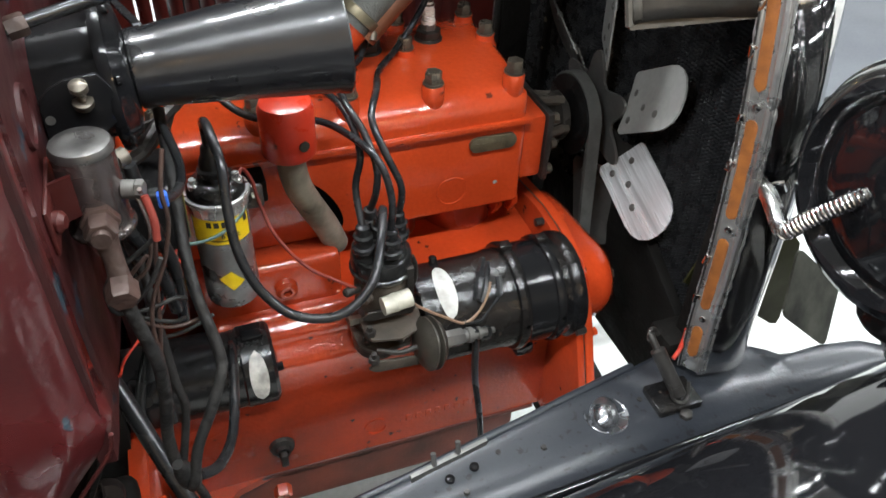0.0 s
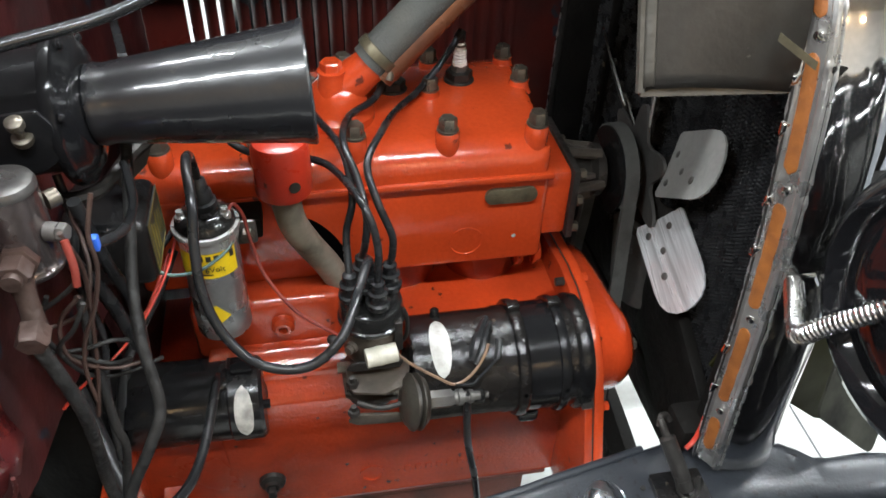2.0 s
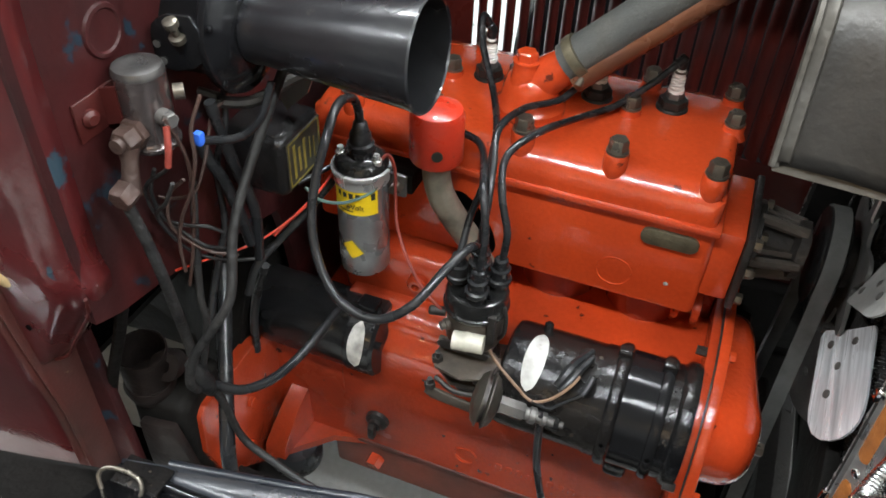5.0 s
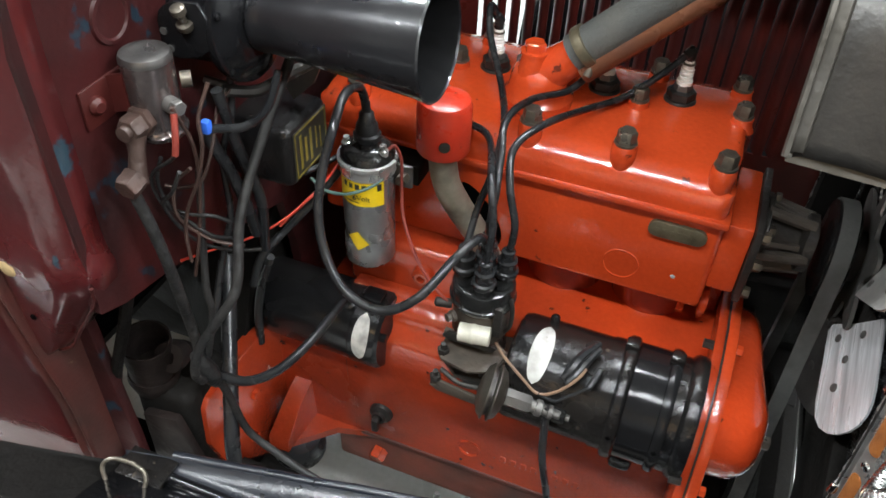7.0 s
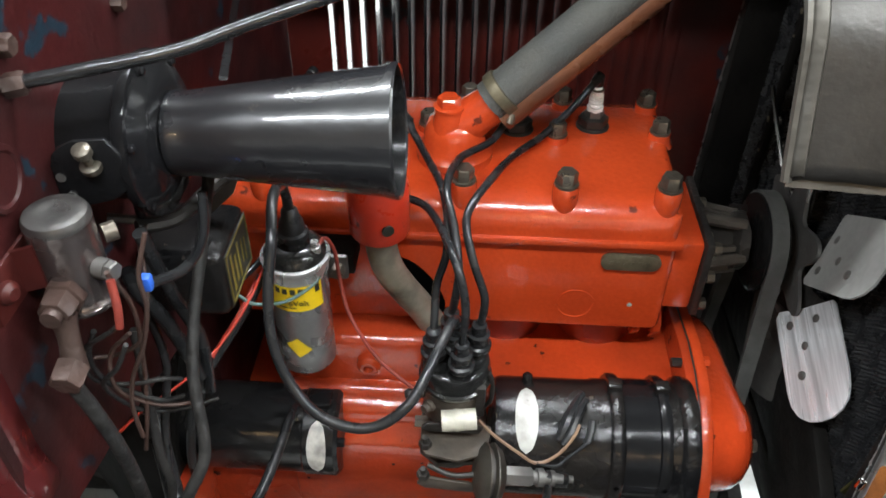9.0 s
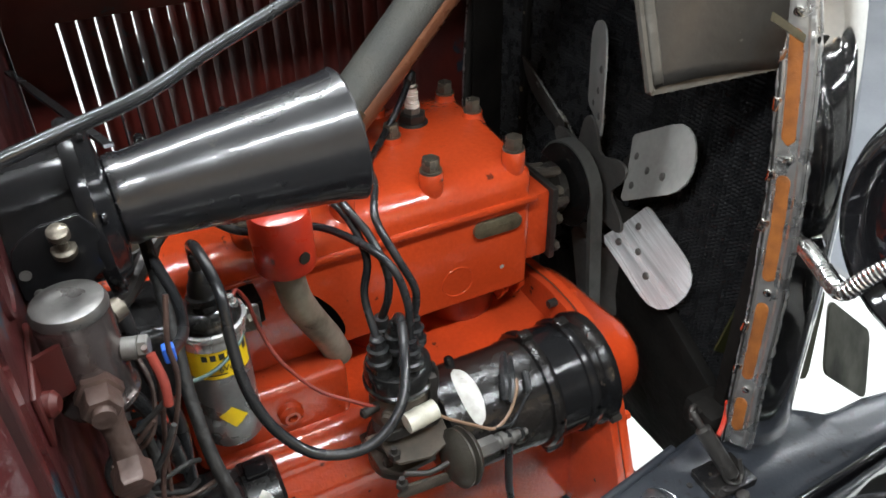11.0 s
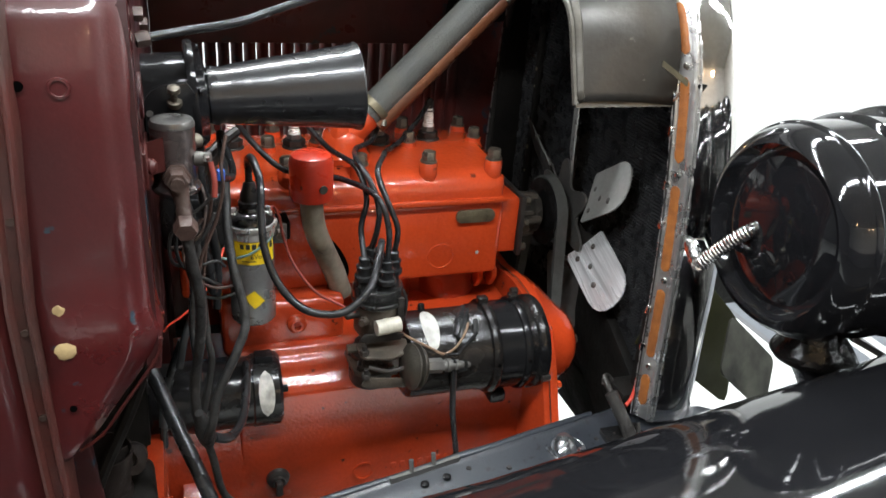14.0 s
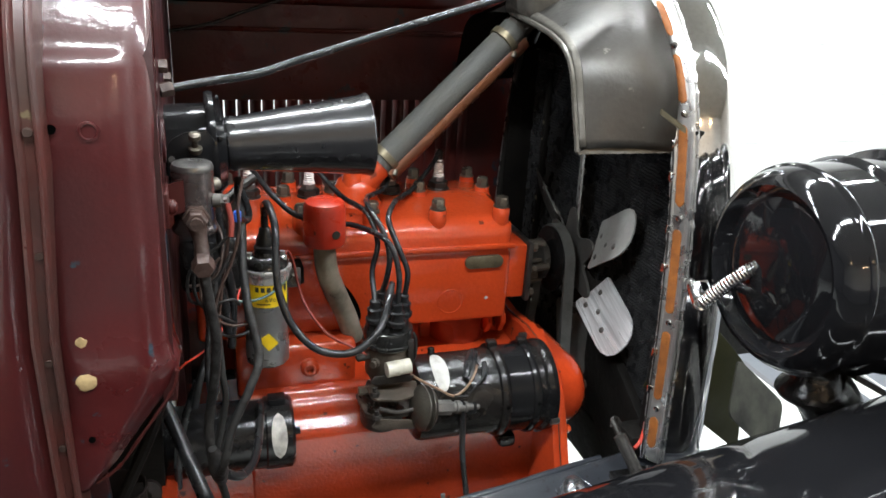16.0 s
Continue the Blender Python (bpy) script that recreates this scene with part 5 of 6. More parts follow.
crp = part("crank_pulley", lathe([(0.03, 0), (0.096, 0.002), (0.096, 0.006), (0.082, 0.012), (0.082, 0.018), (0.096, 0.024), (0.096, 0.028), (0.03, 0.03)], (0.272, FYC, cz2), (1, 0, 0), 36), BLACK_DULL, None, "dull black crankshaft pulley")
tagged(crp, category="pulley")

fan = thing("cooling_fan", (0.31, FYC, FZC - 0.17), "six-blade riveted metal cooling fan", "fan")
sp_ring = []
for k in range(144):
    a = 2 * math.pi * k / 144
    r_ = 0.05 + 0.034 * (0.5 + 0.5 * math.cos(6 * (a - radians(-26.5)))) ** 1.3
    sp_ring.append((FYC - r_ * math.cos(a), FZC + r_ * math.sin(a)))
part("spider", prism(sp_ring, "x", 0.3135, 0.3175), DULL_STEEL, fan, "dull steel fan spider")


def fan_blade(angle, mat, label):
    """A pitched blade; angle in degrees from -y upward."""
    a = radians(angle)
    er = Vector((0, -math.cos(a), math.sin(a)))
    et = Vector((0, math.sin(a), math.cos(a)))
    base = Vector((0.325, FYC, FZC))
    pitch = radians(24)
    ch = et * math.cos(pitch) + Vector((1, 0, 0)) * math.sin(pitch)
    nrm = er.cross(ch).normalized()
    prof = [(0.070, -0.034), (0.077, 0.0), (0.083, 0.036), (0.088, 0.039), (0.158, 0.0385), (0.172, 0.0365), (0.183, 0.031), (0.191, 0.0215), (0.1955, 0.009), (0.1965, -0.005), (0.194, -0.019), (0.187, -0.030), (0.175, -0.0370), (0.160, -0.0392), (0.077, -0.039)]
    rings = [[base + er * r + ch * c + nrm * (h + 2.0 * c * c) for r, c in prof] for h in (-0.0012, 0.0012)]
    bl = part("blade", skin(rings), mat, fan, label)
    arm = [(0.02, -0.012), (0.02, 0.012), (0.06, 0.01), (0.085, 0.026), (0.125, 0.012), (0.128, 0.0), (0.085, -0.026), (0.06, -0.012)]
    rings = []
    for h in (0.0014, 0.004):
        row = []
        for r, c in arm:
            k = min(1, max(0, (r - 0.02) / 0.05))
            cc = et * math.cos(pitch * k) + Vector((1, 0, 0)) * math.sin(pitch * k)
            row.append(base + er * r + cc * c + nrm * (-h) + Vector((-0.004, 0, 0)) * (1 - k))
        rings.append(row)
    part("blade_arm", skin(rings), DARK_STEEL, fan)
    for r, c in ((0.094, 0.012), (0.090, -0.022), (0.117, -0.008), (0.146, -0.018)):
        q = base + er * r + ch * c + nrm * (2.0 * c * c)
        for s in (-1, 1):
            part("rivet", lathe([(0.0052, 0.0), (0.0046, 0.0024), (0.0022, 0.0036)], q + nrm * 0.001 * s, nrm * s, 10), DULL_STEEL, bl)
    return bl


for k, (mt, lb) in enumerate([(STEEL, "scratched bright aluminium blade"), (GREY_STEEL, "weathered grey blade"), (GREY_STEEL, "weathered grey blade"), (DULL_STEEL, "dull steel blade"), (DARK_STEEL, ""), (DULL_STEEL, "dull steel blade")]):
    fan_blade(-26.5 + 60 * k + (4.5 if k == 0 else 13 if k == 5 else 0), mt, lb)

# ---- radiator ----
YC = 0.1


def mirror_line(half):
    return half + [(2 * YC - y, z) for y, z in reversed(half[:-1])]


EDGE = mirror_line([(-0.221, 0.63), (-0.2165, 0.70), (-0.2145, 0.74), (-0.212, 0.80), (-0.2085, 0.85), (-0.2015, 0.92), (-0.192, 0.985), (-0.178, 1.06), (-0.1635, 1.109), (-0.142, 1.15), (-0.115, 1.184), (-0.0785, 1.219), (-0.02, 1.248), (0.04, 1.262), (0.1, 1.265)])


def dense(line, per=4):
    return [(p.x, p.y) for p in smooth_path([(y, z, 0) for y, z in line], per)]


def outline_loft(line, profile, close=False, shape=None):
    """Sweeps a profile of (x, outward offset) pairs along an outline in y and z; shape may alter a pair by the height."""
    rings = []
    n = len(line)
    for i, (y, z) in enumerate(line):
        a, b = Vector(line[max(i - 1, 0)]), Vector(line[min(i + 1, n - 1)])
        t = (b - a).normalized()
        nn = Vector((-t.y, t.x))
        prof = [shape(x, o, z) for x, o in profile] if shape else profile
        rings.append([(x, y + nn.x * o, z + nn.y * o) for x, o in prof])
    return skin(rings, close, False)


edge = dense(EDGE)
shell = thing("radiator_shell", (0.37, YC, 0.62), "chromed radiator shell with leather lacing strip", "radiator shell")
SHELL_PROFILE = [(0.301, -0.009), (0.305, -0.009), (0.3135, 0.006), (0.3125, 0.009), (0.314, 0.0115), (0.317, 0.012), (0.3195, 0.0105), (0.322, 0.011), (0.334, 0.0148), (0.346, 0.0162), (0.358, 0.0158), (0.369, 0.0128), (0.379, 0.0070), (0.387, -0.0015), (0.3925, -0.013), (0.394, -0.026), (0.391, -0.04), (0.384, -0.05)]
ob = part("inner_lip", outline_loft(edge, [(0.312, -0.0165), (0.3045, -0.0145), (0.3015, -0.0125), (0.3005, -0.0105), (0.301, -0.009)]), DARK_STEEL, shell, "worn dark inner lip")
md = ob.modifiers.new("thick", "SOLIDIFY")
md.thickness, md.offset = 0.002, 0
ob = part("lacing_channel", outline_loft(edge, SHELL_PROFILE[:6]), STRIP_METAL, shell, "bright worn channel under the lacing")
md = ob.modifiers.new("thick", "SOLIDIFY")
md.thickness, md.offset = 0.002, 0
ob = part("shell", outline_loft(edge, SHELL_PROFILE[5:]), CHROME, shell)
md = ob.modifiers.new("thick", "SOLIDIFY")
md.thickness, md.offset = 0.002, 0


def along(z0, z1, side):
    """Stretch of the shell edge between two heights on one side."""
    pts2 = [e for e in edge[:len(edge) // 2 + 1] if min(z0, z1) <= e[1] <= max(z0, z1)]

    def at(zz):
        for p, q in zip(edge[:-1], edge[1:]):
            if p[1] <= zz <= q[1]:
                f = (zz - p[1]) / (q[1] - p[1])
                return (p[0] + (q[0] - p[0]) * f, zz)
        return edge[0]
    pts2 = [at(z0)] + [p for p in pts2 if p[1] - z0 > 0.003 and z1 - p[1] > 0.003] + [at(z1)]
    return [(y if side < 0 else 2 * YC - y, z) for y, z in pts2]


for side in (-1, 1):
    for z0, z1 in ((0.65, 0.697), (0.723, 0.822), (0.847, 0.957), (0.985, 1.084), (1.109, 1.163), (1.183, 1.222)):
        ln = along(z0, z1, side)
        rings = []
        m_ = len(ln) - 1
        fine = []
        for i in range(m_ * 4 + 1):
            k, f = divmod(i, 4)
            p, q = ln[min(k, m_)], ln[min(k + 1, m_)]
            fine.append((p[0] + (q[0] - p[0]) * f / 4, p[1] + (q[1] - p[1]) * f / 4))
        total = abs(z1 - z0)
        for y, z in fine:
            u = (z - z0) / (z1 - z0)
            d = min(u, 1 - u) * total
            w = 0.0066 * math.sqrt(max(0.02, 1 - max(0, 1 - d / 0.0066) ** 2)) * (1 + 0.1 * noise.noise(Vector((y * 90, z * 90, 5.0))))
            ring = []
            for c, h in ((-1, 0.0), (-0.85, 0.0022), (0, 0.0028), (0.85, 0.0022), (1, 0.0)):
                x = 0.3092 + 0.5 * c * w - 0.85 * h
                o = -0.0015 + 0.86 * c * w + 0.5 * h * -0.2
                ring.append((x, y + side * o, z))
            rings.append(ring)
        part("leather_pad", skin(rings, False, False), LEATHER, shell, "worn orange-brown leather pad")
    for zz in (0.71, 0.835, 0.971, 1.097, 1.173):
        y, z = along(zz, zz + 0.01, side)[0]
        part("rivet", lathe([(0.0045, 0), (0.004, 0.002), (0.002, 0.003)], (0.3085, y, z), (-0.85, side * 0.5, 0), 10), CHROME, shell)

for x0, o0, seed in ((0.3008, -0.0118, 2.0), (0.3145, 0.0105, 7.0), (0.3195, 0.0128, 11.0)):
    path_ = []
    for i, (y, z) in enumerate(edge):
        a, b = Vector(edge[max(i - 1, 0)]), Vector(edge[min(i + 1, len(edge) - 1)])
        t_ = (b - a).normalized()
        jog = 0.0015 * noise.noise(Vector((y * 60, z * 60, seed)))
        path_.append((x0 + jog, y - t_.y * o0, z + t_.x * o0))
    path_ = smooth_path(path_, 4)
    part("edge_bead", tube(path_, lambda u, s=seed: 0.0016 + 0.0016 * noise.noise(Vector((u * 190, s, 0))), 6, 1, straight=True), STRIP_METAL, shell)
for zz in (0.735, 0.79, 0.905, 0.955, 1.02, 1.06):
    y, z = along(zz, zz + 0.01, -1)[0]
    part("bent_clip", wobble(block(0.2965, 0.304, y + 0.008, y + 0.0135, z - 0.006, z + 0.006, 0.0015), 0.0022, 220), CHROME, shell, "bent bright metal clip")
rad = thing("radiator", (0.34, YC, 0.62), "black finned radiator core behind a raw metal shroud", "radiator")
part("core_backing", prism([(-0.185, 0.63), (-0.155, 1.05), (-0.1, 1.15), (0.1, 1.2), (0.3, 1.15), (0.355, 1.05), (0.385, 0.63)], "x", 0.352, 0.375), CORE, rad)
fins = bmesh.new()
rows = []
for j in range(188):
    z = 0.635 + j * 0.0025
    row = []
    for k in range(92):
        y = -0.175 + k * 0.0061
        crest = 0.3452 + (0.0016 if j % 2 else 0.0) + 0.0005 * math.sin(k * 12.9 + j * 0.31)
        row += [(0.352, y - 0.002, z), (crest, y + (0.0007 if j % 2 else -0.0007), z + 0.0006 * math.sin(k * 7.7))]
    rows.append(row)
skin(rows, False, False, fins)
tagged(part("finned_core", fins, CORE, rad, "", 0), kind="stuff")
part("side_frame", block(0.315, 0.352, -0.188, -0.172, 0.63, 1.08, 0.002), BLACK_DULL, rad)
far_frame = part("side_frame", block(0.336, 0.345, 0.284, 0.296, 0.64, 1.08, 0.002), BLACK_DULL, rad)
# Added dark sheet: stands for the gloom that hides the far shell edge.
part("added_dark_liner", block(0.300, 0.352, 0.366, 0.370, 0.60, 1.1, 0.001), BLACK_DULL, rad)
for zz, rr_ in ((0.985, 0.0055), (0.955, 0.003), (0.845, 0.006), (0.80, 0.003)):
    part("paint_chip", lathe([(rr_ * 0.7, 0), (rr_ * 0.6, 0.0008)], (0.336, 0.29, zz), (-1, 0, 0), 9), TAG, far_frame)
part("lower_tank", block(0.339, 0.41, -0.19, 0.39, 0.555, 0.64, 0.008), BLACK_DULL, rad)
rim_a = dense([(-0.1495, 1.047), (-0.131, 1.092), (-0.112, 1.136), (-0.089, 1.158), (-0.056, 1.170), (-0.011, 1.177), (0.04, 1.182), (0.1, 1.186)])
rim_b = dense([(-0.168, 1.050), (-0.164, 1.09), (-0.155, 1.125), (-0.130, 1.165), (-0.092, 1.203), (-0.035, 1.235), (0.03, 1.25), (0.1, 1.252)])


def between(f, bulge=0.0):
    return [(0.181 + 0.121 * f, a[0] + (b[0] - a[0]) * f - bulge * 0.4, a[1] + (b[1] - a[1]) * f + bulge) for a, b in zip(rim_a, rim_b)]


shr = part("shroud", skin([between(0.0), between(0.06, 0.004), between(0.3, 0.006), between(0.65, 0.004), between(1.0)], False, False), RAW_SHEET, rad, "raw grey sheet metal shroud")
md = shr.modifiers.new("thick", "SOLIDIFY")
md.thickness, md.offset = 0.003, 0
fl = part("edge_flange", skin([between(0.0, 0.002), between(0.02, 0.0066), between(0.06, 0.0078), between(0.07, 0.0058)], False, False), SOLDER, rad, "soldered flat edge of the shroud")
md = fl.modifiers.new("thick", "SOLIDIFY")
md.thickness, md.offset = 0.002, 0
part("shroud_rim", tube([(0.181, y, z) for y, z in rim_a], 0.0042, 8, 1, straight=True), SOLDER, rad, "soldered edge bead")
# Far half of the raw sheet shroud, coloured black for its deep shade.
far = part("shroud_far_shade", skin([[(x, 2 * YC - y, z) for x, y, z in between(f)] for f in (0.0, 0.5, 1.0)], False, False), BLACK_DULL, rad)
part("neck_pad", wobble(block(0.175, 0.25, 0.03, 0.12, 1.183, 1.235, 0.012, 3), 0.003, 40), SOLDER, rad, "soldered filler neck joint")
part("shroud_seam", skin([[(0.18, -0.1525, 1.045), (0.18, -0.147, 1.045), (0.18, -0.135, 1.073), (0.18, -0.1425, 1.073)], [(0.305, -0.1695, 1.049), (0.305, -0.164, 1.049), (0.305, -0.158, 1.077), (0.305, -0.1655, 1.077)]]), SOLDER, rad)
part("clip_strap", skin([[(0.302, -0.186, 1.077), (0.302, -0.183, 1.077), (0.302, -0.183, 1.084), (0.302, -0.186, 1.084)], [(0.270, -0.178, 1.098), (0.270, -0.175, 1.098), (0.270, -0.175, 1.105), (0.270, -0.178, 1.105)]]), TAG, rad)
# chassis cross rail under the radiator
rail = thing("chassis_rail", (0.2, -0.1, 0.55), "dull black chassis rail and cross member", "chassis")
part("side_rail", prism([(-0.9, 0.36), (1.2, 0.40), (1.2, 0.50), (-0.9, 0.46)], "y", -0.23, -0.19, 0.004), BLACK_DULL, rail)
part("rear_bearer", block(-0.4, -0.33, -0.22, 0.42, 0.29, 0.323, 0.004), BLACK_DULL, rail)
part("engine_bearer", block(-0.1, 0.03, 0.05, 0.42, 0.295, 0.3365, 0.004), BLACK_DULL, rail)
part("cross_member", prism([(0.338, 0.5545), (0.368, 0.43), (0.42, 0.43), (0.42, 0.5545)], "y", -0.2, 0.4, 0.004), BLACK_DULL, rail)
part("front_spring", tube([(0.350, -0.06, 0.30), (0.360, 0.02, 0.298), (0.371, 0.17, 0.295), (0.376, 0.47, 0.30)], 0.0315, 8), BLACK_DULL, rail)
part("spring_perch", block(0.30, 0.392, 0.31, 0.47, 0.275, 0.33, 0.008), BLACK_DULL, rail)
part("far_rail", prism([(-0.9, 0.36), (1.2, 0.40), (1.2, 0.52), (-0.9, 0.46)], "y", 0.39, 0.43, 0.004), BLACK_DULL, rail)
part("far_apron", prism([(0.21, 0.268), (0.6, 0.268), (1.0, 0.46), (1.0, 0.62), (0.21, 0.62)], "y", 0.432, 0.436), BLACK_DULL, rail)
part("front_member", block(0.225, 0.29, -0.06, 0.4, 0.36, 0.44, 0.008), BLACK_DULL, rail)
part("mount_bracket", block(-0.315, -0.255, -0.23, -0.1, 0.385, 0.402, 0.003), BLACK_DULL, rail)
part("upright", prism([(-0.20, 0.62), (-0.02, 0.72), (0.03, 0.72), (0.03, 0.60), (-0.1, 0.52), (-0.2, 0.56)], "x", 0.33, 0.345, 0.002), BLACK_DULL, rail)
part("brace", block(0.289, 0.332, -0.2, -0.155, 0.62, 0.655, 0.006), BLACK_DULL, rail)

# ---- headlamp ----
lamp = thing("headlamp", (0.4, -0.36, 0.85), "gloss black bucket headlamp on a short stand", "headlamp")
LO = (0.322, -0.347, 0.963)
part("bucket", lathe([(0.955 * a, b) for a, b in [(0.0, -0.004), (0.02, -0.0035), (0.04, -0.0018), (0.06, 0.0015), (0.075, 0.006), (0.084, 0.010), (0.090, 0.004), (0.098, -0.001), (0.107, 0.003), (0.114, 0.012), (0.1175, 0.020), (0.1185, 0.024), (0.1215, 0.026), (0.1225, 0.029), (0.1215, 0.032), (0.1185, 0.034), (0.121, 0.06), (0.1225, 0.083), (0.1265, 0.086), (0.1285, 0.091), (0.1265, 0.096), (0.1235, 0.099), (0.125, 0.14), (0.134, 0.146), (0.136, 0.16), (0.125, 0.172), (0.0, 0.19)]], LO, (1, 0.02, 0), 64), CAR_BLACK, lamp)
CONDUIT = [(0.336, -0.208, 0.888), (0.326, -0.222, 0.891), (0.305, -0.258, 0.898), (0.291, -0.284, 0.9), (0.2865, -0.297, 0.906), (0.293, -0.306, 0.922), (0.306, -0.319, 0.944), (0.319, -0.328, 0.959), (0.333, -0.331, 0.966)]
part("conduit", tube(CONDUIT, 0.0066, 12), DARK_STEEL, lamp, "spiral metal conduit")
bm = bmesh.new()
cp = smooth_path(CONDUIT[1:], 30)
run, last = 0.0, cp[0]
for a_, b_ in zip(cp[:-1], cp[1:]):
    run += (b_ - a_).length
    if run >= 0.0036:
        run = 0.0
        lathe([(0.0066, -0.0015), (0.0080, -0.0012), (0.0086, 0.0), (0.0080, 0.0012), (0.0066, 0.0015)], b_, b_ - a_, 14, bm, False)
tagged(part("conduit_ribbing", bm, ZINC, lamp, "bright zinc spiral winding"), kind="stuff")
part("conduit_nut", hexa(0.0125, 0.016, (0.345, -0.208, 0.889), (-0.4, -0.85, -0.2)), CHROME, lamp)
part("grommet", lathe([(0.014, -0.003), (0.012, 0.006)], (0.330, -0.329, 0.965), (-1, 0, 0), 16), RUBBER, lamp)
part("stand", lathe([(0.026, 0.075), (0.0245, 0.06), (0.0255, 0.052), (0.0275, 0.05), (0.0275, 0.044), (0.0265, 0.042), (0.028, 0.034), (0.032, 0.024), (0.038, 0.015), (0.041, 0.009), (0.041, 0.005), (0.037, 0.0)], (0.418, -0.352, 0.797), (0.03, 0.05, 1), 40), BLACK_WORN, lamp)
part("stand_arm", tube([(0.425, -0.35, 0.812), (0.448, -0.349, 0.79), (0.478, -0.347, 0.75), (0.515, -0.345, 0.70), (0.54, -0.342, 0.66)], lambda u: 0.034 + 0.008 * u, 20), BLACK_WORN, lamp)
part("clamp_bracket", skin([[(0.455, -0.375, 0.828), (0.52, -0.375, 0.792), (0.52, -0.33, 0.792), (0.455, -0.33, 0.828)], [(0.455, -0.375, 0.836), (0.52, -0.375, 0.80), (0.52, -0.33, 0.80), (0.455, -0.33, 0.836)]]), DARK_STEEL, lamp)
part("arm_bolt", hexa(0.009, 0.009, (0.512, -0.372, 0.79), (0.2, -1, 0.3)), DARK_STEEL, lamp)

# plates at the front of the car
pl1 = thing("front_plate", (0.5, -0.15, 0.56), "olive painted plate with rounded corners", "plate")
pl2 = thing("front_plate", (0.5, -0.2, 0.56), "grimy grey steel plate with rounded corners", "plate")


def flat_plate(corner, along_a, along_b, radius, mat, owner):
    """A thin sheet with rounded corners, from one corner and its two edges."""
    a, b, p0 = Vector(along_a), Vector(along_b), Vector(corner)
    w, h = a.length, b.length
    nn = a.cross(b).normalized() * 0.0015
    poly = rounded(w, h, radius)
    rings = [[p0 + a * ((u + w / 2) / w) + b * ((v + h / 2) / h) + s * nn for u, v in poly] for s in (-1, 1)]
    part("sheet", skin(rings), mat, owner)


part("sheet", prism([(0.330, 0.70), (0.375, 0.825), (0.392, 0.826), (0.478, 0.740), (0.494, 0.722), (0.4985, 0.706), (0.5145, 0.585), (0.512, 0.573), (0.500, 0.577), (0.43, 0.634)], "y", -0.1485, -0.1455, 0.0006), OLIVE, pl1)
flat_plate((0.419, -0.2235, 0.690), (0.094, -0.0035, -0.083), (0.032, 0.041, 0.063), 0.012, PLATE_GREY, pl2)

# ---- fender ----
fender = thing("front_fender", (0.1, -0.45, 0.4), "gloss black front fender with a worn flat inner apron", "fender")


INNER = [(-1.0, -0.444), (0.3, -0.184), (0.365, -0.2), (0.385, -0.210), (0.405, -0.211), (0.42, -0.222), (0.432, -0.235), (0.45, -0.239), (0.49, -0.239), (0.545, -0.247), (0.58, -0.268), (0.62, -0.284), (2.0, -0.284)]


def inner_y(x):
    """Inner edge of the apron."""
    for (a, ya), (b, yb) in zip(INNER[:-1], INNER[1:]):
        if a <= x <= b:
            return ya + (yb - ya) * (x - a) / (b - a)


def bead_y(x):
    return min(-0.32 + 0.055 * max(x, 0.0), inner_y(x) - 0.006)


xs = [-0.95 + 0.05 * k for k in range(26)] + [0.34, 0.355, 0.365, 0.375, 0.385, 0.395, 0.405, 0.412, 0.42, 0.426, 0.432, 0.45, 0.47, 0.49, 0.52, 0.545, 0.565, 0.58, 0.6, 0.62, 0.66, 0.72, 0.8, 0.9, 1.0, 1.1]
rings = []
for x in xs[12:]:
    yi, yb = inner_y(x), bead_y(x)
    s = min(1.0, (yi - yb) / 0.04)
    rise = 0.004 * math.sin(max(0.0, x - 0.3) * 9)
    rings.append([(x, yi + 0.004 * s, 0.596), (x, yi + 0.003 * s, 0.622 + rise), (x, yi - 0.002 * s, 0.625 + rise), (x, yi - 0.008 * s, 0.62 + rise), (x, (yi + yb) / 2, 0.617 + rise), (x, yb + 0.003 * s, 0.614)])
ob = part("apron", wobble(skin(rings, False, False), 0.0012, 14), APRON, fender, "worn grey-black flat apron")
md = ob.modifiers.new("thick", "SOLIDIFY")
md.thickness, md.offset = 0.003, -1
part("rolled_edge", tube([(x, inner_y(x) + 0.0035 + 0.0008 * math.sin(x * 60), 0.6225 + 0.001 * math.sin(x * 43)) for x in xs if -0.34 < x < 0.29], 0.0052, 10, 1, straight=True), APRON, fender)
part("bead", tube([(x, bead_y(x), 0.616) for x in xs if x > -0.36], 0.0055, 10, 1, straight=True), CAR_BLACK, fender)
rings = []
for x in xs:
    k = max(0.0, min(1.0, (x + 0.5) / 0.4))
    k = k * k * (3 - 2 * k)
    top = 0.004 + 0.016 * k + (0.122 + 0.11 * (x - 0.1)) * k
    y0 = bead_y(x) - 0.003
    prof = [(0.0, 0.0), (-0.004, -0.03), (-0.011, 0.1), (-0.029, 0.38), (-0.050, 0.68), (-0.073, 0.93), (-0.098, 1.11), (-0.125, 1.23), (-0.16, 1.32), (-0.2, 1.38), (-0.28, 1.42), (-0.36, 1.3), (-0.43, 0.95), (-0.46, 0.4), (-0.465, -0.5)]
    rings.append([(x, y, z) for y, z in dense([(y0 + a, 0.613 + b * top) for a, b in prof], 3)])
rear = [r for r in rings if r[0][0] < -0.33]
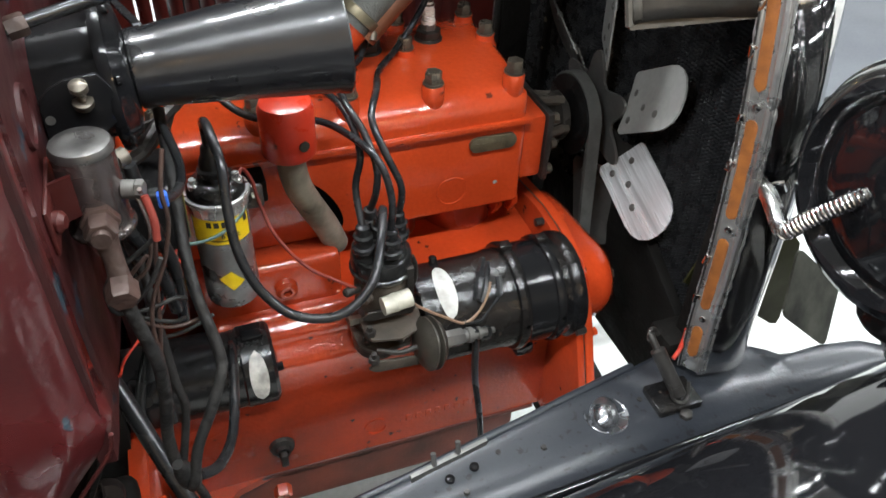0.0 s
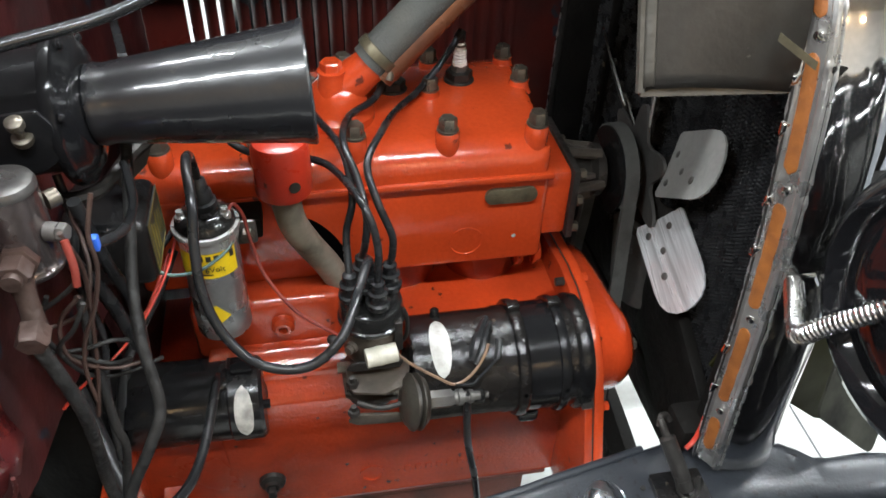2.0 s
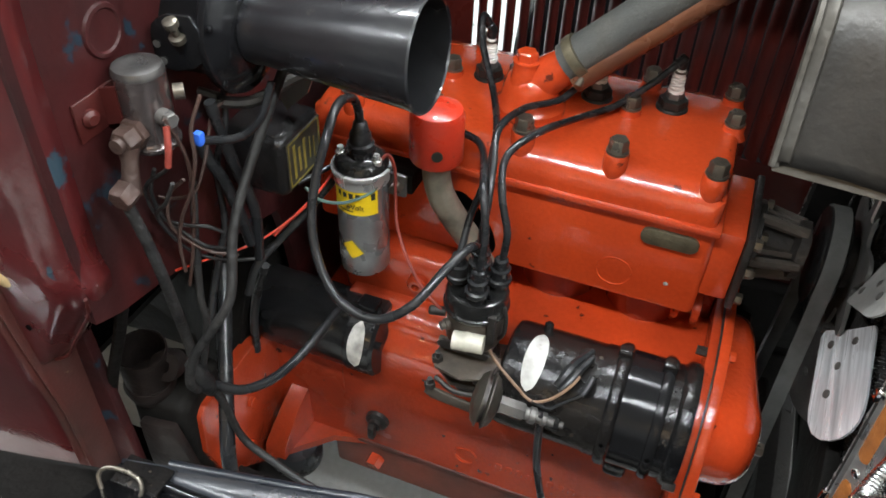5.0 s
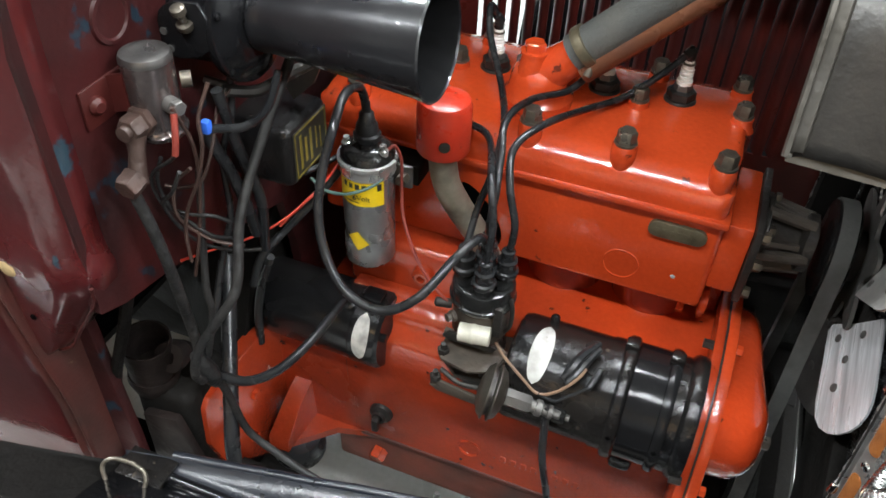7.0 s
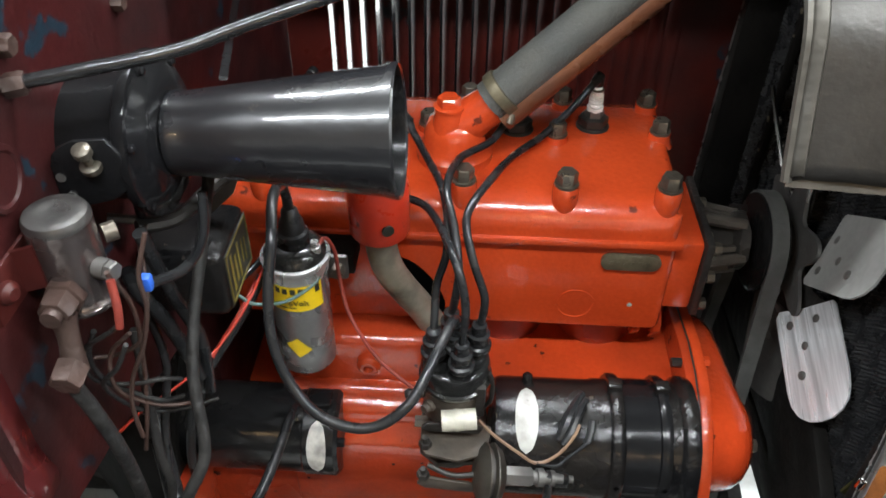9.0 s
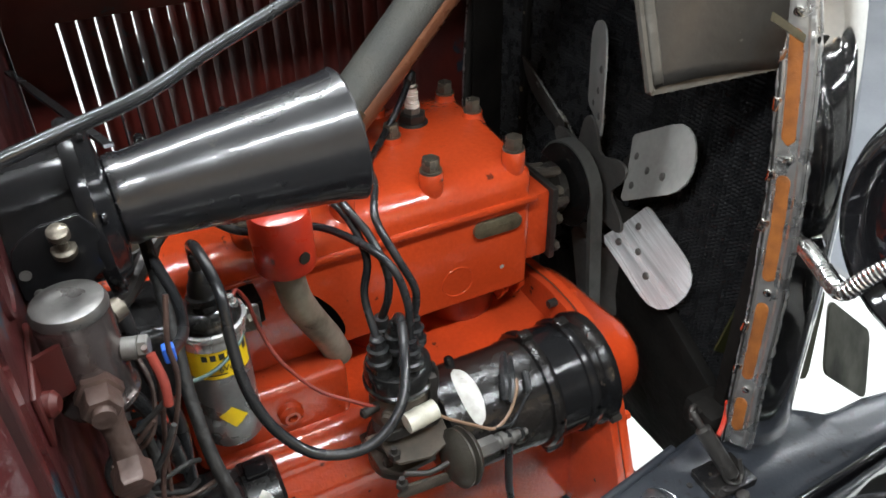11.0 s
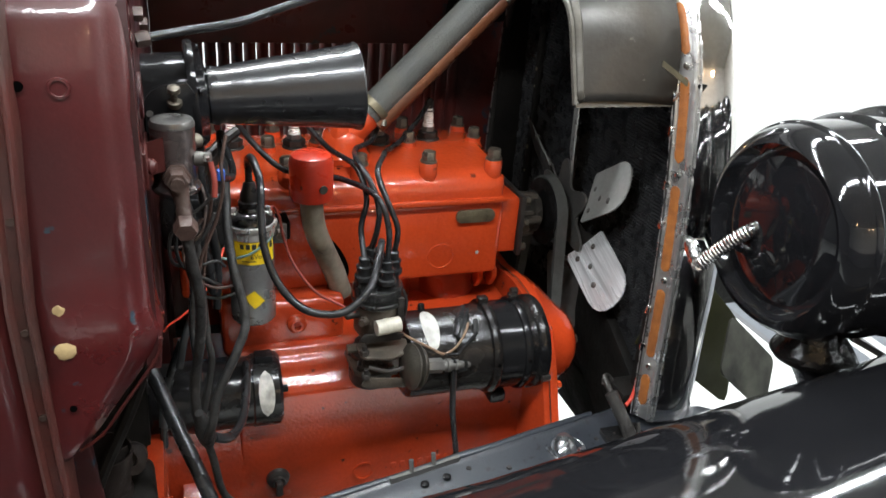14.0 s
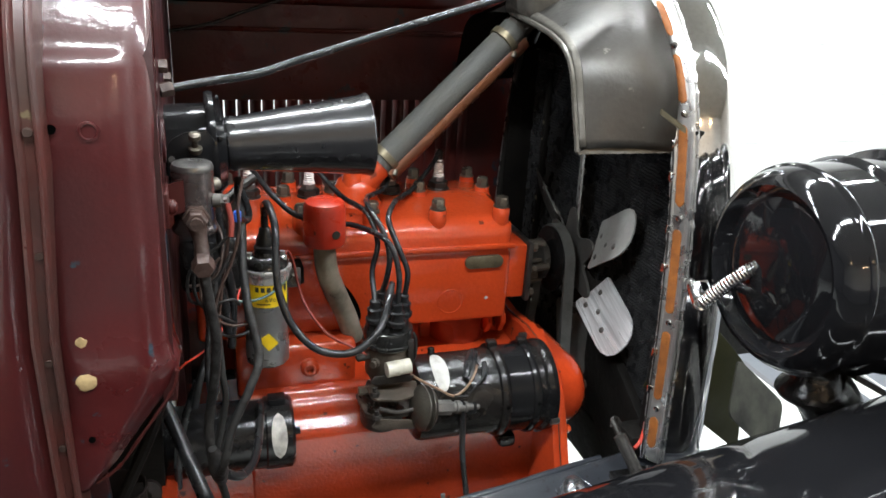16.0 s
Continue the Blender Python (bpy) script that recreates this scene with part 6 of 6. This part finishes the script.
for nm, cut0, cut1, mt in (("rear_splash", 0, 16, BLACK_DULL), ("running_board", 15, 99, CAR_BLACK)):
    ob = part(nm, wobble(skin([r[cut0:cut1] for r in rear], False, False), 0.0008, 9), mt, fender)
    md = ob.modifiers.new("thick", "SOLIDIFY")
    md.thickness, md.offset = 0.003, -1
rings = rings[len(rear) - 1:]
ob = part("crown", wobble(skin(rings, False, False), 0.0005, 7), CAR_BLACK, fender, "deep gloss black curved crown")
md = ob.modifiers.new("thick", "SOLIDIFY")
md.thickness, md.offset = 0.003, -1
knob = part("turn_knob", lathe([(0.0265, 0.0), (0.0265, 0.0025), (0.0255, 0.0035), (0.0245, 0.0030), (0.0235, 0.0022), (0.0, 0.0018)], (0.187, -0.242, 0.616), (0, 0, 1), 36), DOME, fender, "worn chrome turn knob")
fin = bmesh.new()
bmesh.ops.create_uvsphere(fin, u_segments=24, v_segments=16, radius=1.0, matrix=Matrix.Translation((0.184, -0.242, 0.619)) @ Matrix.Rotation(radians(58), 4, "Z") @ Matrix.Diagonal((0.024, 0.0165, 0.017, 1)))
bmesh.ops.bisect_plane(fin, geom=fin.verts[:] + fin.edges[:] + fin.faces[:], plane_co=(0, 0, 0.6175), plane_no=(0, 0, 1), clear_inner=True)
part("finger_grip", fin, DOME, knob)
part("bolt", hexa(0.008, 0.006, (0.275, -0.271, 0.616), (0, 0, 1)), DARK_STEEL, fender)
for bx, by in ((0.1, -0.26), (0.0, -0.285), (0.235, -0.235), (0.05, -0.25)):
    part("stud", lathe([(0.004, 0), (0.003, 0.003)], (bx, by, 0.617), (0, 0, 1), 8), DARK_STEEL, fender)
strip = part("edge_strip", skin([[(-0.052, -0.254, 0.621), (-0.052, -0.259, 0.621), (-0.052, -0.259, 0.630), (-0.052, -0.254, 0.630)], [(0.041, -0.235, 0.621), (0.041, -0.240, 0.621), (0.041, -0.240, 0.630), (0.041, -0.235, 0.630)]]), DULL_STEEL, fender, "dull steel rubbing strip")
for f in (0.3, 0.62):
    q = Vector((-0.052, -0.2565, 0.628)).lerp(Vector((0.041, -0.2375, 0.628)), f)
    part("stud", lathe([(0.003, 0), (0.003, 0.016)], q, (0, 0.35, 1), 8), DULL_STEEL, strip)
    part("rivet", lathe([(0.0055, 0), (0.005, 0.003), (0.0, 0.005)], q + Vector((0.012, -0.016, -0.008)), (0, 0, 1), 12), BLACK_WORN, strip)
clip = part("rear_clip", tube([(-0.338, -0.357, 0.619), (-0.352, -0.345, 0.634), (-0.345, -0.337, 0.642), (-0.325, -0.333, 0.641), (-0.308, -0.335, 0.637), (-0.303, -0.343, 0.627), (-0.309, -0.349, 0.621)], 0.0024, 8), BOLT, fender, "bent steel wire clip")
part("rear_clip_plate", block(-0.345, -0.29, -0.34, -0.305, 0.619, 0.624, 0.001), BLACK_WORN, fender)

latch = thing("hood_latch", (0.272, -0.243, 0.617), "dark steel spring hood latch on a square base plate", "latch")
part("base_plate", prism([(0.272 + a, -0.245 + b) for a, b in rounded(0.056, 0.042, 0.003)], "z", 0.617, 0.626, 0.001), BLACK_WORN, latch)
bm = lathe([(0.006, 0.0), (0.0088, 0.001), (0.0088, 0.012), (0.0082, 0.0125), (0.0088, 0.013), (0.0088, 0.060), (0.0042, 0.0625), (0.0042, 0.080), (0.003, 0.082)], (0.275, -0.252, 0.63), (-0.28, 0.62, 0.75), 20)
part("spring_barrel", bm, DARK_STEEL, latch)
part("stirrup", tube([(0.263, -0.245, 0.645), (0.266, -0.254, 0.630), (0.275, -0.261, 0.6275), (0.285, -0.256, 0.630), (0.287, -0.247, 0.645)], 0.0022, 8), DARK_STEEL, latch)
part("hook", tube([(0.252, -0.205, 0.682), (0.255, -0.199, 0.69), (0.262, -0.196, 0.688), (0.266, -0.2, 0.682)], 0.0035, 8), DARK_STEEL, latch)
tagged(part("red_wire", tube([(0.285, -0.215, 0.65), (0.295, -0.21, 0.655), (0.302, -0.205, 0.668), (0.306, -0.2, 0.68)], 0.0028, 8), RED_WIRE, None, "short red wire by the radiator shell"), category="wire", group="wiring")

# ---- cowl and firewall ----
cowl = thing("cowl", (-0.4, YC, 0.5), "maroon painted car cowl with chipped paint", "cowl")
COWL_UP = [(-0.340, 1.0), (-0.340, 1.1), (-0.335, 1.155), (-0.318, 1.20), (-0.28, 1.245), (-0.2, 1.29), (-0.05, 1.325), (0.1, 1.335)]
COWL = dense(mirror_line([(-0.335, 0.56), (-0.337, 0.66), (-0.339, 0.76), (-0.340, 0.90)] + COWL_UP))
LIP = dense(mirror_line([(-0.327, 0.785), (-0.3305, 0.82), (-0.3355, 0.87), (-0.340, 0.92)] + COWL_UP), 7)
LIP_EDGE = [(0.4, -0.4005), (0.772, -0.400), (0.785, -0.366), (0.808, -0.345), (0.85, -0.317), (0.888, -0.290), (0.91, -0.284), (0.935, -0.2895), (2.0, -0.2895)]


def lip_shape(x, o, z):
    """The ledge: cut back to a corner below, with a pressed pad that ends in a rounded shoulder above."""
    for (z0, a), (z1, b) in zip(LIP_EDGE[:-1], LIP_EDGE[1:]):
        if z0 <= z <= z1:
            xe = a + (b - a) * (z - z0) / (z1 - z0)
            break
    else:
        xe = LIP_EDGE[0][1]
    f = (x + 0.402) / 0.1125
    pad = min(1.0, max(0.0, (f - 0.16) / 0.1), max(0.0, (0.86 - f) / 0.1)) if f < 0.9 else 0.0
    pad *= min(1.0, max(0.0, (1.185 - z) / 0.012), max(0.0, (z - 0.6) / 0.02))
    wave = noise.noise(Vector((x * 22, z * 16, 3.1))) * 0.0016 * (1 if f < 0.85 else 0)
    return -0.402 + f * (xe + 0.402), o + 0.007 * pad + wave


def welt_shape(x, o, z):
    """The body narrows and the channel leans back towards the sill."""
    k = max(0.0, 1.1 - z)
    return x - 0.07 * min(k, 0.15), o - 0.1 * min(k, 0.4)


ob = part("cowl_lip", outline_loft(LIP, [(-0.402, 0.002), (-0.392, 0.001), (-0.386, 0.0), (-0.382, 0.0), (-0.378, 0.0), (-0.374, 0.0), (-0.366, 0.0), (-0.356, 0.0), (-0.346, 0.0), (-0.336, 0.0), (-0.326, 0.0), (-0.318, 0.0), (-0.313, 0.0), (-0.309, 0.0), (-0.304, -0.001), (-0.297, -0.003), (-0.292, -0.008), (-0.290, -0.015), (-0.2895, -0.03)], shape=lip_shape), MAROON, cowl, "maroon cowl ledge with holes and chips")
md = ob.modifiers.new("thick", "SOLIDIFY")
md.thickness, md.offset = 0.003, -1
ob = part("body_side", outline_loft(COWL, [(-1.2, 0.05), (-0.6, 0.05), (-0.47, 0.042), (-0.41, 0.032), (-0.388, 0.028)], shape=welt_shape), MAROON, cowl)
md = ob.modifiers.new("thick", "SOLIDIFY")
md.thickness, md.offset = 0.003, -1
ob = part("welt", outline_loft(COWL, [(-0.389, 0.026), (-0.3885, 0.031), (-0.3855, 0.0335), (-0.3825, 0.031), (-0.3818, 0.0285), (-0.3755, 0.027), (-0.375, 0.029), (-0.3735, 0.0318), (-0.3715, 0.0325), (-0.3695, 0.0305), (-0.369, 0.028), (-0.3675, 0.0), (-0.3675, -0.01)], shape=welt_shape), WELT, cowl, "worn maroon hood lacing channel with two beads")
part("torn_edge", tube([(-0.288, -0.3375, 0.905), (-0.293, -0.336, 0.885), (-0.312, -0.3335, 0.855), (-0.325, -0.3325, 0.836), (-0.345, -0.3295, 0.806), (-0.366, -0.328, 0.789)], lambda u: 0.0016 + 0.0012 * noise.noise(Vector((u * 23, 4.0, 0))), 8), MAROON_DULL, cowl)
part("firewall", prism([(-0.334, 0.872), (-0.335, 1.1), (-0.325, 1.18), (-0.27, 1.24), (-0.05, 1.315), (0.25, 1.315), (0.47, 1.24), (0.53, 1.1), (0.52, 0.45), (0.0, 0.45), (-0.04, 0.72), (-0.06, 0.795), (-0.117, 0.812), (-0.158, 0.823), (-0.244, 0.849), (-0.307, 0.861)], "x", -0.302, -0.2905), FIREWALL_MAT, cowl, "dusty maroon firewall darkened for shade")
part("lower_post", prism([(-0.47, 0.83), (-0.366, 0.83), (-0.362, 0.77), (-0.357, 0.697), (-0.352, 0.61), (-0.350, 0.55), (-0.47, 0.55)], "y", -0.296, -0.283, 0.003), FIREWALL_MAT, cowl)
for x, z, r in ((-0.366, 1.127, 0.0038), (-0.364, 0.845, 0.003)):
    part("hole", lathe([(r, 0), (r, 0.0012), (0.0, 0.0012)], (x, -0.3475 if z > 0.92 else -0.3405, z), (0, -1, 0), 14), HOLE_AND_SHADE, cowl, "dark drilled hole")
bm = lathe([(0.0082, 0), (0.0078, 0.0015), (0.006, 0.0018), (0.0055, 0.0006), (0.0, 0.0006)], (-0.34, -0.3465, 1.125), (0, -1, 0), 22)
part("pressed_ring", bm, MAROON, cowl)
CHIP = material("bare_primer_chip", (0.45, 0.33, 0.16), 0.6, 0, (0.3, 0.2, 0.1), 0.6, 60, 300, 0.3)
for x, z, r in ((-0.362, 0.907, 0.0085), (-0.363, 0.945, 0.005)):
    bm = lathe([(r, 0), (r * 0.9, 0.0006)], (x, -0.3468, z), (0, -1, 0), 14)
    for v in bm.verts:
        v.co += Vector((1, 0, 1)) * 0.0015 * noise.noise(v.co * 400)
    part("paint_chip", bm, CHIP, cowl, "chip down to pale primer")
part("pressed_boss", lathe([(0.0205, 0.0), (0.0195, 0.0025), (0.0165, 0.0028), (0.015, 0.0012), (0.0, 0.0012)], (-0.2905, -0.246, 1.092), (1, 0, 0), 28), FIREWALL_MAT, cowl)
for y, z in ((-0.06, 1.118), (-0.205, 1.153)):
    part("firewall_bolt", hexa(0.0068, 0.008, (-0.2905, y, z), (1, 0, 0)), BROWN_METAL, cowl)
for x, z in ((-0.396, 0.697), (-0.388, 0.647)):
    part("post_rivet", lathe([(0.004, 0), (0.003, 0.0025)], (x, -0.296, z), (0, -1, 0), 10), MAROON_DULL, cowl)
for z in (0.84, 0.93, 1.03, 1.13):
    part("welt_rivet", lathe([(0.004, 0), (0.003, 0.002)], (-0.378 - 0.07 * max(0.0, min(1.1 - z, 0.15)), -0.367 + 0.1 * (1.1 - z), z), (0, -1, 0), 10), BROWN_METAL, cowl)

# steering column cup and dark fittings below the firewall
cup = thing("column_cup", (-0.335, -0.22, 0.47), "dark brown open metal cup on a bracket", "bracket")
part("cup", lathe([(0.025, 0.0), (0.0265, 0.075), (0.0245, 0.075), (0.022, 0.01), (0.0, 0.01)], (-0.364, -0.236, 0.645), (0.1, -0.08, 1), 28), CUP_MAT, cup)
part("collar", lathe([(0.0265, 0.008), (0.0285, 0.016), (0.0265, 0.024)], (-0.364, -0.236, 0.645), (0.1, -0.08, 1), 28), CUP_MAT, cup)
part("foot", wobble(block(-0.385, -0.315, -0.255, -0.17, 0.46, 0.652, 0.012, 3), 0.006, 22), BLACK_DULL, cup)
part("flange", prism([(-0.36, 0.47), (-0.295, 0.47), (-0.293, 0.56), (-0.315, 0.64), (-0.36, 0.63)], "y", -0.272, -0.2605, 0.003), CUP_MAT, cup)
part("lug", wobble(lathe([(0.016, 0), (0.018, 0.008), (0.0165, 0.02), (0.007, 0.021), (0.007, 0.012)], (-0.336, -0.222, 0.688), (0.1, -0.8, 0.5), 18), 0.002, 60), CUP_MAT, cup)
for q in ((-0.285, -0.262, 0.56), (-0.335, -0.262, 0.59), (-0.32, -0.262, 0.53)):
    part("bolt", hexa(0.009, 0.009, q, (0.1, -1, 0.2)), CUP_MAT, cup)
under = thing("gearbox", (-0.5, 0.1, 0.35), "dusty black gearbox and frame behind the engine", "gearbox")
part("casing", wobble(block(-0.9, -0.47, 0.0, 0.26, 0.38, 0.55, 0.03, 3), 0.01, 12), BLACK_DULL, under)
# Flat black toe board stands in for the shade under the cowl.
part("toe_board_shade", prism([(-0.40, 0.92), (-0.40, 0.72), (-0.445, 0.66), (-0.465, 0.66), (-0.42, 0.74), (-0.42, 0.92)], "y", -0.30, 0.5), HOLE_AND_SHADE, under)
# Unseen car floor, added to stop light leaking onto the ground beneath.
part("shading_floor_board", prism([(-0.445, 0.66), (-0.47, 0.62), (-1.7, 0.58), (-1.7, 0.62), (-0.465, 0.66)], "y", -0.30, 0.62), BLACK_DULL, under)
# Unseen upright panel, added to keep far-side light off the ground below.
part("far_light_blocker", block(-1.7, -0.36, 0.62, 0.65, 0.0, 0.62, 0.004), BLACK_DULL, under)
part("pedal_rod", tube([(-0.301, -0.29, 0.864), (-0.321, -0.29, 0.806), (-0.356, -0.285, 0.724), (-0.381, -0.28, 0.656)], 0.006, 8), BLACK_DULL, under)

# ---- far side of the hood ----
hood = thing("hood_far_side", (0, 0.42, 0.6), "maroon hood side with vertical louvres", "hood")
Y1 = 0.42
part("upper_panel", block(-0.29, 0.36, Y1, Y1 + 0.003, 1.0, 1.165), MAROON_DULL, hood)
part("lower_panel", block(-0.30, 0.42, Y1, Y1 + 0.003, 0.40, 0.70), MAROON_DULL, hood)
part("front_panel", block(0.24, 0.36, Y1, Y1 + 0.003, 0.70, 1.0), MAROON_DULL, hood)
part("rear_panel", block(-0.29, -0.232, Y1, Y1 + 0.003, 0.70, 1.0), MAROON_DULL, hood)
for k in range(22):
    x0 = -0.232 + k * 0.02145
    part("louvre", prism([(x0 + 0.010, Y1), (x0 + 0.015, Y1 - 0.0025), (x0 + 0.02145, Y1 - 0.001), (x0 + 0.02145, Y1 + 0.002), (x0 + 0.012, Y1 + 0.002), (x0 + 0.0042, Y1 + 0.0165), (x0 + 0.003, Y1 + 0.016)], "z", 0.70, 1.0), MAROON_DULL, hood)
topl = dense([(Y1 + 0.002, 1.163), (0.40, 1.2), (0.36, 1.235), (0.28, 1.265), (0.2, 1.28), (0.1, 1.285)])
ob = part("top_panel", skin([[(x, y, z) for y, z in topl] for x in (-0.30, 0.0, 0.32)], False, False), MAROON_DULL, hood)
md = ob.modifiers.new("thick", "SOLIDIFY")
md.thickness = 0.003
part("hinge_bead", tube([(-0.29, Y1 - 0.002, 1.12), (0.31, Y1 - 0.002, 1.12)], 0.004, 8, 1, straight=True), MAROON_DULL, hood)


# ---- fender on the far side ----
far_fender = thing("front_fender", (0.2, 0.7, 0.4), "gloss black front fender beyond the louvred hood side", "fender")
rings = []
for x in [-0.2 + 0.05 * k for k in range(12)]:
    k = max(0.0, min(1.0, (x + 0.3) / 0.2))
    k = k * k * (3 - 2 * k)
    top = 0.1 + 0.19 * k
    prof = [(0.0, 0.0), (0.03, 0.02), (0.06, 0.35), (0.09, 0.8), (0.13, 0.98), (0.18, 1.0), (0.23, 0.9), (0.28, 0.6), (0.31, 0.2), (0.32, -0.3)]
    line = [(0.48 + a, 0.613 + b * top) for a, b in prof]
    rings.append([(x, y, z) for y, z in dense(line, 3)])
ob = part("crown", skin(rings, False, False), BLACK, far_fender)
md = ob.modifiers.new("thick", "SOLIDIFY")
md.thickness, md.offset = 0.003, -1
part("apron", block(-0.2, 0.35, 0.430, 0.482, 0.609, 0.614, 0.001), BLACK_DULL, far_fender)
